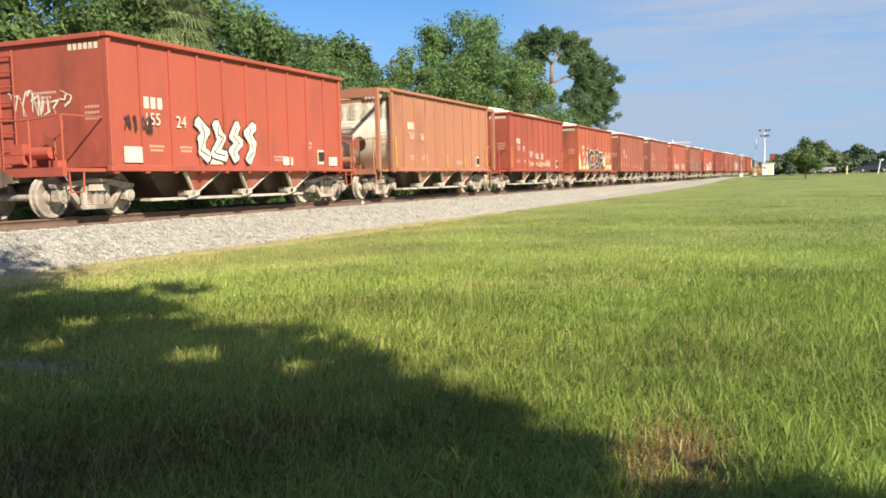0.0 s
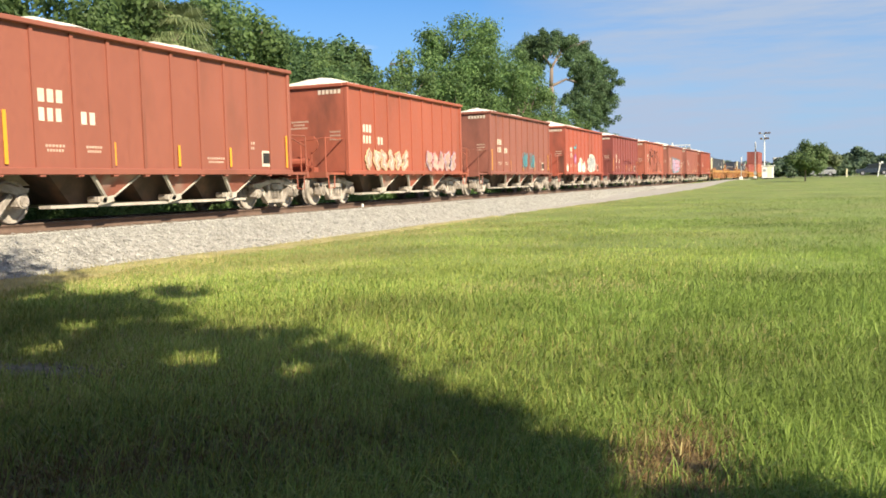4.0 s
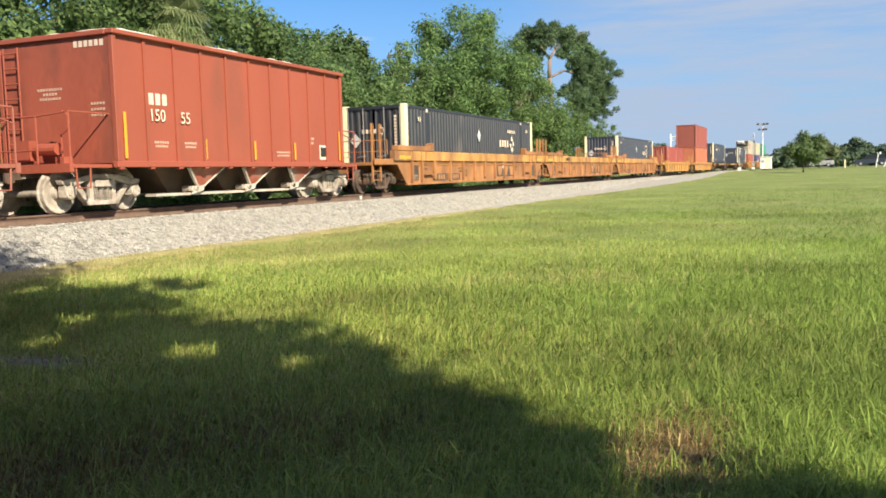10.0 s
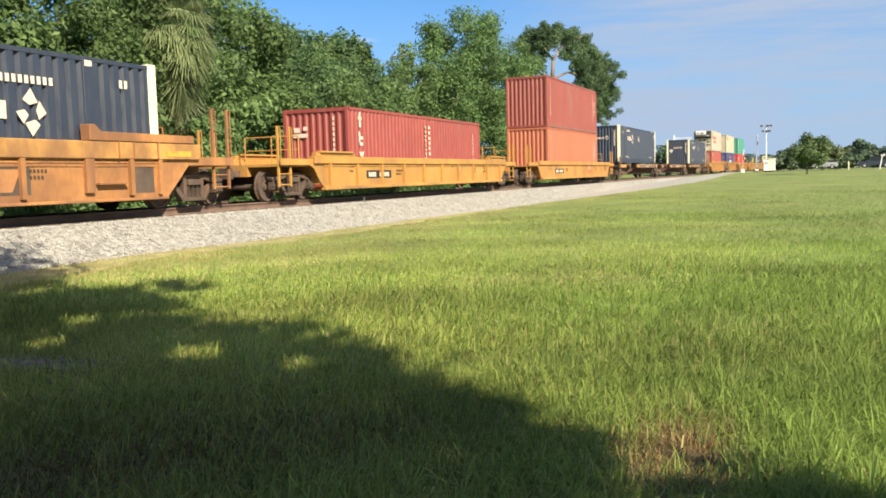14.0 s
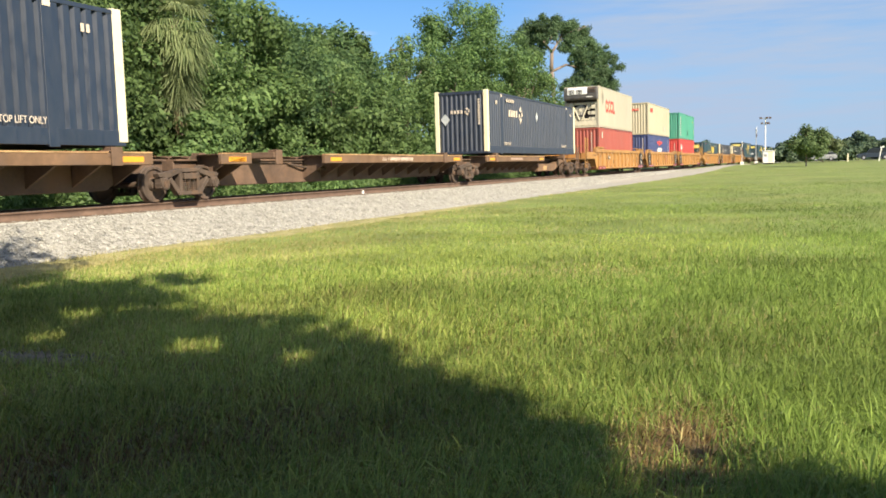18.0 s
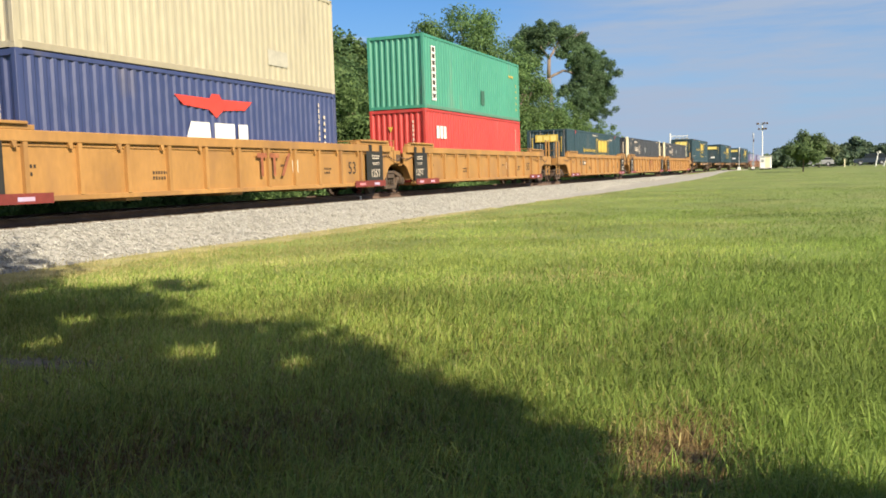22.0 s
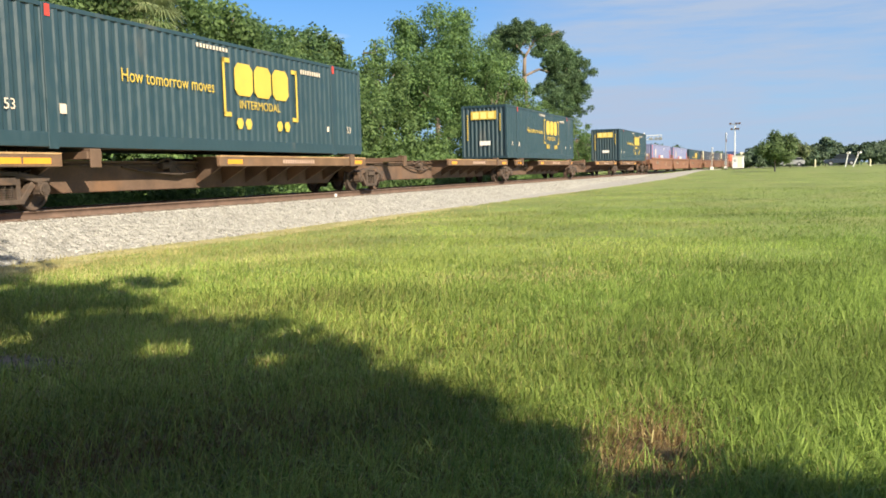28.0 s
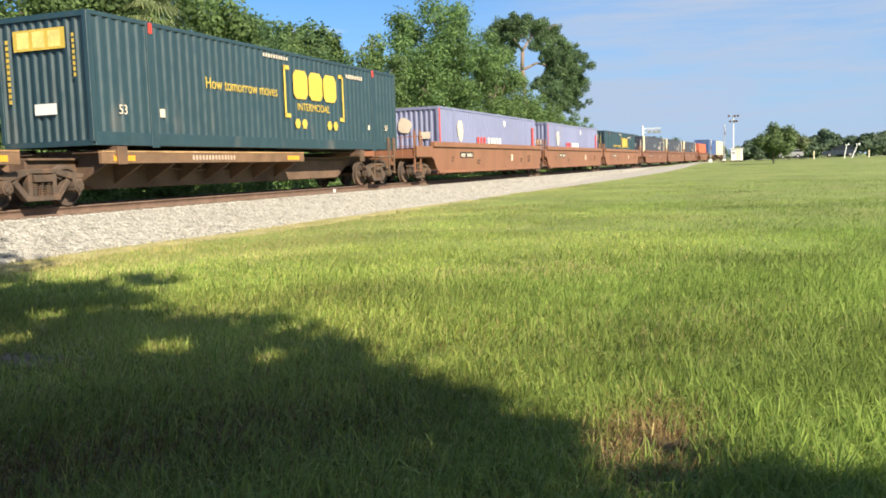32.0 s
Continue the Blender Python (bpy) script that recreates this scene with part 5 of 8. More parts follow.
def well_unit(a, b, tone, color, style, near, far, words, group):
    """One well between the bogie centres a and b along the train. near, far: 'free' ends carry a coupler and their own bogie."""
    a, b = a + REAR, b + REAR
    h = (b - a) / 2
    e = root("container_well_wagon", words, "well wagon", group)
    TRAIN.append((e, (a + b) / 2, 0.0))
    rusty = style == "rusty"
    wl = h - 1.4 if rusty else min(8.35, h - 1.15)
    ends = [(-1, near), (1, far)]
    reach = [h + 1.15 if kind == "free" else h - (0.28 if rusty else 0.45) for _, kind in ends]
    sw = 1.44
    shallow = style in ("plain", "low")
    foot, low_z, top_z = (0.26, 1.13, 1.49) if rusty else (0.34, 1.06, 1.28) if shallow else (0.38, 1.44, 1.66)
    cap = low_z + 0.02
    for s in (-1, 1):
        lo = [(-wl, foot), (wl, foot), (wl + 0.25, 0.55), (wl + 0.55, 0.92), (wl + 0.8, 1.02), (reach[1], 1.02), (reach[1], max(cap, 1.2)), (-reach[0], max(cap, 1.2)), (-reach[0], 1.02), (-wl - 0.8, 1.02), (-wl - 0.55, 0.92), (-wl - 0.25, 0.55)]
        if rusty:
            lo = [(-wl, foot), (wl, foot), (h - 0.6, 1.0), (reach[1], 1.0), (reach[1], 1.2), (-reach[0], 1.2), (-reach[0], 1.0), (-h + 0.6, 1.0)]
        bm = bmesh.new()
        prism(bm, lo, s * sw - 0.02, s * sw + 0.02)
        side = part("side_wall", bm, tone, e, color=color)
        bm = bmesh.new()
        box(bm, -min(wl + (1.12 if rusty else 0.6), reach[0]), min(wl + (1.12 if rusty else 0.6), reach[1]), s * sw - 0.11, s * sw + 0.11, low_z, top_z)
        part("top_chord", bm, tone, e, bevel=0.015, color=(color[0] * 1.25, color[1] * 1.45, color[2] * 1.2) if rusty else color)
        bm = bmesh.new()
        box(bm, -wl - 0.02, wl + 0.02, s * sw - (0.06 if rusty else 0.10), s * sw + (0.05 if rusty else 0.08), foot - 0.07 + 0.05 * rusty, foot + 0.04)
        part("bottom_sill", bm, tone, e, bevel=0.01, color=color)
        n = 10 if style == "plain" else 13
        if rusty:
            for x, wide in ((7.95, 0), (7.05, 0), (5.85, 1), (4.2, 0), (2.75, 0), (1.35, 0), (0, 1), (-1.35, 0), (-2.75, 0), (-4.2, 0), (-5.85, 1), (-7.05, 0), (-7.95, 0)):
                shared(("stake", tone.name, wide), "stake", lambda q: prism(q, [(-0.055 - 0.06 * wide, 0.36 + 0.08 * wide), (0.055 + 0.06 * wide, 0.36 + 0.08 * wide), (0.055 + 0.06 * wide, 1.13), (-0.055 - 0.06 * wide, 1.13)], -0.05, 0.05), tone, e, (x, s * (sw + 0.06), 0), color=color)
            for z in (1.06, 0.99):
                bm = bmesh.new()
                box(bm, -wl + 0.3, wl - 0.3, s * sw - 0.04, s * sw + 0.04, z - 0.018, z + 0.018)
                part("stiffener", bm, tone, e, color=color)
            for x in (-6.45, 6.45):
                bm = bmesh.new()
                v = s * (sw + 0.02)
                box(bm, x - 0.42, x + 0.42, min(v, v + s * 0.14), max(v, v + s * 0.14), 0.60, 0.63)
                part("step_plate", bm, tone, e, color=color)
        elif style not in ("smooth", "low"):
            for k in range(n):
                x = -wl + 0.3 + k * (2 * wl - 0.6) / (n - 1)
                shared(("stake", tone.name, style), "stake", lambda q: prism(q, [(-0.05, foot + 0.04), (0.05, foot + 0.04), (0.05, low_z), (-0.05, low_z)], -0.05, 0.05), tone, e, (x, s * (sw + 0.06), 0), color=color)
            bm = bmesh.new()
            box(bm, -wl, wl, s * sw - 0.045, s * sw + 0.045, low_z - 0.077, low_z - 0.033)
            part("stiffener", bm, tone, e, color=color)
        if style == "gold":
            for k in range(12):
                x = -wl + 0.3 + (k + 0.82) * (2 * wl - 0.6) / 12
                shared(("gusset", tone.name), "gusset", lambda q: prism(q, [(-0.02, 1.33), (0.05, 1.33), (0.05, 1.46), (-0.07, 1.46)], -0.05, 0.05), tone, e, (x, s * (sw + 0.06), 0), color=color)
        for k, (d, kind) in enumerate(ends):
            if rusty:
                bm = bmesh.new()
                x0, x1 = sorted((d * (h - 0.5), d * (h - 3.75)))
                prism(bm, [(x0, 1.50), (x1, 1.50), (x1, 1.68 + 0.15 * (d < 0)), (x1 - 0.16, 1.68 + 0.15 * (d < 0)), (x1 - 0.3, 1.68), (x0 + 0.3, 1.68), (x0 + 0.16, 1.68 + 0.15 * (d > 0)), (x0, 1.68 + 0.15 * (d > 0))], s * sw - 0.13, s * sw + 0.13)
                part("guide", bm, tone, e, bevel=0.012, color=color)
                for x in (d * (h - 1.75), d * (h - 2.5), d * (h - 2.95)):
                    shared(("web", tone.name), "gusset", lambda q: box(q, -0.015, 0.015, -0.03, 0.03, 1.14, 1.50), tone, e, (x, s * (sw + 0.11), 0), color=color)
                marks(e, "yellow_strip", [rect(d * (h - 1.1) - 0.48, 1.20, 0.96, 0.12)], s * (sw + 0.115), WORN_YELLOW)
                marks(e, "load_panel", [rect(d * (h - 2.13) - 0.31, 0.40, 0.62, 0.56)], s * (sw + 0.024), GRIMY, "dark grey load panel")
            elif style in ("gold", "plain"):
                bm = bmesh.new()
                x0, x1 = sorted((d * (wl + 0.5), d * (wl - 1.9)))
                box(bm, x0, x1, s * sw - 0.09, s * sw + 0.09, top_z, top_z + 0.10)
                box(bm, x0 + 0.2, x1 - 0.2, s * sw - 0.16, s * sw + 0.05, top_z + 0.10, top_z + 0.16)
                part("guide", bm, tone, e, bevel=0.01, color=color)
            if not (style == "gold" and kind != "free"):
                shared(("loops", style), "grab_rail", lambda q: hand_loops(q, 0.42, 2.4 if rusty or style == "gold" else 2.1, 0.3), tone, e, (d * (reach[k] - 0.35 if kind == "free" else reach[k] - 0.3), s * 1.40 - 0.06 * s, 0), color=color)
            if style == "gold":
                shared("hose", "hose", make_hose, RUST, e, (d * (wl + 0.1), s * (sw + 0.07), 1.25))
    for k, (d, kind) in enumerate(ends):
        x0, x1 = sorted((d * (wl + 0.2), d * (reach[k] + 0.02)))
        bm = bmesh.new()
        box(bm, x0, x1, -1.36, 1.36, 0.98, 1.05)
        box(bm, x0, x1, -0.35, 0.35, 0.72, 0.98)
        part("end_deck", bm, tone, e, color=color)
        bm = bmesh.new()
        x = d * (wl + 0.15)
        box(bm, x - 0.05, x + 0.05, -1.40, 1.40, 0.45, low_z)
        part("bulkhead", bm, tone, e, color=color)
        shared(("rail", tone.name), "walkway_rail", make_walk_rail, tone, e, (d * (wl + 0.55), 0, 1.05), color=color)
        if style == "gold" and kind != "free":
            bm = bmesh.new()
            x0, x1 = sorted((d * (wl + 0.62), d * (reach[k] + 0.30)))
            box(bm, x0, x1, -1.26, 1.26, 1.05, 1.52)
            box(bm, x0 + 0.15, x1 - 0.15, -1.10, 1.10, 1.52, 1.66)
            part("end_block", bm, tone, e, bevel=0.02, color=color)
            # A dark patch paints the shade of a recess; the block is solid.
            bm = bmesh.new()
            box(bm, (x0 + x1) / 2 - 0.16, (x0 + x1) / 2 + 0.16, -1.275, -1.262, 1.14, 1.38)
            part("end_recess", bm, GRIMY, e)
        if kind == "free":
            coupler(e, d * (h + 1.35), d)
        else:
            bm = bmesh.new()
            box(bm, min(d * (reach[k]), d * h), max(d * reach[k], d * h), -0.3, 0.3, 0.74, 1.2)
            part("drawbar_casting", bm, GRIMY, e, bevel=0.03)
    bogie(e, -h, GRIMY)
    if far == "free":
        bogie(e, h, GRIMY)
    for k in range(5):
        x = -wl + 0.8 + k * (2 * wl - 1.6) / 4
        shared("bearer" + tone.name, "cross_bearer", lambda q: box(q, -0.25, 0.25, -1.40, 1.40, 0.24, 0.325), tone, e, (x, 0, 0), color=color)
    y = -sw - 0.026
    if rusty:
        bars = []
        if near != far:
            bars = number_bars(-h + 4.35, 0.42, 0.75, 0.18, 3) + number_bars(-h + 5.5, 0.42, 1.1, 0.18, 6)
            marks(e, "stencil_backing", [rect(-h + 4.1, 0.36, 1.25, 0.28), rect(-h + 5.42, 0.36, 1.3, 0.28)], y, GRIMY)
        else:
            marks(e, "stencil_backing", [rect(-h + 5.5, 0.62, 0.7, 0.26)], y, FADED_ORANGE)
        marks(e, "dark_panel", [rect(h - 8.0, 0.44, 2.8, 0.54)], y, GRIMY, "dark framed panel")
        marks(e, "owner_mark", [[(h - 7.72 + 0.88 * k, 0.50), (h - 7.38 + 0.88 * k, 0.50), (h - 7.18 + 0.88 * k, 0.92), (h - 7.88 + 0.88 * k, 0.92)] for k in range(3)], y - 0.004, FADED_ORANGE)
        wording("125T", 0.24, DUSTY, e, -h + 1.9, y - 0.006, 0.44, width=0.85)
    elif style == "gold" and near == "joint":
        bars = []
    else:
        zb = low_z - 0.47
        bars = number_bars(-wl + 2.9, zb + 0.05, 0.55, 0.15, 4, 0.25) + number_bars(-wl + 3.7, zb + 0.05, 0.75, 0.15, 6, 0.25)
        marks(e, "stencil_backing", [rect(-wl + 2.75, zb, 1.85, 0.26)], y, BLACK)
    if bars:
        marks(e, "stencilling", bars, y - 0.004, FADED_ORANGE if rusty else MARK_WHITE)
    small = []
    for x, z, n in ((-wl + 1.6, 0.95, 4), (-wl + 1.6, 0.80, 3), (-3.2, 0.80, 6), (-3.2, 0.68, 5), (2.0, 0.95, 3), (4.4, 0.85, 5), (4.4, 0.73, 4)):
        small += number_bars(x, z, 0.09 * n, 0.07, n)
    marks(e, "small_stencil", small, y - 0.001, MARK_DARK)
    marks(e, "notice_plate", [rect(2.6, 0.80, 0.32, 0.34)], y - 0.002, MARK_WHITE)
    wording("53", 0.55 if not rusty else 0.42, MARK_DARK, e, (wl - 1.1 if style == "low" else wl - 2.45) if not rusty else -h + (4.2 if near == far else 7.1), y - 0.004, 0.72 if not rusty else 0.5)
    if style == "gold":
        for d in (-1, 1):
            x = d * (wl - 0.35) - (0.45 if d < 0 else 0.80)
            if (near, far)[d > 0] == "joint":
                marks(e, "black_panel", [rect(x - (0.2 if d > 0 else 0.0), 0.42, 1.2, 1.025)], y - 0.105, BLACK)
                marks(e, "chord_panel", [rect(x, 1.445, 0.22, 0.215), rect(x + 0.78, 1.445, 0.22, 0.215)], y - 0.107, BLACK)
                wording("125T", 0.36, MARK_WHITE, e, x + 0.08, y - 0.109, 0.60, width=0.95)
                marks(e, "panel_print", small_print(x + 0.2, 1.22, 0.6, 0.1, 4) + small_print(x + 0.25, 1.02, 0.5, 0.06, 5), y - 0.109, MARK_WHITE)
            x = d * (wl - 1.1) - 1.1
            marks(e, "maroon_strip", [rect(x, 0.28, 2.2, 0.20)], y - 0.116, MAROON)
            marks(e, "reflector", [rect(x + 0.3, 0.33, 0.4, 0.08), rect(x + 1.35, 0.33, 0.4, 0.08)], y - 0.120, SPRAY_PINK)
    return e


def brand_blocks(thing, x, z, size, material, y, label=""):
    """An owner's mark, as plain blocks: two uprights with bars and a pair of crossed strips."""
    s = size
    shapes = [rect(x, z + s * 0.8, s * 0.75, s * 0.2), rect(x + s * 0.28, z, s * 0.19, s * 0.8), rect(x + s * 0.95, z + s * 0.8, s * 0.75, s * 0.2), rect(x + s * 1.23, z, s * 0.19, s * 0.8),
              [(x + s * 1.85, z), (x + s * 2.07, z), (x + s * 2.65, z + s), (x + s * 2.43, z + s)]]
    marks(thing, "owner_mark", shapes, y, material, label)


FADED_RED = surf("faded_red_mark", (0.30, 0.10, 0.05), 0.7, var=0.25, scale=3, grime=(0.40, 0.20, 0.08), grime_at=(0.55, 0.8), grime_scale=3)
RUSTY_C, YELLOW_C, GOLD_C, ORANGE_C, BROWN_C = (0.365, 0.168, 0.060), (0.43, 0.225, 0.058), (0.375, 0.20, 0.066), (0.43, 0.212, 0.054), (0.20, 0.09, 0.058)
g = "articulated wells of the train"
well_unit(192.4, 211.85, RUSTY_PAINT, RUSTY_C, "rusty", "free", "joint", "rusty orange well wagon with heavy stakes, carrying a dark container", g)
empty_well = well_unit(211.85, 231.27, RUSTY_PAINT, RUSTY_C, "rusty", "joint", "joint", "empty rusty orange well wagon with heavy stakes", g)
well_unit(231.27, 250.5, RUSTY_PAINT, RUSTY_C, "rusty", "joint", "free", "rusty orange well wagon carrying a dark container", g)
scrawl(empty_well, -5.3, -4.3, 1.22, 1.44, 6, SPRAY_BLACK, 31, -1.556, 0.03, "black scrawled tag on the chord")
well_unit(255.0, 273.7, WELL_PAINT, YELLOW_C, "plain", "free", "free", "yellow single well wagon carrying a red container", g)
w = well_unit(278.2, 297.0, WELL_PAINT, ORANGE_C, "low", "free", "free", "smooth-sided orange-yellow well wagon under stacked containers", g)
brand_blocks(w, 1.9, 0.52, 0.62, MARK_RED, -1.47)
for k, (a, b, n, f, words) in enumerate(((360.2, 380.3, "free", "joint", "golden yellow well wagon with gussets, under stacked containers"), (380.3, 399.7, "joint", "joint", "golden yellow well wagon under cream and blue containers"),
                                         (399.7, 418.9, "joint", "free", "golden yellow well wagon under green and red containers"), (422.7, 442.3, "free", "joint", "golden yellow well wagon carrying a dark green container"),
                                         (442.3, 461.7, "joint", "joint", "golden yellow well wagon carrying a dark container"), (461.7, 481.2, "joint", "free", "golden yellow well wagon carrying a dark container"))):
    w = well_unit(a, b, WELL_PAINT, GOLD_C, "gold", n, f, words, g)
    if k in (1, 4):
        brand_blocks(w, 0.75, 0.70, 0.62, FADED_RED, -1.554, "faded red owner's mark")
for a, b, n, f in ((572.2, 591.4, "free", "joint"), (591.4, 611.0, "joint", "joint"), (611.0, 630.6, "joint", "free")):
    w = well_unit(a, b, WELL_PAINT, (0.24, 0.112, 0.066), "smooth", n, f, "rust-brown smooth-sided well wagon carrying a container", g)
for a, b, n, f in ((634.0, 653.0, "free", "joint"), (653.0, 672.2, "joint", "joint"), (672.2, 691.4, "joint", "free"), (695.2, 708.5, "free", "free")):
    well_unit(a, b, WELL_PAINT, BROWN_C, "smooth", n, f, "dull brown smooth-sided well wagon carrying containers", g)


# ---- spine wagons ----
def make_arm(bm, s):
    """A tapered arm from the spine out to the deck's edge."""
    v = [bm.verts.new(p) for p in ((-0.03, s * 0.45, 0.42), (0.03, s * 0.45, 0.42), (0.03, s * 0.45, 1.12), (-0.03, s * 0.45, 1.12))]
    o = [bm.verts.new(p) for p in ((-0.03, s * 1.28, 0.88), (0.03, s * 1.28, 0.88), (0.03, s * 1.28, 1.12), (-0.03, s * 1.28, 1.12))]
    for k in range(4):
        bm.faces.new((v[k], v[(k + 1) % 4], o[(k + 1) % 4], o[k]))
    bm.faces.new(v)
    bm.faces.new(o)
    box(bm, -0.13, 0.13, min(s * 0.45, s * 1.28), max(s * 0.45, s * 1.28), 1.10, 1.125)


def make_pad(bm):
    box(bm, -0.22, 0.22, -1.40, 1.40, 1.04, 1.20)
    for s in (-1, 1):
        box(bm, -0.14, 0.14, s * 1.28 - 0.12, s * 1.28 + 0.12, 1.20, 1.262)
        box(bm, -0.16, 0.16, s * 1.42 - 0.02, s * 1.42 + 0.02, 0.86, 1.26)


def make_valves(bm):
    rod(bm, (-0.3, -0.58, 0.92), (0.1, -0.58, 0.92), 0.10, 10)
    box(bm, -0.05, 0.2, -0.66, -0.45, 0.76, 1.04)
    bent(bm, [(-1.6, -0.5, 0.9), (-1.0, -0.56, 0.8), (-0.5, -0.62, 0.75), (0.4, -0.62, 0.7), (1.3, -0.52, 0.8), (2.0, -0.5, 0.9)], 0.03)
    bent(bm, [(-0.6, -0.56, 0.95), (-0.1, -0.66, 1.1), (0.5, -0.62, 0.72)], 0.025)


surf_edge = surf("pale_deck_edge", (0.44, 0.28, 0.14), 0.7, var=0.25, scale=2, grime=(0.22, 0.11, 0.06), grime_at=(0.5, 0.7))
END_RUST = surf("orange_rust", (0.165, 0.098, 0.058), 0.8, var=0.25, scale=2, grime=(0.13, 0.09, 0.07), grime_at=(0.5, 0.7), grime_scale=1.5)


def spine_unit(a, b, decks, near, far, words, loops=()):
    """One spine between bogie centres. decks: stretches along the train with side beams and arms."""
    a, b, decks = a + REAR, b + REAR, [(p + REAR, q + REAR) for p, q in decks]
    h, c = (b - a) / 2, (a + b) / 2
    e = root("spine_wagon", words, "spine wagon", "articulated spine wagons")
    TRAIN.append((e, c, 0.0))
    bm = bmesh.new()
    i = h - 1.6
    prism(bm, [(-h + 0.2, 0.74), (-i - 0.2, 0.74), (-i + 0.5, 0.32), (i - 0.5, 0.32), (i + 0.2, 0.74), (h - 0.2, 0.74), (h - 0.2, 1.0), (-h + 0.2, 1.0)], -0.46, 0.46)
    part("spine", bm, RUST, e, bevel=0.02)
    bm = bmesh.new()
    box(bm, -h + 0.2, h - 0.2, -0.56, 0.56, 0.985, 1.03)
    part("top_flange", bm, RUST, e)
    bm = bmesh.new()
    bent(bm, [(-i, -0.5, 0.93), (-1.5, -0.5, 0.93), (-1.1, -0.5, 0.72), (-0.7, -0.5, 0.72), (-0.3, -0.5, 0.93), (i, -0.5, 0.93)], 0.02)
    part("brake_pipe", bm, GRIMY, e)
    for s0, s1 in decks:
        s0, s1 = s0 - c, s1 - c
        for s in (-1, 1):
            bm = bmesh.new()
            box(bm, s0, s1, s * 1.34 - 0.05, s * 1.34 + 0.05, 0.88, 1.13)
            beam = part("deck_beam", bm, END_RUST, e, bevel=0.01)
            bm = bmesh.new()
            box(bm, s0 + 0.02, s1 - 0.02, s * 1.34 - 0.06, s * 1.34 + 0.06, 1.13, 1.165)
            part("deck_edge", bm, surf_edge, beam)
        for s in (-1, 1):
            bm = bmesh.new()
            box(bm, s0, s1, *sorted((s * 0.57, s * 1.28)), 1.126, 1.14)
            part("deck_plate", bm, RUST, e)
        n = max(2, int((s1 - s0) / 1.15) + 1)
        for k in range(n):
            for s in (-1, 1):
                shared(("arm", s), "arm", lambda q: make_arm(q, s), RUST, e, (s0 + 0.25 + k * (s1 - s0 - 0.5) / (n - 1), 0, 0))
        for x in (s0 + 0.35, s1 - 1.0):
            marks(e, "amber_patch", [rect(x, 0.94, 0.7, 0.12)], -1.394, AMBER)
        if s1 - s0 > 5:
            marks(e, "stencilling", number_bars((s0 + s1) / 2 - 1.2, 0.955, 1.9, 0.11, 14), -1.394, MARK_FAINT)
    for x in (-6.05, 6.05):
        if abs(x) < h + 1:
            shared("pad", "container_pad", make_pad, RUST, e, (x, 0, 0), bevel=0.01)
    shared("valves", "brake_valve", make_valves, GRIMY, e, (-2.6, 0, 0))
    shared("wheel_mount", "brake_wheel", lambda q: (rod(q, (0, -0.5, 1.5), (0.05, -0.5, 1.5), 0.26, 16), rod(q, (0.02, -0.5, 1.0), (0.02, -0.5, 1.5), 0.03, 6)), GRIMY, e, (-h + 0.9, 0, -0.2)) if near == "free" else None
    bogie(e, -h, GRIMY)
    if far == "free":
        bogie(e, h, GRIMY)
        coupler(e, h + 1.2, 1)
    if near == "free":
        coupler(e, -h - 1.2, -1)
    for d, kind in ((-1, near), (1, far)):
        if kind == "free":
            bm = bmesh.new()
            x0, x1 = sorted((d * (h - 0.4), d * (h + 0.95)))
            box(bm, x0, x1, -0.3, 0.3, 0.74, 1.02)
            box(bm, x0, x1, -1.35, 1.35, 1.00, 1.06)
            part("end_sill", bm, RUST, e, bevel=0.01)
            for s in (-1, 1):
                shared("spine_loops", "grab_rail", lambda q: hand_loops(q, 0.4, 1.75, 0.24), RUST, e, (d * (h + 0.7), s * 1.34, 0))
    return e


spine_unit(301.8, 319.4, [(300.9, 303.2), (307.6, 317.8)], "free", "joint", "rust-brown spine wagon under a dark container")
e = spine_unit(319.4, 338.4, [(320.3, 321.6), (325.4, 336.9)], "joint", "joint", "empty rust-brown spine wagon with slanting arms")
wording("ALL PURPOSE SPINE CAR", 0.155, MARK_WHITE, e, 0.4, -1.396, 0.94, width=1.5)
e = spine_unit(338.4, 356.3, [(340.0, 349.4)], "joint", "free", "rust-brown spine wagon under a dark container")
for k in (-1, 1):
    bm = bmesh.new()
    prism(bm, [(2.15, 0.32), (5.4, 0.32), (7.0, 0.74), (8.4, 0.92), (8.4, 1.0), (6.6, 0.98), (5.4, 0.74), (2.15, 0.74)], *sorted((k * 0.47, k * 0.95)))
    box_end = part("end_box", bm, END_RUST, e, "rust-orange tapered end box", bevel=0.015)
    bm = bmesh.new()
    box(bm, 3.2, 3.9, k * 0.95 - 0.01, k * 0.95 + 0.01, 0.40, 0.62)
    part("data_plate", bm, surf_edge, box_end)
spine_unit(485.3, 501.6, [(484.4, 486.5), (491.9, 500.6)], "free", "joint", "rust-brown spine wagon under a green container")
spine_unit(501.6, 518.6, [(509.0, 518.0)], "joint", "joint", "empty rust-brown spine wagon with slanting arms")
spine_unit(518.6, 535.2, [(519.6, 521.0), (524.6, 533.8)], "joint", "joint", "rust-brown spine wagon under a green container")
spine_unit(535.2, 552.0, [(542.0, 551.2)], "joint", "joint", "empty rust-brown spine wagon with slanting arms")
spine_unit(712.5, 729.5, [(713.5, 722.0)], "free", "joint", "rust-brown spine wagon under a blue container")
spine_unit(729.5, 746.5, [(731.0, 740.0)], "joint", "free", "rust-brown spine wagon under a cream container")
spine_unit(552.0, 568.1, [(553.4, 562.1)], "joint", "free", "rust-brown spine wagon under a green container")


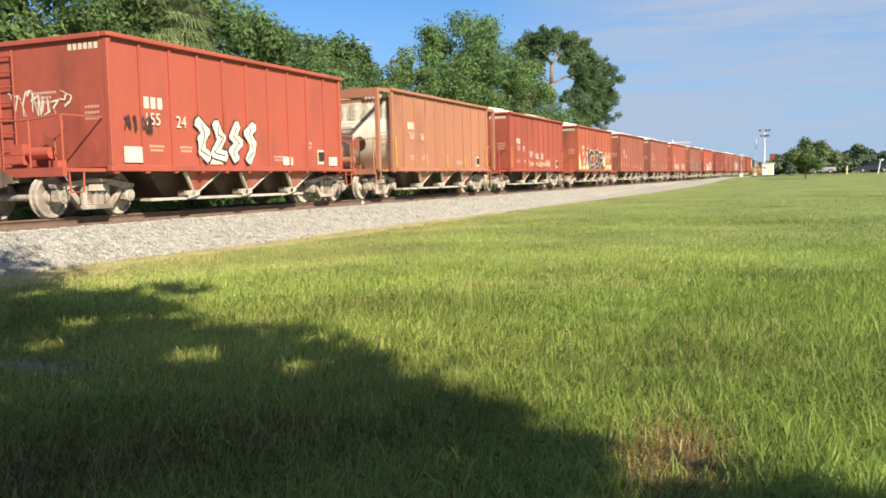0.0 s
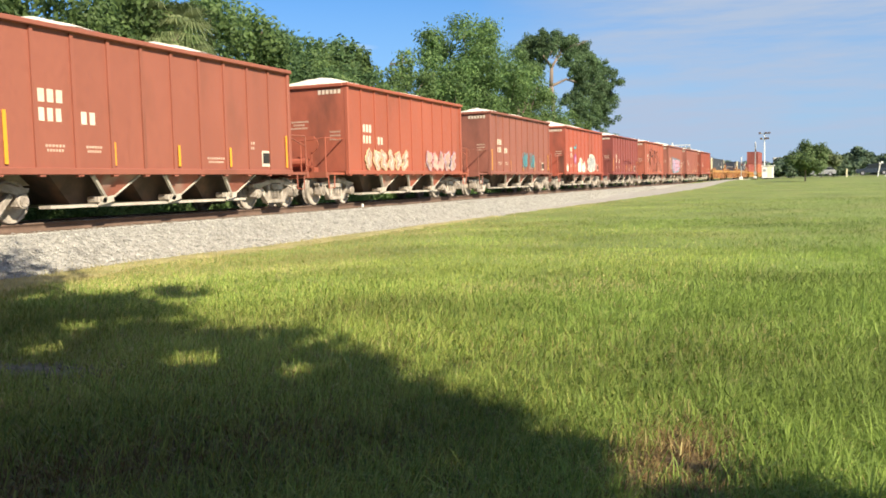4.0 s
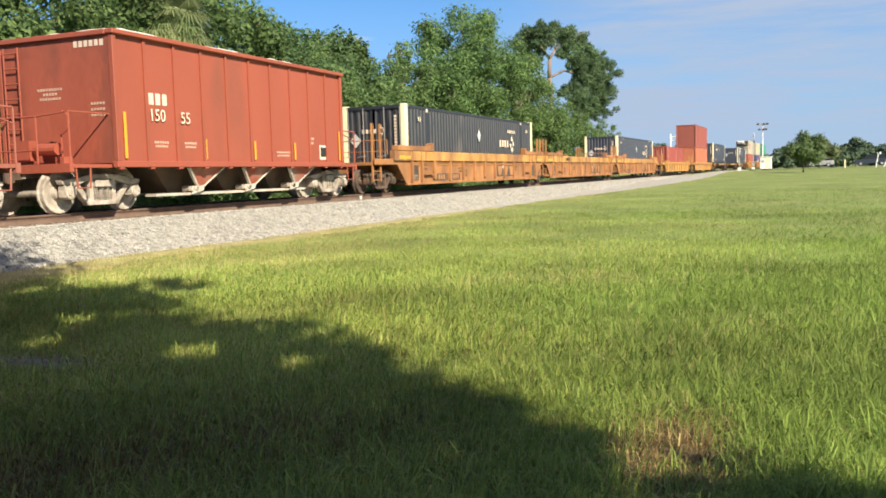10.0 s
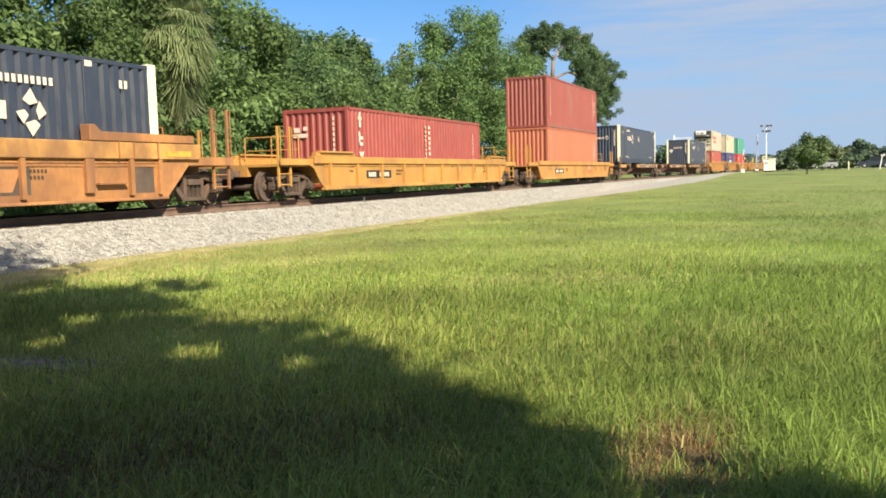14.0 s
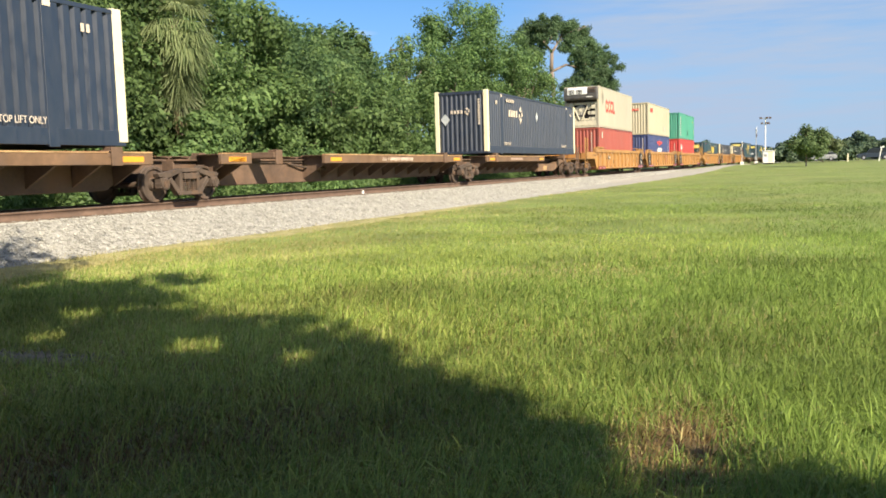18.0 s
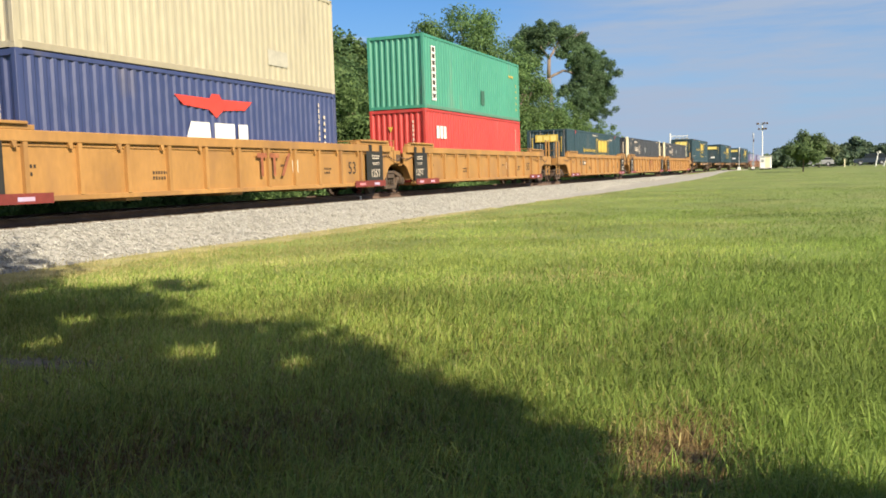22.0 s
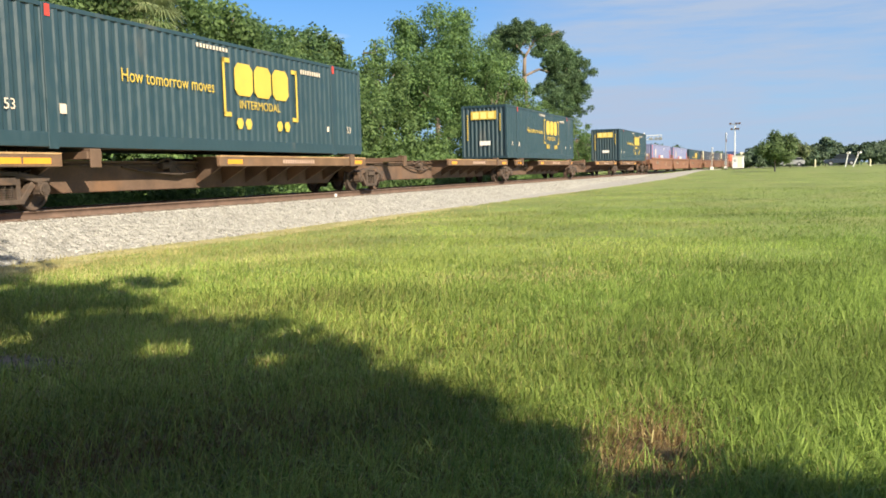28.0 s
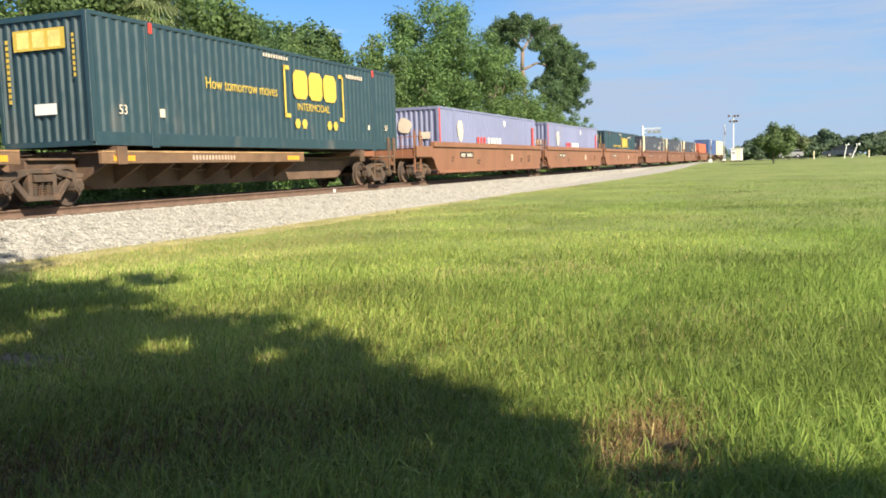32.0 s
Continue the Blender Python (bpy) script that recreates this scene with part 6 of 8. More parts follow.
# ---- containers ----
def wave(length, period, deep, outer=0.30):
    """Points (along, depth) of a pressed sheet; outer: share of a wave that lies flush."""
    pts, x, n = [], -length / 2, max(4, int(round(length / period)))
    p = length / n
    for k in range(n):
        slope = min(0.2, (0.85 - outer) / 2)
        pts += [(x, 0.0), (x + p * outer, 0.0), (x + p * (outer + slope), deep), (x + p * (1 - slope), deep)]
        x += p
    return pts + [(length / 2, 0.0)]


def sheet(bm, pts, z0, z1, place):
    lo = [bm.verts.new(place(u, d, z0)) for u, d in pts]
    hi = [bm.verts.new(place(u, d, z1)) for u, d in pts]
    for k in range(len(pts) - 1):
        bm.faces.new((lo[k], lo[k + 1], hi[k + 1], hi[k]))


def container(u, z, length, width, high, color, words, posts=None, doors=False, period=0.28, deep=0.036, frame_color=None, reefer=False, outer=0.30, lip=0.14, group="containers on the train"):
    e = root("container", words, "container", group)
    TRAIN.append((e, u + REAR + length / 2, z))
    L, W = length / 2, width / 2
    for s in (-1, 1):
        key = ("side", length, width, high, period, deep, outer, s)
        shared(key, "side_panel", lambda q: sheet(q, wave(length - 0.16, period, deep, outer), 0.15, high - 0.09, lambda a, d, zz: (a, s * (W - 0.012 - d), zz)), BOX_PAINT, e, color=color)
        for zz, tall in ((0.02, lip), (high - 0.10, 0.095)):
            worn = tuple(0.68 * v + 0.32 * d for v, d in zip(color, (0.20, 0.16, 0.11))) if zz < 1 and lip < 0.2 else color
            shared(("rail", length, width, tall, s), "side_rail", lambda q: box(q, -L + 0.06, L - 0.06, s * (W - 0.04) - 0.04, s * (W - 0.04) + 0.04, 0.0, tall), BOX_PAINT, e, (0, 0, zz), color=worn, bevel=0.008)
        key = ("end", width, high, s, length, doors and s < 0)
        if not (reefer and s < 0):
            if doors and s < 0:
                for t in (-1, 1):
                    door = shared(("door", width, high, length, t), "door", lambda q: sheet(q, wave(W - 0.11, 0.38, 0.03), 0.13, high - 0.12, lambda a, d, zz: (-L + 0.05 + d, t * W / 2 + a, zz)), BOX_PAINT, e, color=color)
                    for y in (0.25, 0.62):
                        shared(("bar", high), "lock_rod", lambda q: (rod(q, (0, 0, 0.08), (0, 0, high - 0.06), 0.018, 6), box(q, -0.02, 0.01, -0.05, 0.05, 1.0, 1.06), rod(q, (-0.02, 0, 1.03), (-0.02, 0.3, 1.0), 0.014, 5)), SILVER, door, (-L + 0.015, t * W * y * 1.35, 0))
            else:
                shared(key, "end_panel", lambda q: sheet(q, wave(width - 0.22, 0.24, 0.04), 0.13, high - 0.12, lambda a, d, zz: (s * (L - 0.035 - d), a, zz)), BOX_PAINT, e, color=color)
        for t in (-1, 1):
            thick, half = (0.26, 0.09) if frame_color else (0.10, 0.06)
            shared(("post", length, width, high, thick, bool(frame_color)), "corner_post", lambda q: box(q, -thick / 2, thick / 2, -half, half, 0.10, high + (0.03 if frame_color else -0.02)), CREAM if frame_color else BOX_PAINT, e, (s * (L - thick / 2 + 0.004), t * (W - half + 0.006), 0), color=color, bevel=0.008,
                   label="cream painted corner post" if frame_color else "")
            for q0, zz in (("low", 0.0), ("top", high - 0.118)):
                shared("casting", "corner_casting", lambda q: box(q, -0.089, 0.089, -0.081, 0.081, 0.0, 0.118), GRIMY if not frame_color else BOX_PAINT, e, ((s * (posts if posts else L - 0.089)), t * (W - 0.081 + 0.006), zz), bevel=0.006, color=color)
        for zz in (0.02, high - 0.13):
            shared(("beam", width), "end_beam", lambda q: box(q, -0.05, 0.05, -W + 0.05, W - 0.05, 0.0, 0.12), BOX_PAINT, e, (s * (L - 0.06), 0, zz), color=color)
        if posts:
            for x in (-posts, posts):
                shared(("lift", high), "lift_post", lambda q: box(q, -0.13, 0.13, -0.02, 0.02, -0.02, high - 0.01), BOX_PAINT, e, (x, s * (W - 0.012), 0), color=color, bevel=0.006)
    shared(("roof", length, width, high), "roof", lambda q: box(q, -L + 0.03, L - 0.03, -W + 0.04, W - 0.04, high - 0.06, high - 0.012), BOX_PAINT, e, color=color)
    shared(("base", length, width), "floor", lambda q: box(q, -L + 0.08, L - 0.08, -W + 0.07, W - 0.07, 0.03, 0.15), GRIMY, e)
    return e


def diamond(x, z, w, h):
    return [(x - w, z), (x, z - h), (x + w, z), (x, z + h)]


def ring_logo(x, z, w, h):
    """A diamond with a hole, as four arms."""
    return [[(x - w, z), (x - w * 0.55, z - h * 0.5), (x - w * 0.2, z - h * 0.12), (x - w * 0.45, z + h * 0.1)], [(x, z - h), (x + w * 0.55, z - h * 0.5), (x + w * 0.2, z - h * 0.3), (x - w * 0.45, z - h * 0.45)],
            [(x + w, z), (x + w * 0.55, z + h * 0.5), (x + w * 0.3, z + h * 0.1), (x + w * 0.45, z - h * 0.3)], [(x, z + h), (x - w * 0.55, z + h * 0.5), (x - w * 0.1, z + h * 0.3), (x + w * 0.45, z + h * 0.42)]]


def owner_bars(x, z, w, h, n):
    """The owner's name as heavy plain blocks."""
    d = w / n
    out = []
    for k in range(n):
        a = x + k * d
        out += [rect(a, z, d * 0.78, h)]
    return out


NAVY, SLATE, CHARCOAL = (0.013, 0.024, 0.052), (0.021, 0.030, 0.056), (0.014, 0.017, 0.027)
GREENBLUE = (0.013, 0.043, 0.060)
H53, H40 = 2.896, 2.59


def dark_box(u, z, tone, logo_far, words, doors=False):
    c = container(u, z, 16.15, 2.59, H53, tone, words, posts=6.05, doors=doors, period=0.30, deep=0.075, frame_color=True, outer=0.50, lip=0.33)
    y = -1.295 - 0.012
    lx, lz = (2.65, 1.50) if logo_far else (-4.95, 1.78)
    marks(c, "owner_mark", number_bars(lx, lz + 0.03, 1.45, 0.33, 4, 0.34) + ring_logo(lx + 1.9, lz + 0.18, 0.36, 0.46), y, MARK_WHITE, "white owner's mark with a diamond ring")
    marks(c, "diamond_sign", [diamond(-0.2, 1.98, 0.22, 0.30)], y, MARK_WHITE if tone == NAVY else SPRAY_SILVER)
    marks(c, "numbering", number_bars(lx - 0.4 if not logo_far else lx + 1.2, lz + 0.72, 1.3, 0.15, 9) + number_bars(-6.9, 2.32, 0.3, 0.17, 2) + number_bars(6.9, 2.32, 0.3, 0.17, 2) + [rect(-6.15, 2.70, 0.2, 0.12), rect(5.95, 2.70, 0.2, 0.12)], y - 0.002, MARK_WHITE)
    if not logo_far:
        wording("TOP LIFT ONLY", 0.20, MARK_WHITE, c, -5.85, y - 0.02, 0.42, width=0.8)
        wording("TOP LIFT ONLY", 0.20, MARK_WHITE, c, 4.75, y - 0.02, 0.42, width=0.8)
    xe = -8.075 - 0.004 if not doors else -8.06
    marks(c, "end_mark", number_bars(-0.1, 1.88, 0.66, 0.15, 4, 0.34) + [[(-p, q) for p, q in t] for t in ring_logo(0.32, 1.97, 0.15, 0.2)], 0, MARK_WHITE, end=xe)
    marks(c, "end_diamond", [diamond(0.78, 1.62, 0.24, 0.27)], 0, MARK_WHITE if tone == NAVY else SPRAY_SILVER, end=xe)
    marks(c, "end_numbering", [rect(-0.95, 1.35 + k * 0.12, 0.10, 0.09) for k in range(10)], 0, MARK_WHITE, end=xe)
    return c


def green_box(u, z, words, doors=False):
    c = container(u, z, 16.15, 2.59, H53, GREENBLUE, words, posts=6.05, doors=doors, period=0.31, deep=0.032, lip=0.30)
    y = -1.295 - 0.006
    wording("How tomorrow moves", 0.43, YELLOW, c, -4.0, y, 1.52, width=0.86, label="yellow slogan lettering")
    x = -0.12
    marks(c, "bracket", [rect(x, 0.98, 0.10, 1.5), rect(x, 2.36, 0.34, 0.12), rect(x, 0.94, 0.34, 0.12), rect(x + 3.75, 0.98, 0.10, 1.5), rect(x + 3.51, 2.36, 0.34, 0.12), rect(x + 3.51, 0.94, 0.34, 0.12)], y, YELLOW, "yellow square brackets")
    blocks = [[(a, 1.68), (a + 0.16, 1.53), (a + 0.72, 1.53), (a + 0.88, 1.68), (a + 0.88, 2.24), (a + 0.72, 2.40), (a + 0.16, 2.40), (a, 2.24)] for a in (0.42, 1.37, 2.32)]
    marks(c, "owner_mark", blocks, y, YELLOW, "heavy yellow owner's mark")
    wording("INTERMODAL", 0.33, YELLOW, c, 0.60, y, 1.18, width=1.02)
    rng = np.random.default_rng(1)
    marks(c, "wheel_dot", [blob(0.60 + k, 0.78, 0.15, 0.15, np.random.default_rng(4), 12) for k in (0.0, 0.42, 2.05, 2.47)], y, YELLOW)
    marks(c, "numbering", number_bars(3.95, 2.42, 1.3, 0.13, 9) + number_bars(-1.2, 2.62, 1.4, 0.1, 10) + number_bars(5.55, 0.72, 0.22, 0.16, 1) + number_bars(-5.85, 0.7, 0.3, 0.2, 1), y, MARK_WHITE)
    wording("53", 0.30, MARK_WHITE, c, -7.25, y, 0.72)
    wording("53", 0.30, MARK_WHITE, c, 6.95, y, 0.72)
    xe = -8.085
    marks(c, "end_panel_sign", [rect(-0.70, 2.12, 1.45, 0.45)], 0, YELLOW, "yellow end sign with pale blocks", end=xe)
    marks(c, "end_sign_block", [rect(-0.58 + 0.44 * k, 2.17, 0.34, 0.35) for k in range(3)], 0, surf("pale_yellow", (0.78, 0.66, 0.22), 0.6), end=xe - 0.004)
    marks(c, "white_plate", [rect(-0.35, 0.72, 0.62, 0.24)], 0, WHITE, end=xe)
    marks(c, "end_numbering", [rect(0.90, 1.0 + k * 0.13, 0.09, 0.09) for k in range(11)] + [rect(-0.95, 1.5 + k * 0.12, 0.07, 0.08) for k in range(8)], 0, YELLOW, end=xe)
    for x in (-6.05, 6.05):
        marks(c, "lift_tab", [rect(x - 0.07, 2.62, 0.14, 0.24)], y - 0.015, RED)
    return c


dark_box(194.1, 0.325, CHARCOAL, True, "dark grey container with cream end posts, in a rusty well", True)
dark_box(232.95, 0.325, SLATE, True, "dark slate container with cream end posts, in a rusty well")
c = container(258.2, 0.325, 12.19, 2.44, H40, (0.27, 0.050, 0.038), "dull red corrugated forty foot container, in a yellow well")
y = -1.22 - 0.004
marks(c, "owner_mark", [rect(-5.35, 1.95, 0.12, 0.5), rect(-5.42, 2.2, 0.26, 0.1), rect(-5.4, 1.35, 0.3, 0.1), rect(-5.4, 1.55, 0.3, 0.1), rect(-5.4, 1.35, 0.1, 0.45), [(-5.4, 0.75), (-5.28, 0.75), (-5.05, 1.15), (-5.17, 1.15)], [(-5.17, 0.75), (-5.05, 0.75), (-5.28, 1.15), (-5.4, 1.15)]], y, MARK_WHITE, "white owner's mark running down")
marks(c, "numbering", [rect(0.05, 0.4 + 0.17 * k, 0.07, 0.12) for k in range(11)] + [rect(0.35, 1.1 + 0.2 * k, 0.16, 0.12) for k in range(6)] + [rect(5.2, 0.4 + 0.17 * k, 0.06, 0.12) for k in range(10)], y, MARK_WHITE)
marks(c, "end_mark", [rect(0.3, 1.65, 0.55, 0.13), rect(0.3, 1.88, 0.16, 0.13), rect(0.6, 1.82, 0.22, 0.16)], 0, MARK_WHITE, end=-6.10)
marks(c, "end_numbering", [rect(-0.72, 0.3 + 0.17 * k, 0.07, 0.12) for k in range(12)], 0, MARK_WHITE, end=-6.10)
for z, tone, words in ((0.325, (0.41, 0.120, 0.058), "orange corrugated forty foot container, in an orange well"), (3.225, (0.25, 0.055, 0.037), "red corrugated forty foot container, stacked on an orange one")):
    c = container(281.5, z, 12.19, 2.44, 2.896, tone, words)
    marks(c, "numbering", [rect(-5.5, 0.7 + 0.17 * k, 0.07, 0.12) for k in range(11)] + [rect(4.9, 0.7 + 0.17 * k, 0.06, 0.12) for k in range(11)] + [rect(5.25, 1.2 + 0.2 * k, 0.14, 0.12) for k in range(5)], y, MARK_WHITE)
dark_box(301.0, 1.265, NAVY, False, "navy fifty-three foot container with cream end posts, on a spine wagon")
dark_box(340.39, 1.265, SLATE, False, "dark slate container with cream end posts, on a spine wagon")

c = container(363.7, 0.325, 12.19, 2.44, 2.896, (0.31, 0.068, 0.048), "dull red corrugated container under a white refrigerated one")
marks(c, "sign", [rect(-5.3, 2.15, 0.32, 0.45)], y, MARK_WHITE)
marks(c, "end_sign", [rect(0.55, 2.15, 0.32, 0.38)], 0, AMBER, end=-6.10)
marks(c, "numbering", [rect(5.3, 0.9 + 0.17 * k, 0.07, 0.12) for k in range(9)], y, MARK_WHITE)
marks(c, "end_numbering", [rect(-0.72, 0.9 + 0.17 * k, 0.07, 0.12) for k in range(10)], 0, MARK_WHITE, end=-6.10)
c = container(363.7, 3.225, 12.19, 2.44, 2.896, (0.45, 0.41, 0.315), "off-white refrigerated container with fan unit, on a red one", reefer=True, deep=0.008, period=0.5)
# The recess's shade is put into the colour: a black back sheet.
bm = bmesh.new()
box(bm, -5.86, -5.80, -1.12, 1.12, 0.15, 2.75)
unit = part("cooling_unit", bm, BLACK, c, "black back sheet of the cooling unit, recess shade painted in")
UNIT_PAINT = surf("unit_paint", (0.60, 0.56, 0.44), 0.6, var=0.12, scale=3, grime=(0.20, 0.17, 0.13), grime_at=(0.56, 0.80), grime_scale=2.2)
for y0, y1, z0, z1, x1 in ((-1.10, 1.10, 0.16, 0.50, -6.05), (-1.10, -0.96, 0.50, 1.80, -6.05), (0.98, 1.10, 0.50, 1.80, -6.05), (-0.94, -0.50, 0.52, 0.74, -6.02), (-0.46, -0.08, 0.52, 0.66, -6.00), (0.30, 0.60, 0.52, 0.86, -6.03), (0.74, 0.96, 0.52, 0.80, -5.98),
                         (0.66, 0.96, 0.92, 1.06, -6.02), (0.60, 0.96, 1.30, 1.78, -6.04), (-0.94, -0.42, 0.92, 1.16, -6.02), (-0.94, -0.66, 1.34, 1.60, -6.04), (-0.60, -0.40, 1.24, 1.78, -6.01), (-0.38, 0.56, 1.62, 1.78, -6.04), (-0.14, 0.28, 0.58, 0.80, -5.95), (-0.95, -0.62, 1.66, 1.78, -6.02)):
    bm = bmesh.new()
    box(bm, x1, -5.84, y0, y1, z0, z1)
    part("unit_panel", bm, UNIT_PAINT, unit, bevel=0.012)
for y0, y1 in ((0.66, 0.14), (-0.46, 0.04)):
    bm = bmesh.new()
    rod(bm, (-6.07, y0, 1.62), (-6.07, y1, 0.52), 0.05, 6)
    part("brace", bm, UNIT_PAINT, unit)
bm = bmesh.new()
bent(bm, [(-6.04, -0.90, 0.86), (-6.05, -0.30, 0.80), (-6.03, 0.20, 0.90), (-6.04, 0.70, 0.60), (-6.02, 0.92, 1.20)], 0.02, 5)
bent(bm, [(-6.02, -0.64, 0.50), (-6.04, -0.64, 1.24), (-6.02, -0.50, 1.40)], 0.022, 5)
part("hose", bm, BLACK, unit)
bm = bmesh.new()
rod(bm, (-6.02, 0.1, 1.24), (-5.90, 0.1, 1.24), 0.37, 24)
fan = part("fan", bm, surf("fan_housing", (0.30, 0.29, 0.26), 0.6, var=0.25, scale=5), unit)
for q in range(10):
    bm = bmesh.new()
    ca, sa = math.cos(q * 0.6283), math.sin(q * 0.6283)
    rod(bm, (-6.03, 0.1 + 0.10 * ca, 1.24 + 0.10 * sa), (-6.03, 0.1 + 0.35 * ca, 1.24 + 0.35 * sa), 0.016, 4)
    part("fan_bar", bm, UNIT_PAINT, fan)
bm = bmesh.new()
rod(bm, (-6.07, 0.1, 1.24), (-6.02, 0.1, 1.24), 0.10, 12)
part("fan_hub", bm, UNIT_PAINT, fan)
bm = bmesh.new()
prism(bm, [(-6.10, 1.98), (-6.42, 1.92), (-6.50, 2.05), (-6.48, 2.62), (-6.38, 2.80), (-6.10, 2.84)], -1.2, 1.2)
genset = part("generator", bm, surf("generator_housing", (0.075, 0.072, 0.070), 0.45, var=0.3, scale=2.5, grime=(0.20, 0.18, 0.15), grime_at=(0.55, 0.8), grime_scale=3), c, "sooty dark clip-on generator housing", bevel=0.05)
bm = bmesh.new()
box(bm, -6.12, -6.03, -1.1, 1.1, 1.78, 1.96)
part("soot_band", bm, BLACK, genset)
bm = bmesh.new()
prism(bm, [(-6.50, 2.30), (-6.535, 2.32), (-6.53, 2.66), (-6.44, 2.82), (-6.40, 2.80), (-6.47, 2.64)], -0.50, 0.90)
grille = part("vent_panel", bm, WHITE, genset, "white vent panel", bevel=0.008)
# A raised dark plate imitates the shade of a recess here.
bm = bmesh.new()
prism(bm, [(-6.49, 2.42), (-6.53, 2.44), (-6.52, 2.66), (-6.44, 2.80), (-6.40, 2.78), (-6.46, 2.64)], -1.06, -0.58)
hatch = part("hatch", bm, GRIMY, genset, "dark plate standing in for a shaded recess", bevel=0.01)
for q in (-0.98, -0.78):
    shared("recess_gauge", "gauge", lambda v: box(v, -0.008, 0.008, -0.06, 0.06, -0.06, 0.06), BLACK, hatch, (-6.528, q, 2.56))
bm = bmesh.new()
box(bm, -6.515, -6.49, -0.85, -0.45, 2.10, 2.16)
part("warning_strip", bm, WHITE, genset)
for r in range(4):
    for q in (-0.04, 0.06, 0.16, 0.26, 0.52, 0.62, 0.72, 0.82):
        shared("slot", "vent_slot", lambda v: box(v, -0.006, 0.006, -0.032, 0.032, -0.032, 0.032), BLACK, grille, (-6.536, q - 0.05, 2.38 + 0.082 * r))
marks(c, "owner_mark", [blob(-3.45 + 0.82 * k, 1.60, 0.40, 0.47, np.random.default_rng(k), 14) for k in range(3)] + [rect(-1.40, 1.14, 0.24, 0.9), rect(-1.40, 1.14, 0.62, 0.24)], y, RED, "red rounded owner's mark")
marks(c, "owner_mark_hole", [blob(-3.45 + 0.82 * k, 1.60, 0.17, 0.25, np.random.default_rng(k + 5), 12) for k in range(3)], y - 0.004, CREAM)
for k, tone in enumerate(((0.39, 0.355, 0.275), (0.34, 0.31, 0.245), (0.29, 0.265, 0.215), (0.24, 0.22, 0.185))):
    marks(c, "soot_stain", [blob(-4.80 + 0.02 * k, 2.16 - 0.02 * k, 0.30 - 0.055 * k, 0.56 - 0.11 * k, np.random.default_rng(12 + k), 18)], y - 0.0015 * k, surf("soot_stain", tone, 0.9, var=0.1, scale=4), "grey soot stain")
c = container(383.5, 0.325, 12.19, 2.44, 2.896, (0.034, 0.050, 0.155), "blue corrugated container under a cream one")
marks(c, "eagle_shape", [[(-1.64, 2.36), (-1.30, 2.12), (-0.34, 2.06), (-0.22, 1.98), (-0.05, 1.86), (0.12, 1.98), (0.24, 2.06), (1.20, 2.12), (1.54, 2.36), (0.20, 2.34), (0.10, 2.46), (-0.20, 2.46), (-0.30, 2.34)][::-1]], y, RED, "red spread-wing shape")
marks(c, "owner_mark", [[(-1.40, 1.0), (-0.28, 1.0), (-0.34, 1.74), (-1.06, 1.74)], [(-0.14, 1.0), (0.32, 1.0), (0.70, 1.30), (0.70, 1.74), (-0.14, 1.74)], rect(0.86, 1.0, 0.42, 0.74)], y, WHITE)
marks(c, "numbering", [rect(5.0, 0.9 + 0.17 * k, 0.06, 0.12) for k in range(10)] + [rect(5.3, 0.9 + 0.2 * k, 0.1, 0.1) for k in range(7)], y, MARK_WHITE)
marks(c, "end_numbering", [rect(-0.75, 0.9 + 0.17 * k, 0.07, 0.12) for k in range(10)], 0, MARK_WHITE, end=-6.10)
c = container(383.5, 3.225, 12.19, 2.44, 2.896, (0.44, 0.395, 0.285), "cream corrugated container stacked on a blue one", deep=0.02)
marks(c, "owner_mark", [rect(-4.9, 2.05, 0.2, 0.4), rect(-4.6, 2.05, 0.28, 0.4), rect(-4.2, 2.05, 0.28, 0.4), rect(-3.85, 2.05, 0.14, 0.4)], y, RED)
marks(c, "end_mark", number_bars(-0.35, 2.15, 0.85, 0.22, 4), 0, RED, end=-6.10)
marks(c, "grey_label", [rect(2.4, 0.55, 1.0, 0.42)], y, surf("grey_label", (0.42, 0.40, 0.34), 0.6))
c = container(402.8, 0.325, 12.19, 2.44, 2.896, (0.49, 0.040, 0.034), "bright red corrugated container under a green one")
marks(c, "owner_mark", owner_bars(-5.0, 1.75, 1.1, 0.5, 3), y, WHITE)
marks(c, "end_mark", [[(0.30, 2.0), (0.42, 2.22), (0.18, 2.22)][::-1]], 0, YELLOW, end=-6.10)
marks(c, "numbering", [rect(5.3, 0.8 + 0.17 * k, 0.06, 0.12) for k in range(10)], y, MARK_WHITE)
marks(c, "end_numbering", [rect(-0.72, 0.8 + 0.17 * k, 0.07, 0.12) for k in range(10)], 0, MARK_WHITE, end=-6.10)
c = container(402.8, 3.225, 12.19, 2.44, 2.896, (0.050, 0.265, 0.185), "sea-green corrugated container stacked on a red one")
marks(c, "name_strip", [rect(-5.35, 0.35, 0.42, 2.15)], y, WHITE)
marks(c, "name_block", [rect(-5.27, 0.45 + 0.26 * k, 0.26, 0.17) for k in range(8)], y - 0.004, MARK_DARK)
marks(c, "dark_patch", [rect(0.35, 0.5, 0.45, 0.65)], y, surf("dark_green_patch", (0.05, 0.14, 0.10), 0.6))
marks(c, "numbering", number_bars(4.4, 2.1, 0.8, 0.12, 5) + [rect(5.5, 0.5 + 0.3 * k, 0.1, 0.12) for k in range(5)], y, YELLOW)

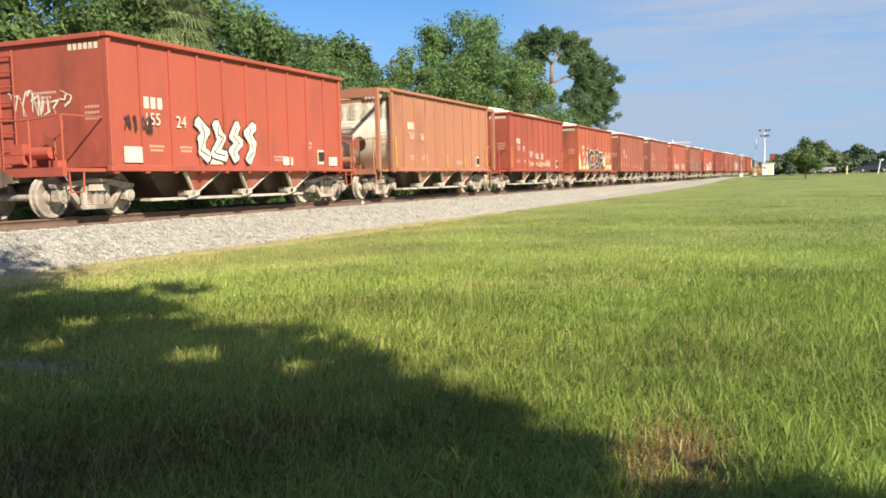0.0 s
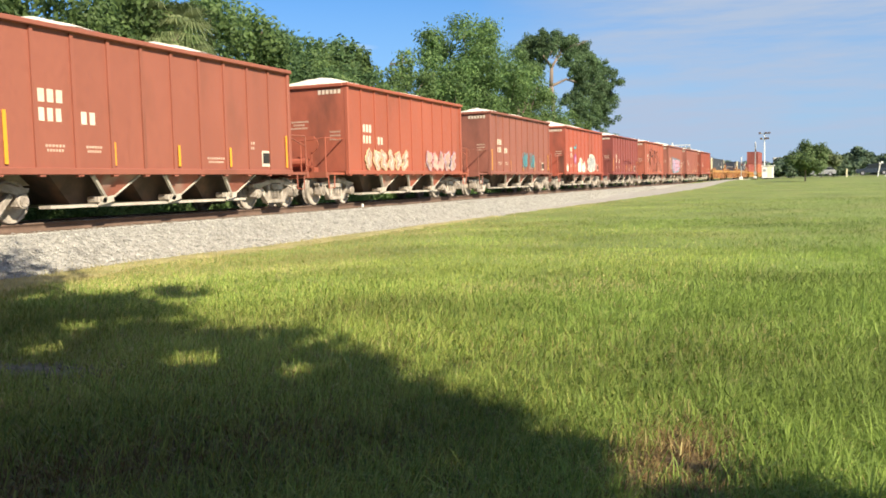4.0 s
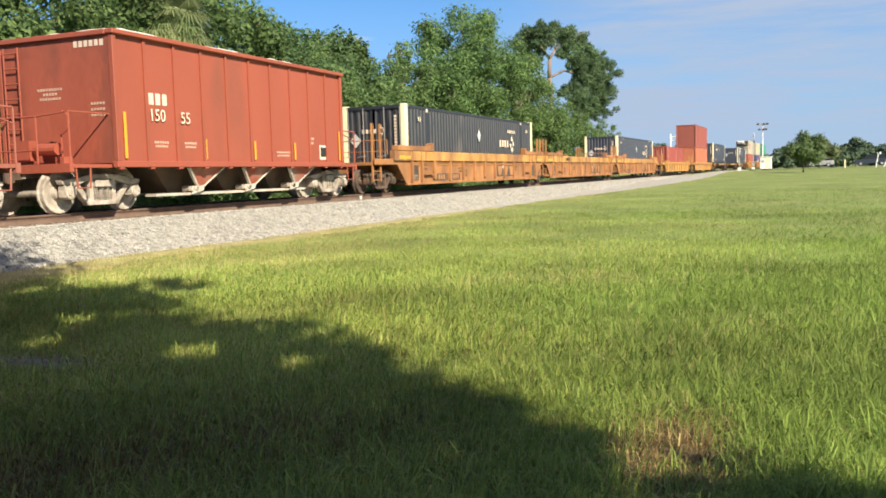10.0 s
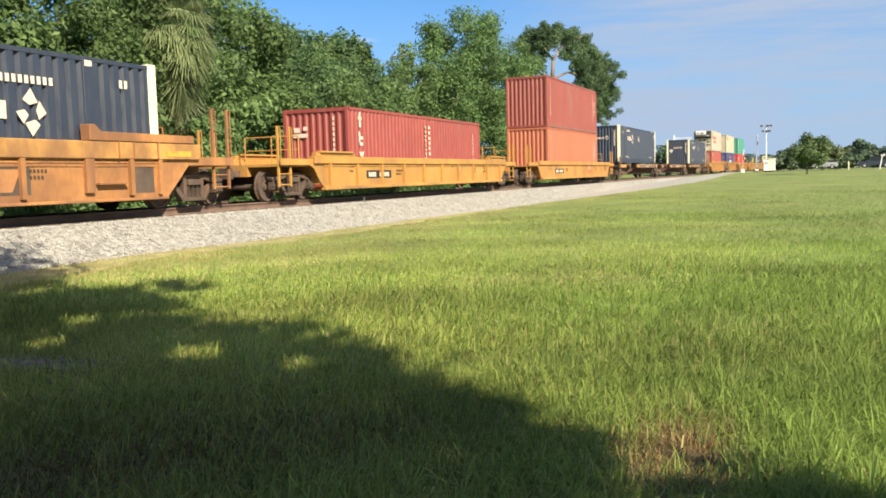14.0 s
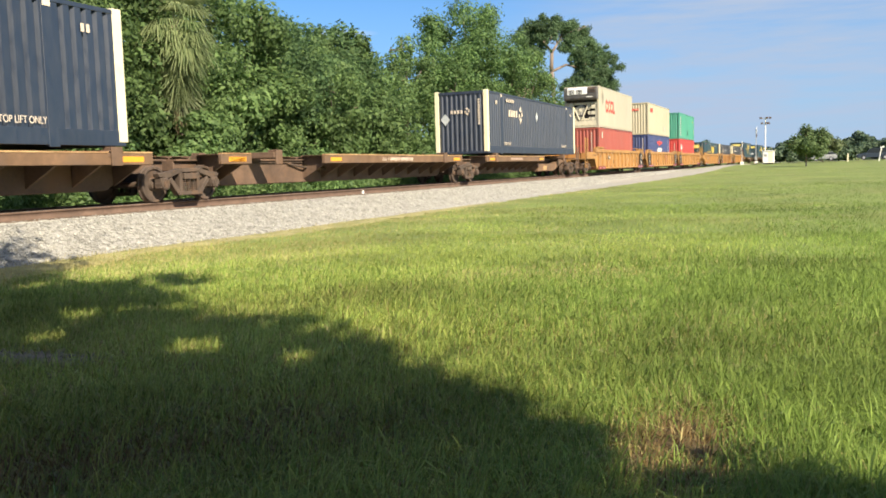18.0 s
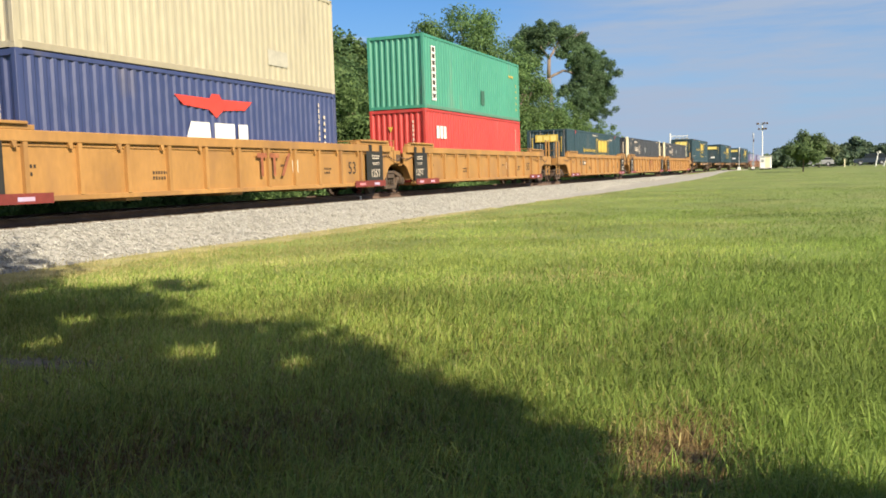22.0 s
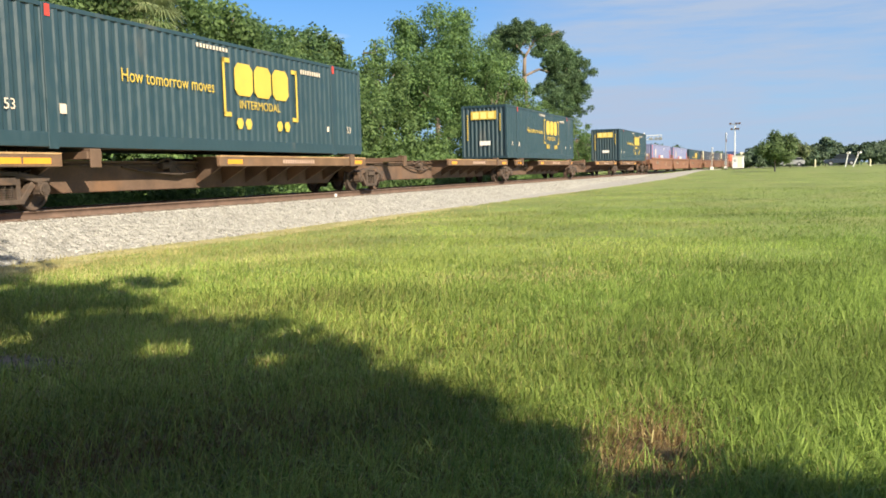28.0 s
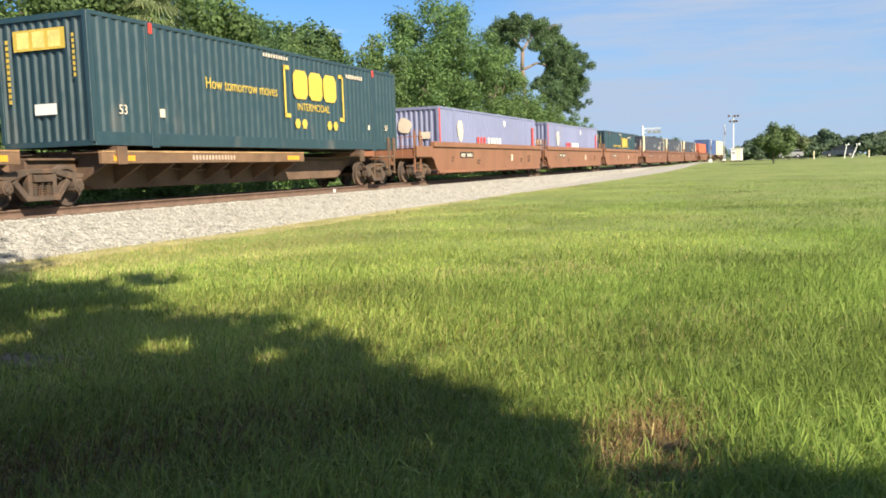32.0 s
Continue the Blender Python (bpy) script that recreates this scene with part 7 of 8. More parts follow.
green_box(424.4, 0.325, "dark blue-green fifty-three foot container with yellow marks, in a golden well", True)
dark_box(443.8, 0.325, CHARCOAL, False, "charcoal container with cream end posts, in a golden well")
dark_box(463.0, 0.325, CHARCOAL, False, "charcoal container with cream end posts, in a golden well")
for u in (484.38, 518.3, 553.3):
    green_box(u, 1.265, "dark blue-green fifty-three foot container with yellow marks, on a spine wagon")
for u in (574.0, 593.2):
    c = container(u, 0.325, 16.15, 2.59, H53, (0.19, 0.21, 0.36), "faded violet-blue container with white marks, in a rust-brown well", posts=6.05, period=0.31, deep=0.03)
    yy = -1.301
    marks(c, "oval_mark", [blob(-5.3, 1.9, 0.42, 0.5, np.random.default_rng(2), 12)], yy, MARK_WHITE)
    marks(c, "owner_mark", number_bars(-2.9, 1.36, 1.5, 0.3, 3), yy, RED)
    marks(c, "white_block", number_bars(-1.2, 1.36, 2.4, 0.3, 5) + [rect(1.6, 2.3, 0.3, 0.3)], yy, WHITE)
    marks(c, "red_edge", [rect(-8.05, 0.2, 0.14, 2.6), rect(7.2, 1.2, 0.4, 1.2)], yy - 0.02, RED)
    marks(c, "end_mark", [blob(0.3, 2.1, 0.35, 0.35, np.random.default_rng(3), 12), rect(-0.9, 1.5, 0.5, 0.3)], 0, MARK_WHITE, end=-8.085)
green_box(612.6, 0.325, "dark blue-green container with yellow marks, in a rust-brown well")
for u in (635.0, 654.0, 673.6):
    dark_box(u, 0.325, SLATE, True, "dark slate container with cream end posts, in a brown well")
container(696.0, 0.325, 12.19, 2.44, 2.896, (0.55, 0.12, 0.06), "orange-red container in a brown well")
container(712.6, 1.265, 16.15, 2.59, H53, (0.05, 0.10, 0.26), "blue container on a rust-brown spine wagon", posts=6.05)
container(730.0, 1.265, 16.15, 2.59, H53, (0.70, 0.62, 0.42), "cream container on a rust-brown spine wagon", posts=6.05)

# ---- trees ----
def leaves(name, blobs, count, size, material, parent, rng, flat=0.85, skip=None, halo=0.0):
    """Many small leaves, in uneven clumps round the blobs (x, y, z, r)."""
    blobs = np.array(blobs, float)
    share = blobs[:, 3] ** 2
    pick = rng.choice(len(blobs), count, p=share / share.sum())
    d = rng.normal(size=(count, 3))
    d /= np.linalg.norm(d, axis=1)[:, None]
    rad = blobs[pick, 3] * (0.30 + 0.78 * rng.random(count) ** 0.55)
    rad = np.where(rng.random(count) < halo, rad * (1.0 + 0.6 * rng.random(count)), rad) if halo else rad
    lump = 1 + 0.22 * np.sin(d[:, 0] * 7 + pick) * np.sin(d[:, 1] * 6 + pick * 2.1) + 0.16 * np.sin(d[:, 2] * 9 + pick * 1.3)
    c = blobs[pick, :3] + d * (rad * lump)[:, None] * np.array([1, 1, flat])
    if skip is not None:
        stay = ~skip(c)
        c, d, count = c[stay], d[stay], int(stay.sum())
    nrm = d + rng.normal(0, 0.55, (count, 3)) + np.array([0, 0, 0.35])
    nrm /= np.linalg.norm(nrm, axis=1)[:, None]
    u = np.cross(nrm, rng.normal(size=(count, 3)))
    u /= np.linalg.norm(u, axis=1)[:, None]
    v = np.cross(nrm, u)
    s = size * (0.5 + rng.random(count))[:, None]
    p = np.stack([c - u * s, c - v * s * 0.5 + nrm * s * 0.12, c + u * s, c + v * s * 0.5 + nrm * s * 0.12], 1)
    f = np.arange(count * 4).reshape(-1, 4)
    f = np.stack([f[:, [0, 1, 2]], f[:, [0, 2, 3]]], 1).reshape(-1, 3)
    return soup(name, p.reshape(-1, 3), f, material, parent)


def limbs(root_ob, foot, top, r, ends, bark, rng):
    """A tapered trunk and limbs out to the clumps."""
    bm = bmesh.new()
    foot, top = Vector(foot), Vector(top)
    pts = [foot.lerp(top, k / 6) + Vector((rng.normal(), rng.normal(), 0)) * r * 0.35 * (k > 0) for k in range(7)]
    for k in range(6):
        rod(bm, pts[k], pts[k + 1], r * (1.15 - k * 0.14), 9, r * (1.15 - (k + 1) * 0.14))
    part("trunk", bm, bark, root_ob, smooth=True)
    for e in ends:
        e = Vector(e)
        a = pts[int(rng.integers(2, 6))]
        mid = a.lerp(e, 0.5) + Vector((rng.normal() * 0.3, rng.normal() * 0.3, 0.25))
        bm = bmesh.new()
        rod(bm, a, mid, r * 0.42, 7, r * 0.26)
        rod(bm, mid, e, r * 0.26, 6, r * 0.10)
        part("limb", bm, bark, root_ob, smooth=True)


def tree(x, y, top, radius, material, count, size, label, seed, base=None, low=0.2, bark=BARK, group="trees behind the line", puffs=46, grain=0.25):
    rng = np.random.default_rng(seed)
    z0 = rise(x, y) - 0.1 if base is None else base
    h = top - z0
    e = root("tree", label, "tree", group)
    e.location = (x, y, z0)
    mid, half = h * (low + 1) / 2, h * (1 - low) / 2
    blobs = []
    for k in range(puffs):
        d = rng.normal(size=3)
        d /= np.linalg.norm(d)
        q = 0.35 + 0.65 * rng.random() ** 0.5
        r = radius * grain * (0.75 + 0.6 * rng.random())
        blobs.append((d[0] * q * (radius - r * 0.7), d[1] * q * (radius - r * 0.7), mid + d[2] * q * max(half - r * 0.8, 0.1), r))
    blobs.append((0, 0, h - radius * grain, radius * grain * 1.1))
    blobs.append((0, 0, mid, radius * 0.5))
    limbs(e, (0, 0, 0), (0, 0, h * 0.75), max(0.07, h * 0.017), [b[:3] for b in blobs[:7]], bark, rng)
    leaves("crown", blobs, count, size, material, e, rng)
    return e


def by_sight(az, y, el):
    """The place on the line y under a bearing, and the height at an elevation."""
    x = y / math.tan(radians(az))
    return x, y, EYE.z + math.hypot(x, y) * math.tan(radians(el))


SIGHT = [  # bearing, distance from the eye across the line, elevation of the top, radius, leaves, tone
    (54, 23.5, 14, 3.4, 8000, LEAF_DEEP), (49, 23, 13.5, 3.3, 18000, LEAF_DEEP), (45.6, 23.5, 13.4, 3.2, 17000, LEAF_DEEP), (42.6, 24.5, 13.6, 3.3, 16000, LEAF_DEEP), (41.5, 30, 13.4, 3.6, 7000, LEAF_DARK),
    (39.8, 25, 12.8, 3.2, 14000, LEAF_MID), (37.2, 25, 12.4, 3.2, 15000, LEAF_MID), (35.8, 29, 12.3, 3.4, 9000, LEAF_DARK), (34.8, 25, 11.5, 3.2, 15000, LEAF_MID), (32.6, 25.5, 10.2, 3.2, 14000, LEAF_DARK),
    (30.6, 25, 8.7, 3.1, 13000, LEAF_MID), (28.4, 24.5, 7.2, 3.0, 13000, LEAF_MID), (28.9, 38, 9.5, 4.8, 14000, LEAF_DARK), (28.0, 37, 9.1, 3.4, 12000, LEAF_DEEP), (30.2, 37, 9.3, 3.4, 10000, LEAF_DEEP), (31.8, 36, 9.6, 3.2, 9000, LEAF_DARK), (33.0, 38, 10.4, 4.4, 8000, LEAF_DARK), (30.9, 36, 9.6, 4.2, 9000, LEAF_DARK),
    (26.4, 25, 6.6, 3.2, 13000, LEAF_MID), (24.7, 25.5, 8.7, 2.9, 14000, LEAF_MID), (21.0, 25.5, 10.9, 4.6, 32000, LEAF_LIGHT), (22.9, 25.5, 10.0, 3.8, 18000, LEAF_LIGHT), (19.2, 25.5, 10.5, 4.0, 22000, LEAF_LIGHT), (17.4, 25, 8.8, 3.3, 15000, LEAF_MID),
    (16.7, 24.6, 7.3, 3.0, 15000, LEAF_MID), (15.9, 24, 6.0, 2.8, 13000, LEAF_MID), (15.0, 24, 4.9, 2.6, 11000, LEAF_LIGHT), (14.1, 25, 4.5, 2.6, 11000, LEAF_MID), (13.1, 25.5, 3.8, 2.4, 9000, LEAF_MID), (12.1, 26, 3.4, 2.2, 7000, LEAF_MID), (11.3, 26.5, 2.9, 1.8, 4000, LEAF_MID),
]
for k, (az, y, el, r, n, tone) in enumerate(SIGHT):
    x, y, top = by_sight(az, y, el)
    tree(x, y, top, r, tone, n, 0.112 if y < 30 else 0.20, "dense broad-leaved tree in a thicket behind the railway", 100 + k, base=-0.6, low=0.02)


def undergrowth():
    """Weeds and creepers between the line and the trees."""
    for name, y0, y1, tall, n, size, tone, seed, words in (("undergrowth", 19.9, 23.4, 1.9, 46000, 0.12, LEAF_LIGHT, 1, "tangled bright green creepers and weeds beside the line"), ("thicket", 22.0, 26.0, 5.0, 60000, 0.14, LEAF_MID, 3, "tangled leafy thicket filling in between the trees"), ("weeds", 18.7, 19.9, 1.15, 42000, 0.075, LEAF_MID, 2, "low weeds along the far side of the ballast")):
        rng = np.random.default_rng(seed)
        blobs = []
        for k in range(190):
            x = 6 + 88 * rng.random() ** 1.2
            blobs.append((x, y0 + (y1 - y0) * rng.random(), -0.55 + tall * rng.random() ** 1.4, 0.35 + 0.45 * rng.random() * min(tall, 2.2)))
        tagged(leaves(name, blobs, n, size, tone, None, rng), words, "undergrowth", kind="stuff")


undergrowth()


def pine():
    rng = np.random.default_rng(77)
    y = 27.0
    place = lambda az, el, dy=0.0: Vector(by_sight(az, y + dy, el))
    foot = place(14.9, 0)
    foot.z = -0.6
    e = root("pine_tree", "tall pine with a bare forked trunk and open rounded crown", "pine tree")
    e.location = foot
    knots = {"fork": (15.35, 6.0), "neck": (15.3, 7.2), "lefttop": (16.1, 8.3), "mid": (14.8, 7.9), "peak": (14.5, 8.8), "rightarm": (14.0, 8.1), "bough": (14.4, 6.4), "low": (13.4, 6.1), "right": (12.7, 7.0), "rightlow": (12.2, 5.9)}
    p = {k: place(*v) - foot for k, v in knots.items()}

    def stem(name, points, r0, r1):
        bm = bmesh.new()
        n = len(points) - 1
        for k in range(n):
            rod(bm, points[k], points[k + 1], 0.75 * (r0 + (r1 - r0) * k / n), 9, 0.75 * (r0 + (r1 - r0) * (k + 1) / n))
        part(name, bm, BARK, e, smooth=True)

    stem("trunk", [Vector((0, 0, 0)), Vector((-0.5, 0, 3)), p["fork"], p["neck"]], 0.42, 0.26)
    for ends, r0, r1 in ((("neck", "lefttop"), 0.22, 0.09), (("neck", "mid", "peak"), 0.22, 0.08), (("mid", "rightarm"), 0.15, 0.06), (("fork", "bough", "low", "right"), 0.22, 0.08), (("low", "rightlow"), 0.14, 0.06)):
        stem("limb", [p[k] for k in ends], r0, r1)
    for k in range(30):
        a, b = [(p["neck"], p["lefttop"]), (p["low"], p["right"]), (p["neck"], p["peak"]), (p["mid"], p["rightarm"]), (p["bough"], p["rightlow"])][k % 5]
        q = a.lerp(b, 0.3 + 0.7 * rng.random())
        stem("branch", [q, q + Vector((rng.normal() * 1.5, rng.normal() * 1.2, 0.6 + rng.random()))], 0.06, 0.025)
    blobs = []
    for az, el, r in ((16.9, 8.0, 1.0), (16.6, 8.3, 1.2), (16.1, 8.6, 1.2), (15.4, 8.75, 1.2), (14.6, 8.7, 1.2), (13.9, 8.5, 1.2), (13.3, 8.15, 1.1), (15.8, 8.2, 1.0), (14.0, 8.0, 1.0), (13.2, 7.75, 1.0), (16.4, 7.7, 0.8), (14.3, 7.6, 0.8), (13.6, 7.4, 0.9), (16.1, 7.2, 0.5), (12.8, 7.3, 1.1), (12.2, 6.9, 1.2),
                      (13.0, 6.9, 1.3), (13.7, 6.6, 1.0), (12.3, 6.4, 1.3), (11.7, 6.0, 1.1), (13.1, 6.2, 1.3), (12.0, 5.5, 1.3), (12.6, 5.5, 1.3), (13.3, 5.7, 1.1), (11.7, 5.0, 1.1), (12.5, 4.9, 1.2), (13.6, 5.2, 0.9), (12.9, 4.4, 1.1), (12.1, 4.3, 1.1), (12.5, 3.8, 1.0), (13.4, 4.7, 1.0), (13.6, 4.1, 0.9), (11.9, 3.7, 0.9), (14.2, 5.0, 0.9), (14.0, 4.4, 1.0), (13.0, 3.6, 0.9)):
        c = place(az, el, rng.normal() * 0.8) - foot
        for j in range(20):
            blobs.append((*(c + Vector((rng.normal(), rng.normal(), rng.normal() * 0.7)) * r * 0.70), r * (0.26 + 0.36 * rng.random())))
    leaves("crown", blobs, 98000, 0.11, LEAF_PINE, e, rng)


pine()


def palm():
    rng = np.random.default_rng(8)
    x, y, z = by_sight(39.0, 22.3, 9.5)
    e = root("palm_tree", "cabbage palm with drooping fan fronds and a dead skirt", "palm tree")
    e.location = (x, y, -0.6)
    top = Vector((0, 0, z + 0.6))
    bm = bmesh.new()
    for k in range(8):
        rod(bm, (0, 0, k * top.z / 8), (0, 0, (k + 1) * top.z / 8), 0.19, 10, 0.16 if k % 2 else 0.20)
    part("trunk", bm, BARK, e)

    def fans(name, tiers, reach, material):
        V, F = [], []
        for drop, droop0, droop1 in tiers:
            head = top - Vector((0, 0, drop))
            a = rng.random() * 6.28
            el = droop0 + (droop1 - droop0) * rng.random()
            d = Vector((math.cos(a) * math.cos(el), math.sin(a) * math.cos(el), math.sin(el)))
            hub = head + d * reach * (0.7 + 0.4 * rng.random())
            side = d.cross(Vector((0, 0, 1))).normalized()
            up = side.cross(d)
            for line in ((head, hub),):
                w = side * 0.02
                i = len(V)
                V.extend([line[0] - w, line[0] + w, line[1] + w, line[1] - w])
                F.append((i, i + 1, i + 2, i + 3))
            for j in range(26):
                b = (j / 25 - 0.5) * 3.4
                way = (d * math.cos(b) + side * math.sin(b)).normalized()
                n = 0.75 + 0.35 * rng.random()
                m = hub + way * n * 0.55 + up * 0.05
                q = m + way * n * 0.48 + Vector((0, 0, -0.22 - 0.40 * rng.random()))
                w = way.cross(up).normalized() * 0.028
                i = len(V)
                V.extend([hub - w * 0.4, hub + w * 0.4, m + w, m - w, q + w * 0.3, q - w * 0.3])
                F.extend([(i, i + 1, i + 2, i + 3), (i + 3, i + 2, i + 4, i + 5)])
        return soup(name, np.array([tuple(v) for v in V]), np.array(F), material, e)

    fans("crown", [(0.0, -0.9, 1.1)] * 34 + [(0.5, -1.5, -0.5)] * 16 + [(1.3, -1.5, -0.9)] * 12 + [(2.1, -1.55, -1.2)] * 7, 1.0, LEAF_PALM)
    fans("dead_skirt", [(2.3, -1.5, -1.2)] * 2, 1.0, LEAF_DEAD)["label"] = "brown dead fronds hanging down"
    vine = [(x + rng.normal() * 0.75, 20.9 + 0.4 * rng.random(), -0.5 + (z - 3.4) * rng.random(), 0.35 + 0.35 * rng.random()) for k in range(40)]
    tagged(leaves("creeper", vine, 9000, 0.12, LEAF_MID, None, rng), "leafy creeper climbing in front of the palm trunk", "creeper", kind="stuff")


palm()


def shade_tree():
    """The broad tree behind the eye, whose shade lies over the near grass."""
    rng = np.random.default_rng(14)
    foot = Vector((-5.5, -9.5, GROUND - 0.1))
    e = root("tree", "broad shade tree standing unseen in the grass behind the viewer", "tree")
    e.location = foot
    blobs = []
    for gx, gy, r, h in ((2.9, 2.1, 1.2, 7.5), (4.1, 3.0, 1.3, 8.5), (5.0, 4.3, 1.5, 9.0), (6.3, 6.2, 1.5, 9.5), (7.4, 8.2, 1.5, 10.0), (8.6, 10.2, 1.5, 10.6), (9.9, 11.9, 1.3, 11.2), (1.5, 1.5, 1.2, 6.8), (1.8, 3.6, 1.9, 8.0), (3.2, 5.2, 1.9, 8.8), (4.6, 7.4, 1.9, 9.4),
                         (6.0, 9.6, 1.9, 10.0), (7.4, 12.0, 1.8, 10.8), (0.2, 2.4, 1.9, 7.4), (0.4, 5.4, 2.0, 8.6), (2.0, 7.8, 2.0, 9.2), (3.6, 10.4, 2.0, 10.0), (-1.4, 4.4, 2.0, 8.4), (-1.2, 8.0, 2.0, 9.0), (5.2, 12.6, 1.9, 10.8), (1.0, 11.0, 2.0, 9.8), (5.35, 3.5, 0.7, 8.8), (8.4, 7.8, 0.8, 10.0), (4.35, 1.75, 0.6, 8.0), (3.5, 1.15, 0.45, 7.0), (4.65, 1.75, 0.42, 8.4), (4.25, 1.5, 0.36, 8.2), (2.6, 0.9, 0.7, 6.6), (3.2, 2.3, 0.8, 7.2), (2.9, 1.4, 0.5, 7.0), (3.66, 0.42, 0.28, 7.4), (3.60, 0.10, 0.28, 7.2), (3.50, -0.22, 0.22, 7.2), (3.4, -0.6, 0.22, 7.2), (4.15, 0.42, 0.13, 7.8), (9.3, 8.3, 0.5, 10.4), (6.5, 4.2, 0.4, 9.6), (5.5, 3.0, 0.42, 9.2), (4.31, 2.47, 0.36, 8.2), (2.9, 3.45, 0.7, 7.8), (3.4, 3.3, 0.6, 8.0), (3.2, 2.6, 0.6, 7.6)):
        c = Vector((gx, gy, GROUND)) + to_sun * (0.85 * h / to_sun.z) - foot
        for j in range(3):
            blobs.append((*(c + Vector((rng.normal(), rng.normal(), rng.normal())) * r * 0.30), r * (0.66 + 0.2 * rng.random())))
    limbs(e, (0, 0, 0), (0.6, 0.6, 8.0), 0.36, [blobs[k][:3] for k in range(0, len(blobs), 6)], BARK, rng)
    holes = [(5.69, 4.62, 0.26), (5.58, 3.58, 0.22), (4.26, 3.95, 0.17), (7.9, 5.9, 0.42), (7.4, 5.3, 0.3), (5.86, 6.3, 0.26), (6.93, 6.96, 0.30), (6.3, 6.6, 0.2), (8.56, 9.47, 0.3)]
    holes += [(3.5 + 6.5 * u + 0.3, 1.2 + 8.5 * u + 2.4 * (v - 0.5), 0.05 + 0.07 * w) for u, v, w in rng.random((60, 3)) * np.array([0.65, 1, 1]) + np.array([0.35, 0, 0])]

    def gaps(c):
        p = c + np.array(foot)
        g = p - np.array(to_sun) * ((p[:, 2] - GROUND) / to_sun.z)[:, None]
        hit = np.zeros(len(c), bool)
        for hx, hy, hr in holes:
            hit |= ((g[:, 0] - hx) ** 2 + (g[:, 1] - hy) ** 2 * 0.8 < hr * hr * (0.5 + rng.random(len(c))))
        return hit & (rng.random(len(c)) < 0.93)

    leaves("crown", blobs, 33500, 0.15, LEAF_MID, e, rng, skip=gaps, halo=0.22)


shade_tree()
# Added trees, never in view: they hold sky light off the shaded grass.
for k, (x, y, top, r) in enumerate(((-12, -9, 11, 4.6), (-9, -17, 13, 5.0), (-18, -4, 11, 4.6), (-20, -13, 13, 5.2))):
    tree(x, y, top, r, LEAF_MID, 5000, 0.3, "broad shade tree standing unseen in the grass behind the viewer", 500 + k, low=0.25, group="shade trees")

FAR = [  # bearing, distance along, elevation of the top, radius
    (1.55, 178, 0.85, 3.0), (0.95, 182, 1.15, 3.4), (0.15, 190, 1.45, 3.8), (-0.75, 185, 1.62, 4.2), (-1.4, 180, 1.25, 3.2), (-2.1, 190, 0.85, 3.0), (-2.75, 195, 1.55, 3.4), (-3.5, 205, 1.2, 3.8), (-4.3, 200, 1.1, 3.2), (-5.1, 190, 1.2, 3.4), (-6.0, 195, 1.3, 3.6), (-7.2, 200, 1.45, 4.0), (-8.4, 200, 1.4, 4.0),
    (5.9, 265, 1.45, 5.0), (7.2, 255, 1.55, 5.0), (8.6, 240, 1.7, 5.0), (4.6, 300, 1.0, 5.0), (3.4, 330, 0.95, 5.0), (10.2, 230, 2.0, 5.2), (11.6, 215, 2.2, 5.0),
]
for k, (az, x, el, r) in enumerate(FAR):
    tree(x, x * math.tan(radians(az)), EYE.z + x * math.tan(radians(el)), r, LEAF_FAR_HAZE, 2600, 0.38, "distant dark green tree beyond the road", 300 + k, low=0.03, group="distant trees", puffs=22)
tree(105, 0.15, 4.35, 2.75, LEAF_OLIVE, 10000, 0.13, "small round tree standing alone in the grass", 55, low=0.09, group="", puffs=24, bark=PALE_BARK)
tree(160, -2.4, 5.2, 3.4, LEAF_PAINTED_HAZE, 5000, 0.2, "pale olive tree at the roadside, distance haze in its leaf colour", 56, low=0.05, group="distant trees", puffs=24)


def far_scrub():
    """The low dark line of woods along the horizon."""
    rng = np.random.default_rng(6)
    blobs = []
    for k in range(260):
        az = radians(-40 + 52 * rng.random())
        d = 215 + 60 * rng.random()
        if math.degrees(az) > 1.6 and d * math.cos(az) < 400:
            d = 360 + 60 * rng.random()
        x, y = d * math.cos(az), d * math.sin(az)
        blobs.append((x, y, 0.6 + 1.2 * rng.random(), 1.6 + 1.2 * rng.random()))
    tagged(leaves("far_woods", blobs, 26000, 0.5, LEAF_FAR_HAZE, None, rng), "low dark line of scrub and woods along the horizon", "woods", kind="stuff")


far_scrub()

# ---- the crossing and small things ----
def crossing():
    bm = bmesh.new()
    box(bm, 146.5, 155.5, 8.2, 18.2, -0.25, -0.006)
    tagged(part("crossing_slab", bm, CONCRETE), "pale concrete slabs of the level crossing", "crossing", kind="structure")


crossing()


def signal_mast(x, y, tall, label):
    z = rise(x, y)
    e = root("light_mast", label, "light mast", at=(x, y, z))
    bm = bmesh.new()
    rod(bm, (0, 0, 0), (0, 0, tall), 0.10, 10, 0.07)
    part("pole", bm, WHITE, e)
    for k, (zz, span) in enumerate(((tall - 0.15, 0.7), (tall - 1.0, 0.5))):
        bm = bmesh.new()
        rod(bm, (0, -span, zz), (0, span, zz), 0.05, 6)
        part("cross_arm", bm, SILVER, e)
        for yy in (-span, -span * 0.3, span):
            bm = bmesh.new()
            box(bm, -0.25, 0.2, yy - 0.18, yy + 0.18, zz - 0.06, zz + 0.22)
            part("floodlight", bm, GRIMY, e, bevel=0.03)
    return e


signal_mast(150, 6.25, 7.4, "white pole with dark floodlights beside the crossing")


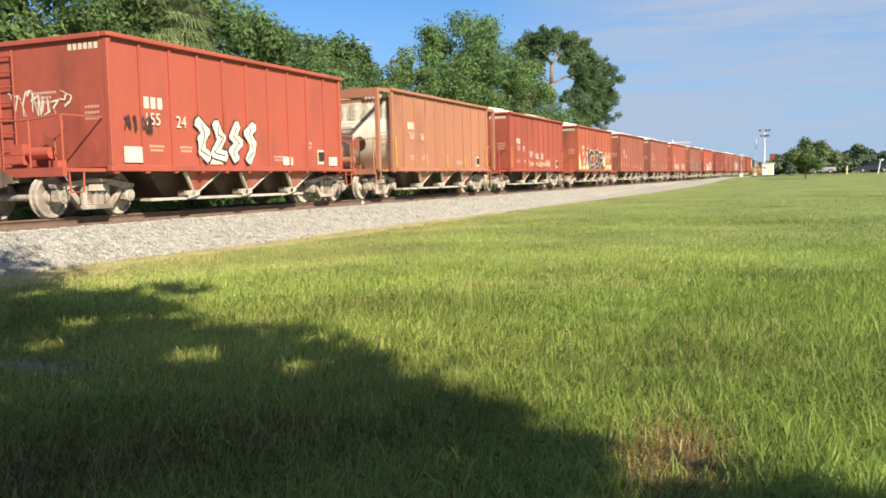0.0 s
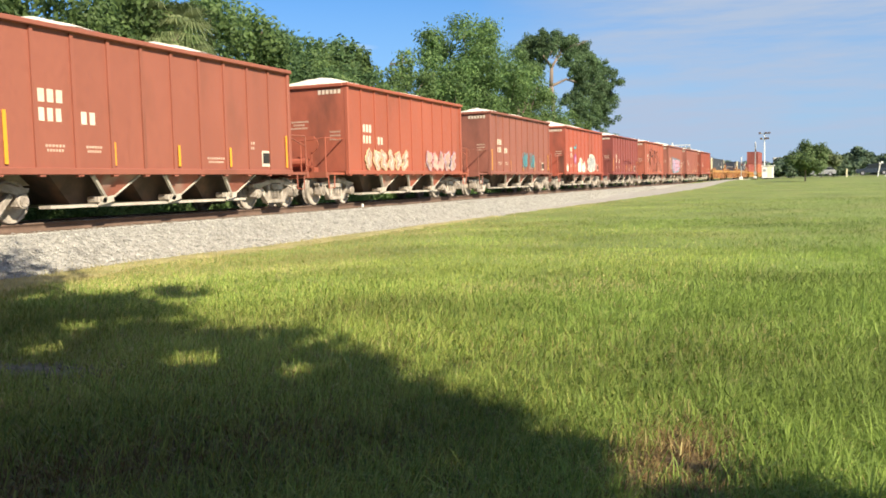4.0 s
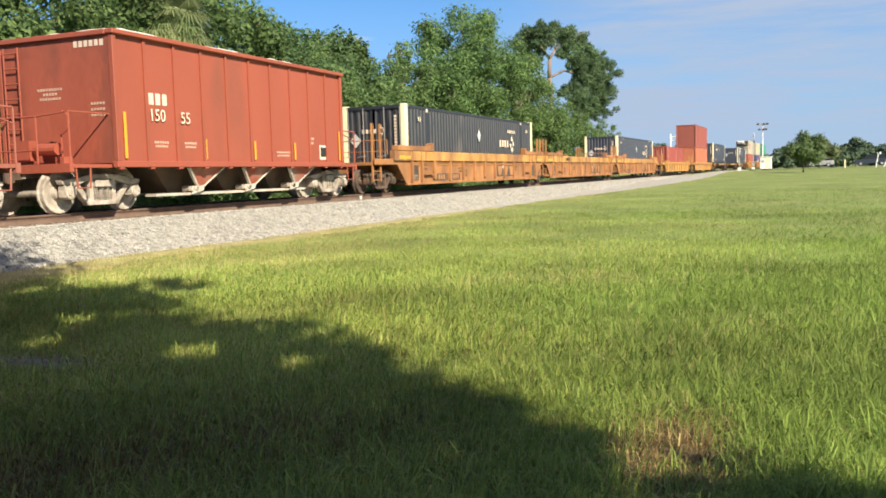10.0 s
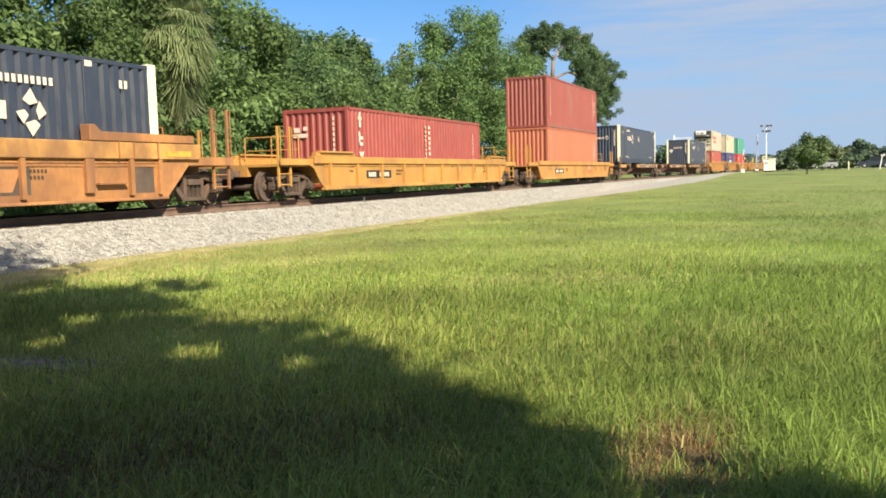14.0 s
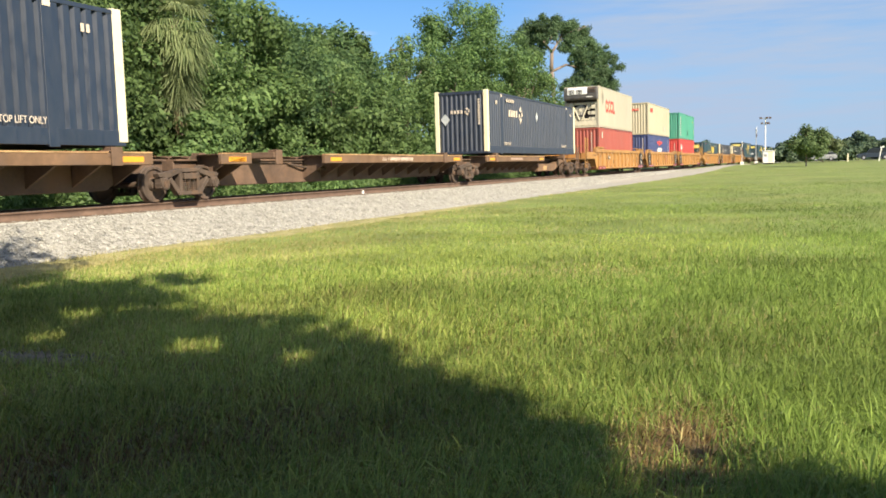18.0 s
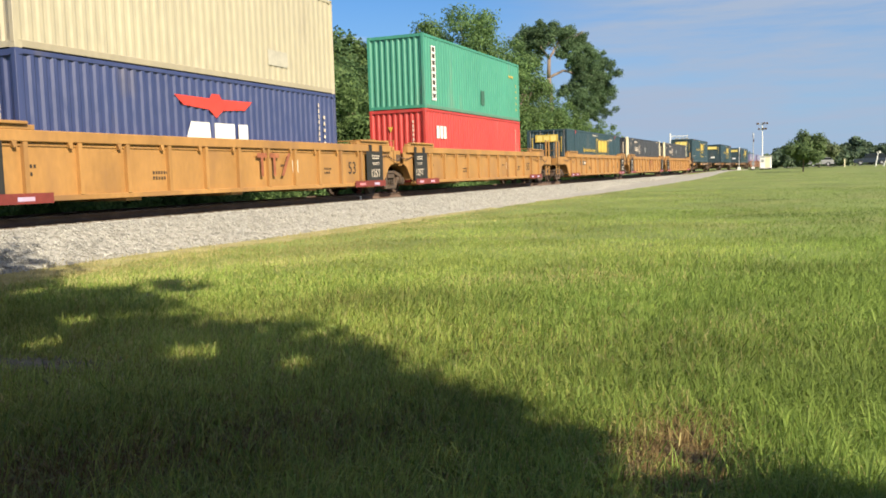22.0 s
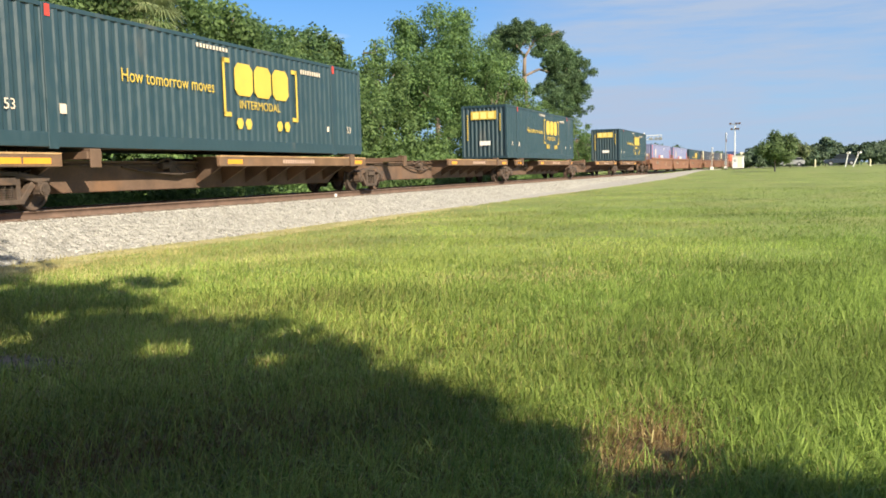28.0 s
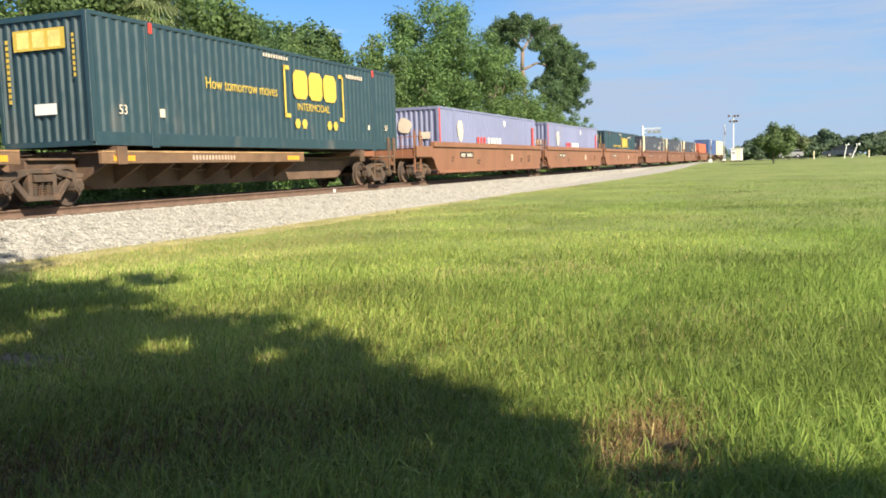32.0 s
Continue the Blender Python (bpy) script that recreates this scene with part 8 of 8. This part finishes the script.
def cabinet():
    z = rise(149, 5.6)
    e = root("relay_cabinet", "white sheet-metal relay cabinet beside the crossing", "relay cabinet", at=(149, 5.7, z))
    for name, q, m in (("body", (-0.7, 0.7, -0.85, 0.85, 0.15, 2.05), WHITE), ("roof", (-0.82, 0.82, -0.97, 0.97, 2.05, 2.14), WHITE), ("plinth", (-0.75, 0.75, -0.9, 0.9, -0.1, 0.15), CONCRETE), ("door", (-0.73, -0.70, -0.65, 0.05, 0.3, 1.95), CREAM), ("vent", (-0.74, -0.70, 0.25, 0.65, 1.2, 1.6), SILVER)):
        bm = bmesh.new()
        box(bm, *q)
        part(name, bm, m, e, bevel=0.015)


cabinet()


def crossing_signal(x, y, tall, label, arm=False):
    e = root("crossing_signal", label, "crossing signal", "crossing signals", at=(x, y, rise(x, y)))
    e.rotation_euler = (0, 0, math.pi / 2)
    bm = bmesh.new()
    rod(bm, (0, 0, 0), (0, 0, tall), 0.065, 8)
    part("post", bm, SILVER, e)
    bm = bmesh.new()
    box(bm, -0.25, 0.25, -0.25, 0.25, -0.1, 0.5)
    part("base", bm, WHITE, e, bevel=0.02)
    for a in (-1, 1):
        bm = bmesh.new()
        prism(bm, [(-0.6, -0.11), (0.6, -0.11), (0.6, 0.11), (-0.6, 0.11)], -0.012, 0.012)
        b = part("crossbuck_blade", bm, WHITE, e, at=(-0.09 - 0.03 * a, 0, tall - 0.45))
        b.rotation_euler = (radians(40 * a), 0, math.pi / 2)
        b.rotation_euler = Euler((0, radians(42 * a), math.pi / 2), "XYZ")
    for a in (-0.4, 0.4):
        bm = bmesh.new()
        rod(bm, (-0.12, a, tall - 1.3), (-0.06, a, tall - 1.3), 0.26, 16)
        b = part("lamp_disc", bm, BLACK, e)
        bm = bmesh.new()
        rod(bm, (-0.16, a, tall - 1.3), (-0.12, a, tall - 1.3), 0.12, 12)
        part("lens", bm, MAROON, b)
    bm = bmesh.new()
    rod(bm, (0, -0.4, tall - 1.3), (0, 0.4, tall - 1.3), 0.03, 6)
    part("lamp_bar", bm, SILVER, e)
    if arm:
        bm = bmesh.new()
        prism(bm, [(-0.05, 0.9), (0.05, 0.9), (0.03, 5.6), (-0.03, 5.6)], -0.02, 0.02)
        part("gate_arm", bm, WHITE, e, "raised red and white gate arm")
        bm = bmesh.new()
        box(bm, -0.2, 0.2, -0.2, 0.2, 0.7, 1.3)
        part("gate_motor", bm, SILVER, e, bevel=0.03)
    return e


crossing_signal(145.5, 9.5, 3.6, "crossing signal post with crossed white boards and lamps")
crossing_signal(149.0, 7.6, 5.9, "tall thin crossing signal with raised gate arm", True)


def cantilever():
    x, y = 157.0, 21.0
    e = root("cantilever_signal", "silver cantilever with signal lamps over the crossing road", "cantilever signal", at=(x, y, -0.5))
    bm = bmesh.new()
    rod(bm, (0, 0.6, 0), (0, 0.6, 7.1), 0.16, 10, 0.13)
    part("mast", bm, WHITE, e)
    bm = bmesh.new()
    for z in (5.9, 6.6):
        rod(bm, (0, 0.6, z), (0, -2.4, z), 0.06, 6)
    for k in range(5):
        rod(bm, (0, 0.6 - k * 0.6, 5.9), (0, 0.0 - k * 0.6, 6.6), 0.035, 5)
    part("truss_arm", bm, WHITE, e)
    for yy in (-0.6, -1.5, -2.2):
        bm = bmesh.new()
        box(bm, -0.3, -0.1, yy - 0.3, yy + 0.3, 5.75, 6.25)
        part("lamp_panel", bm, SILVER, e, bevel=0.03)


cantilever()


def vehicle(x, y, color, label, high=1.75, length=4.75, kind="car"):
    """A parked car, standing along the road."""
    z = rise(x, y) + 0.21
    e = root(kind, label, "car", "cars waiting on the road", at=(x, y, z))
    e.rotation_euler = (0, 0, math.pi / 2)
    L = length / 2
    tone = surf("car_body_" + label.split()[0], color, 0.25, 0.3, var=0.04, bump=0)
    bm = bmesh.new()
    prism(bm, [(-L, 0.35), (L, 0.35), (L, 0.75), (L - 0.15, 0.95), (L - 1.2, 1.02), (-L + 0.2, 1.05), (-L, 0.85)], -0.9, 0.9)
    part("body", bm, tone, e, bevel=0.05)
    bm = bmesh.new()
    prism(bm, [(-L + 0.15, 1.03), (L - 1.25, 1.02), (L - 2.0, high - 0.03), (-L + 0.55, high - 0.03)], -0.78, 0.78)
    part("glasshouse", bm, GLASS, e, "dark tinted windows")
    bm = bmesh.new()
    prism(bm, [(-L + 0.5, high - 0.06), (L - 1.95, high - 0.06), (L - 2.1, high), (-L + 0.6, high)], -0.80, 0.80)
    part("roof", bm, tone, e, bevel=0.015)
    for a in (-L + 0.85, L - 0.95):
        for s in (-0.86, 0.86):
            bm = bmesh.new()
            rod(bm, (a, s - 0.11, 0.34), (a, s + 0.11, 0.34), 0.34, 18)
            w = part("wheel", bm, BLACK, e)
            bm = bmesh.new()
            rod(bm, (a, s - 0.118, 0.34), (a, s + 0.118, 0.34), 0.19, 12)
            part("rim", bm, SILVER, w)
    for s in (-0.65, 0.65):
        bm = bmesh.new()
        box(bm, L - 0.06, L + 0.01, s - 0.2, s + 0.2, 0.66, 0.82)
        part("headlight", bm, WHITE, e)
    return e


vehicle(151.0, -9.4, (0.045, 0.06, 0.085), "dark blue-grey sport utility car waiting on the road")
vehicle(153.2, -2.3, (0.42, 0.43, 0.43), "pale grey low saloon car standing on the road", 1.42, 4.0)


def leaning_post(x, y, lean, label):
    e = root("leaning_post", label, "post", "white posts by the road", at=(x, y, rise(x, y)))
    bm = bmesh.new()
    rod(bm, (0, 0, -0.1), (0, lean, 1.9), 0.09, 8, 0.06)
    part("shaft", bm, WHITE, e)
    bm = bmesh.new()
    rod(bm, (-0.08, lean * 1.05 - 0.2, 2.0), (0.02, lean * 1.05 - 0.2, 2.0), 0.15, 12)
    part("plate", bm, WHITE, e)
    bm = bmesh.new()
    rod(bm, (0, lean * 0.9, 1.7), (0, lean * 1.1 + 0.2, 2.1), 0.05, 6)
    part("stay", bm, WHITE, e)


leaning_post(139, -9.3, -0.35, "leaning white post with a round plate near the road")
leaning_post(139, -10.3, -0.75, "strongly leaning white post with a round plate")
for x, y, tall in ((146, -5.6, 1.25), (146, -13.2, 1.1)):
    bm = bmesh.new()
    box(bm, -0.09, 0.09, -0.09, 0.09, -0.1, tall)
    o = tagged(part("marker_post", bm, CREAM, bevel=0.01, at=(x, y, rise(x, y))), "weathered cream marker post beside the road", "post", "marker posts")


def utility_pole():
    x, y, top = by_sight(24.9, 31, 8.3)
    e = root("utility_pole", "weathered wooden utility pole among the treetops", "utility pole", at=(x, y, -0.6))
    bm = bmesh.new()
    rod(bm, (0, 0, 0), (0, 0, top + 0.6), 0.17, 10, 0.11)
    part("pole", bm, surf("pole_wood", (0.30, 0.24, 0.18), 0.9, var=0.2, streak=6), e)
    bm = bmesh.new()
    box(bm, -0.06, 0.06, -1.1, 1.1, top - 0.2, top - 0.08)
    part("cross_arm", bm, SLEEPER, e)
    for yy in (-1.0, -0.4, 0.4, 1.0):
        bm = bmesh.new()
        rod(bm, (0, yy, top - 0.08), (0, yy, top + 0.1), 0.045, 8)
        part("insulator", bm, GRIMY, e)


utility_pole()


def rail_marker():
    m = track(26.6, -0.95, -0.17)
    bm = bmesh.new()
    box(bm, -0.035, 0.035, -0.03, 0.03, 0, 0.12)
    o = tagged(part("rail_marker", bm, WHITE, bevel=0.008), "small white marker standing beside the rail", "marker")
    o.matrix_world = m


rail_marker()


def gravel_patch():
    """Pale gravel showing through the grass in the shade."""
    rng = np.random.default_rng(17)
    n = 520
    t, q = rng.normal(size=n), rng.normal(size=n)
    x, y = PATCH[0] + t * 0.14 + q * 0.10, PATCH[1] - t * 0.16 + q * 0.42
    r = 0.012 + 0.02 * rng.random(n)
    base = np.array([(1, 0, 0), (-1, 0, 0), (0, 1, 0), (0, -1, 0), (0, 0, 1), (0, 0, -1)], float)
    v = base[None] * (0.7 + 0.6 * rng.random((n, 6, 1))) * r[:, None, None] + rng.normal(0, 0.2, (n, 6, 3)) * r[:, None, None]
    z = np.vectorize(rise)(x, y) + swell(x, y) + 0.012
    v += np.stack([x, y, z], -1)[:, None]
    tri = np.array([(0, 2, 4), (2, 1, 4), (1, 3, 4), (3, 0, 4), (2, 0, 5), (1, 2, 5), (3, 1, 5), (0, 3, 5)])
    f = (np.arange(n)[:, None, None] * 6 + tri[None]).reshape(-1, 3)
    tagged(soup("gravel_patch", v.reshape(-1, 3), f, DULL_STONE), "dull gravel lying bare in the grass", "gravel", kind="stuff")


gravel_patch()


def motions():
    for thing, u, z in TRAIN:
        walk(thing, [(t, track(u - travelled(t), 0.0, z)) for t in range(33)])
    # every wheelset rolls without slipping: two are keyed, the rest follow the same turning
    first = {}
    for o in bpy.data.objects:
        if o.name.split(".")[0] != "wheelset":
            continue
        side = o.location.x > 0
        if side not in first:
            walk(o, [(k / FPS, pose(o.location.x, 0, WHEEL_R) @ Matrix.Rotation(-travelled(k / FPS) / WHEEL_R, 4, "Y")) for k in range(32 * FPS + 1)])
            first[side] = o
        else:
            o.rotation_mode = "QUATERNION"
            o.animation_data_create()
            o.animation_data.action = first[side].animation_data.action
            o.animation_data.action_slot = first[side].animation_data.action_slot


motions()
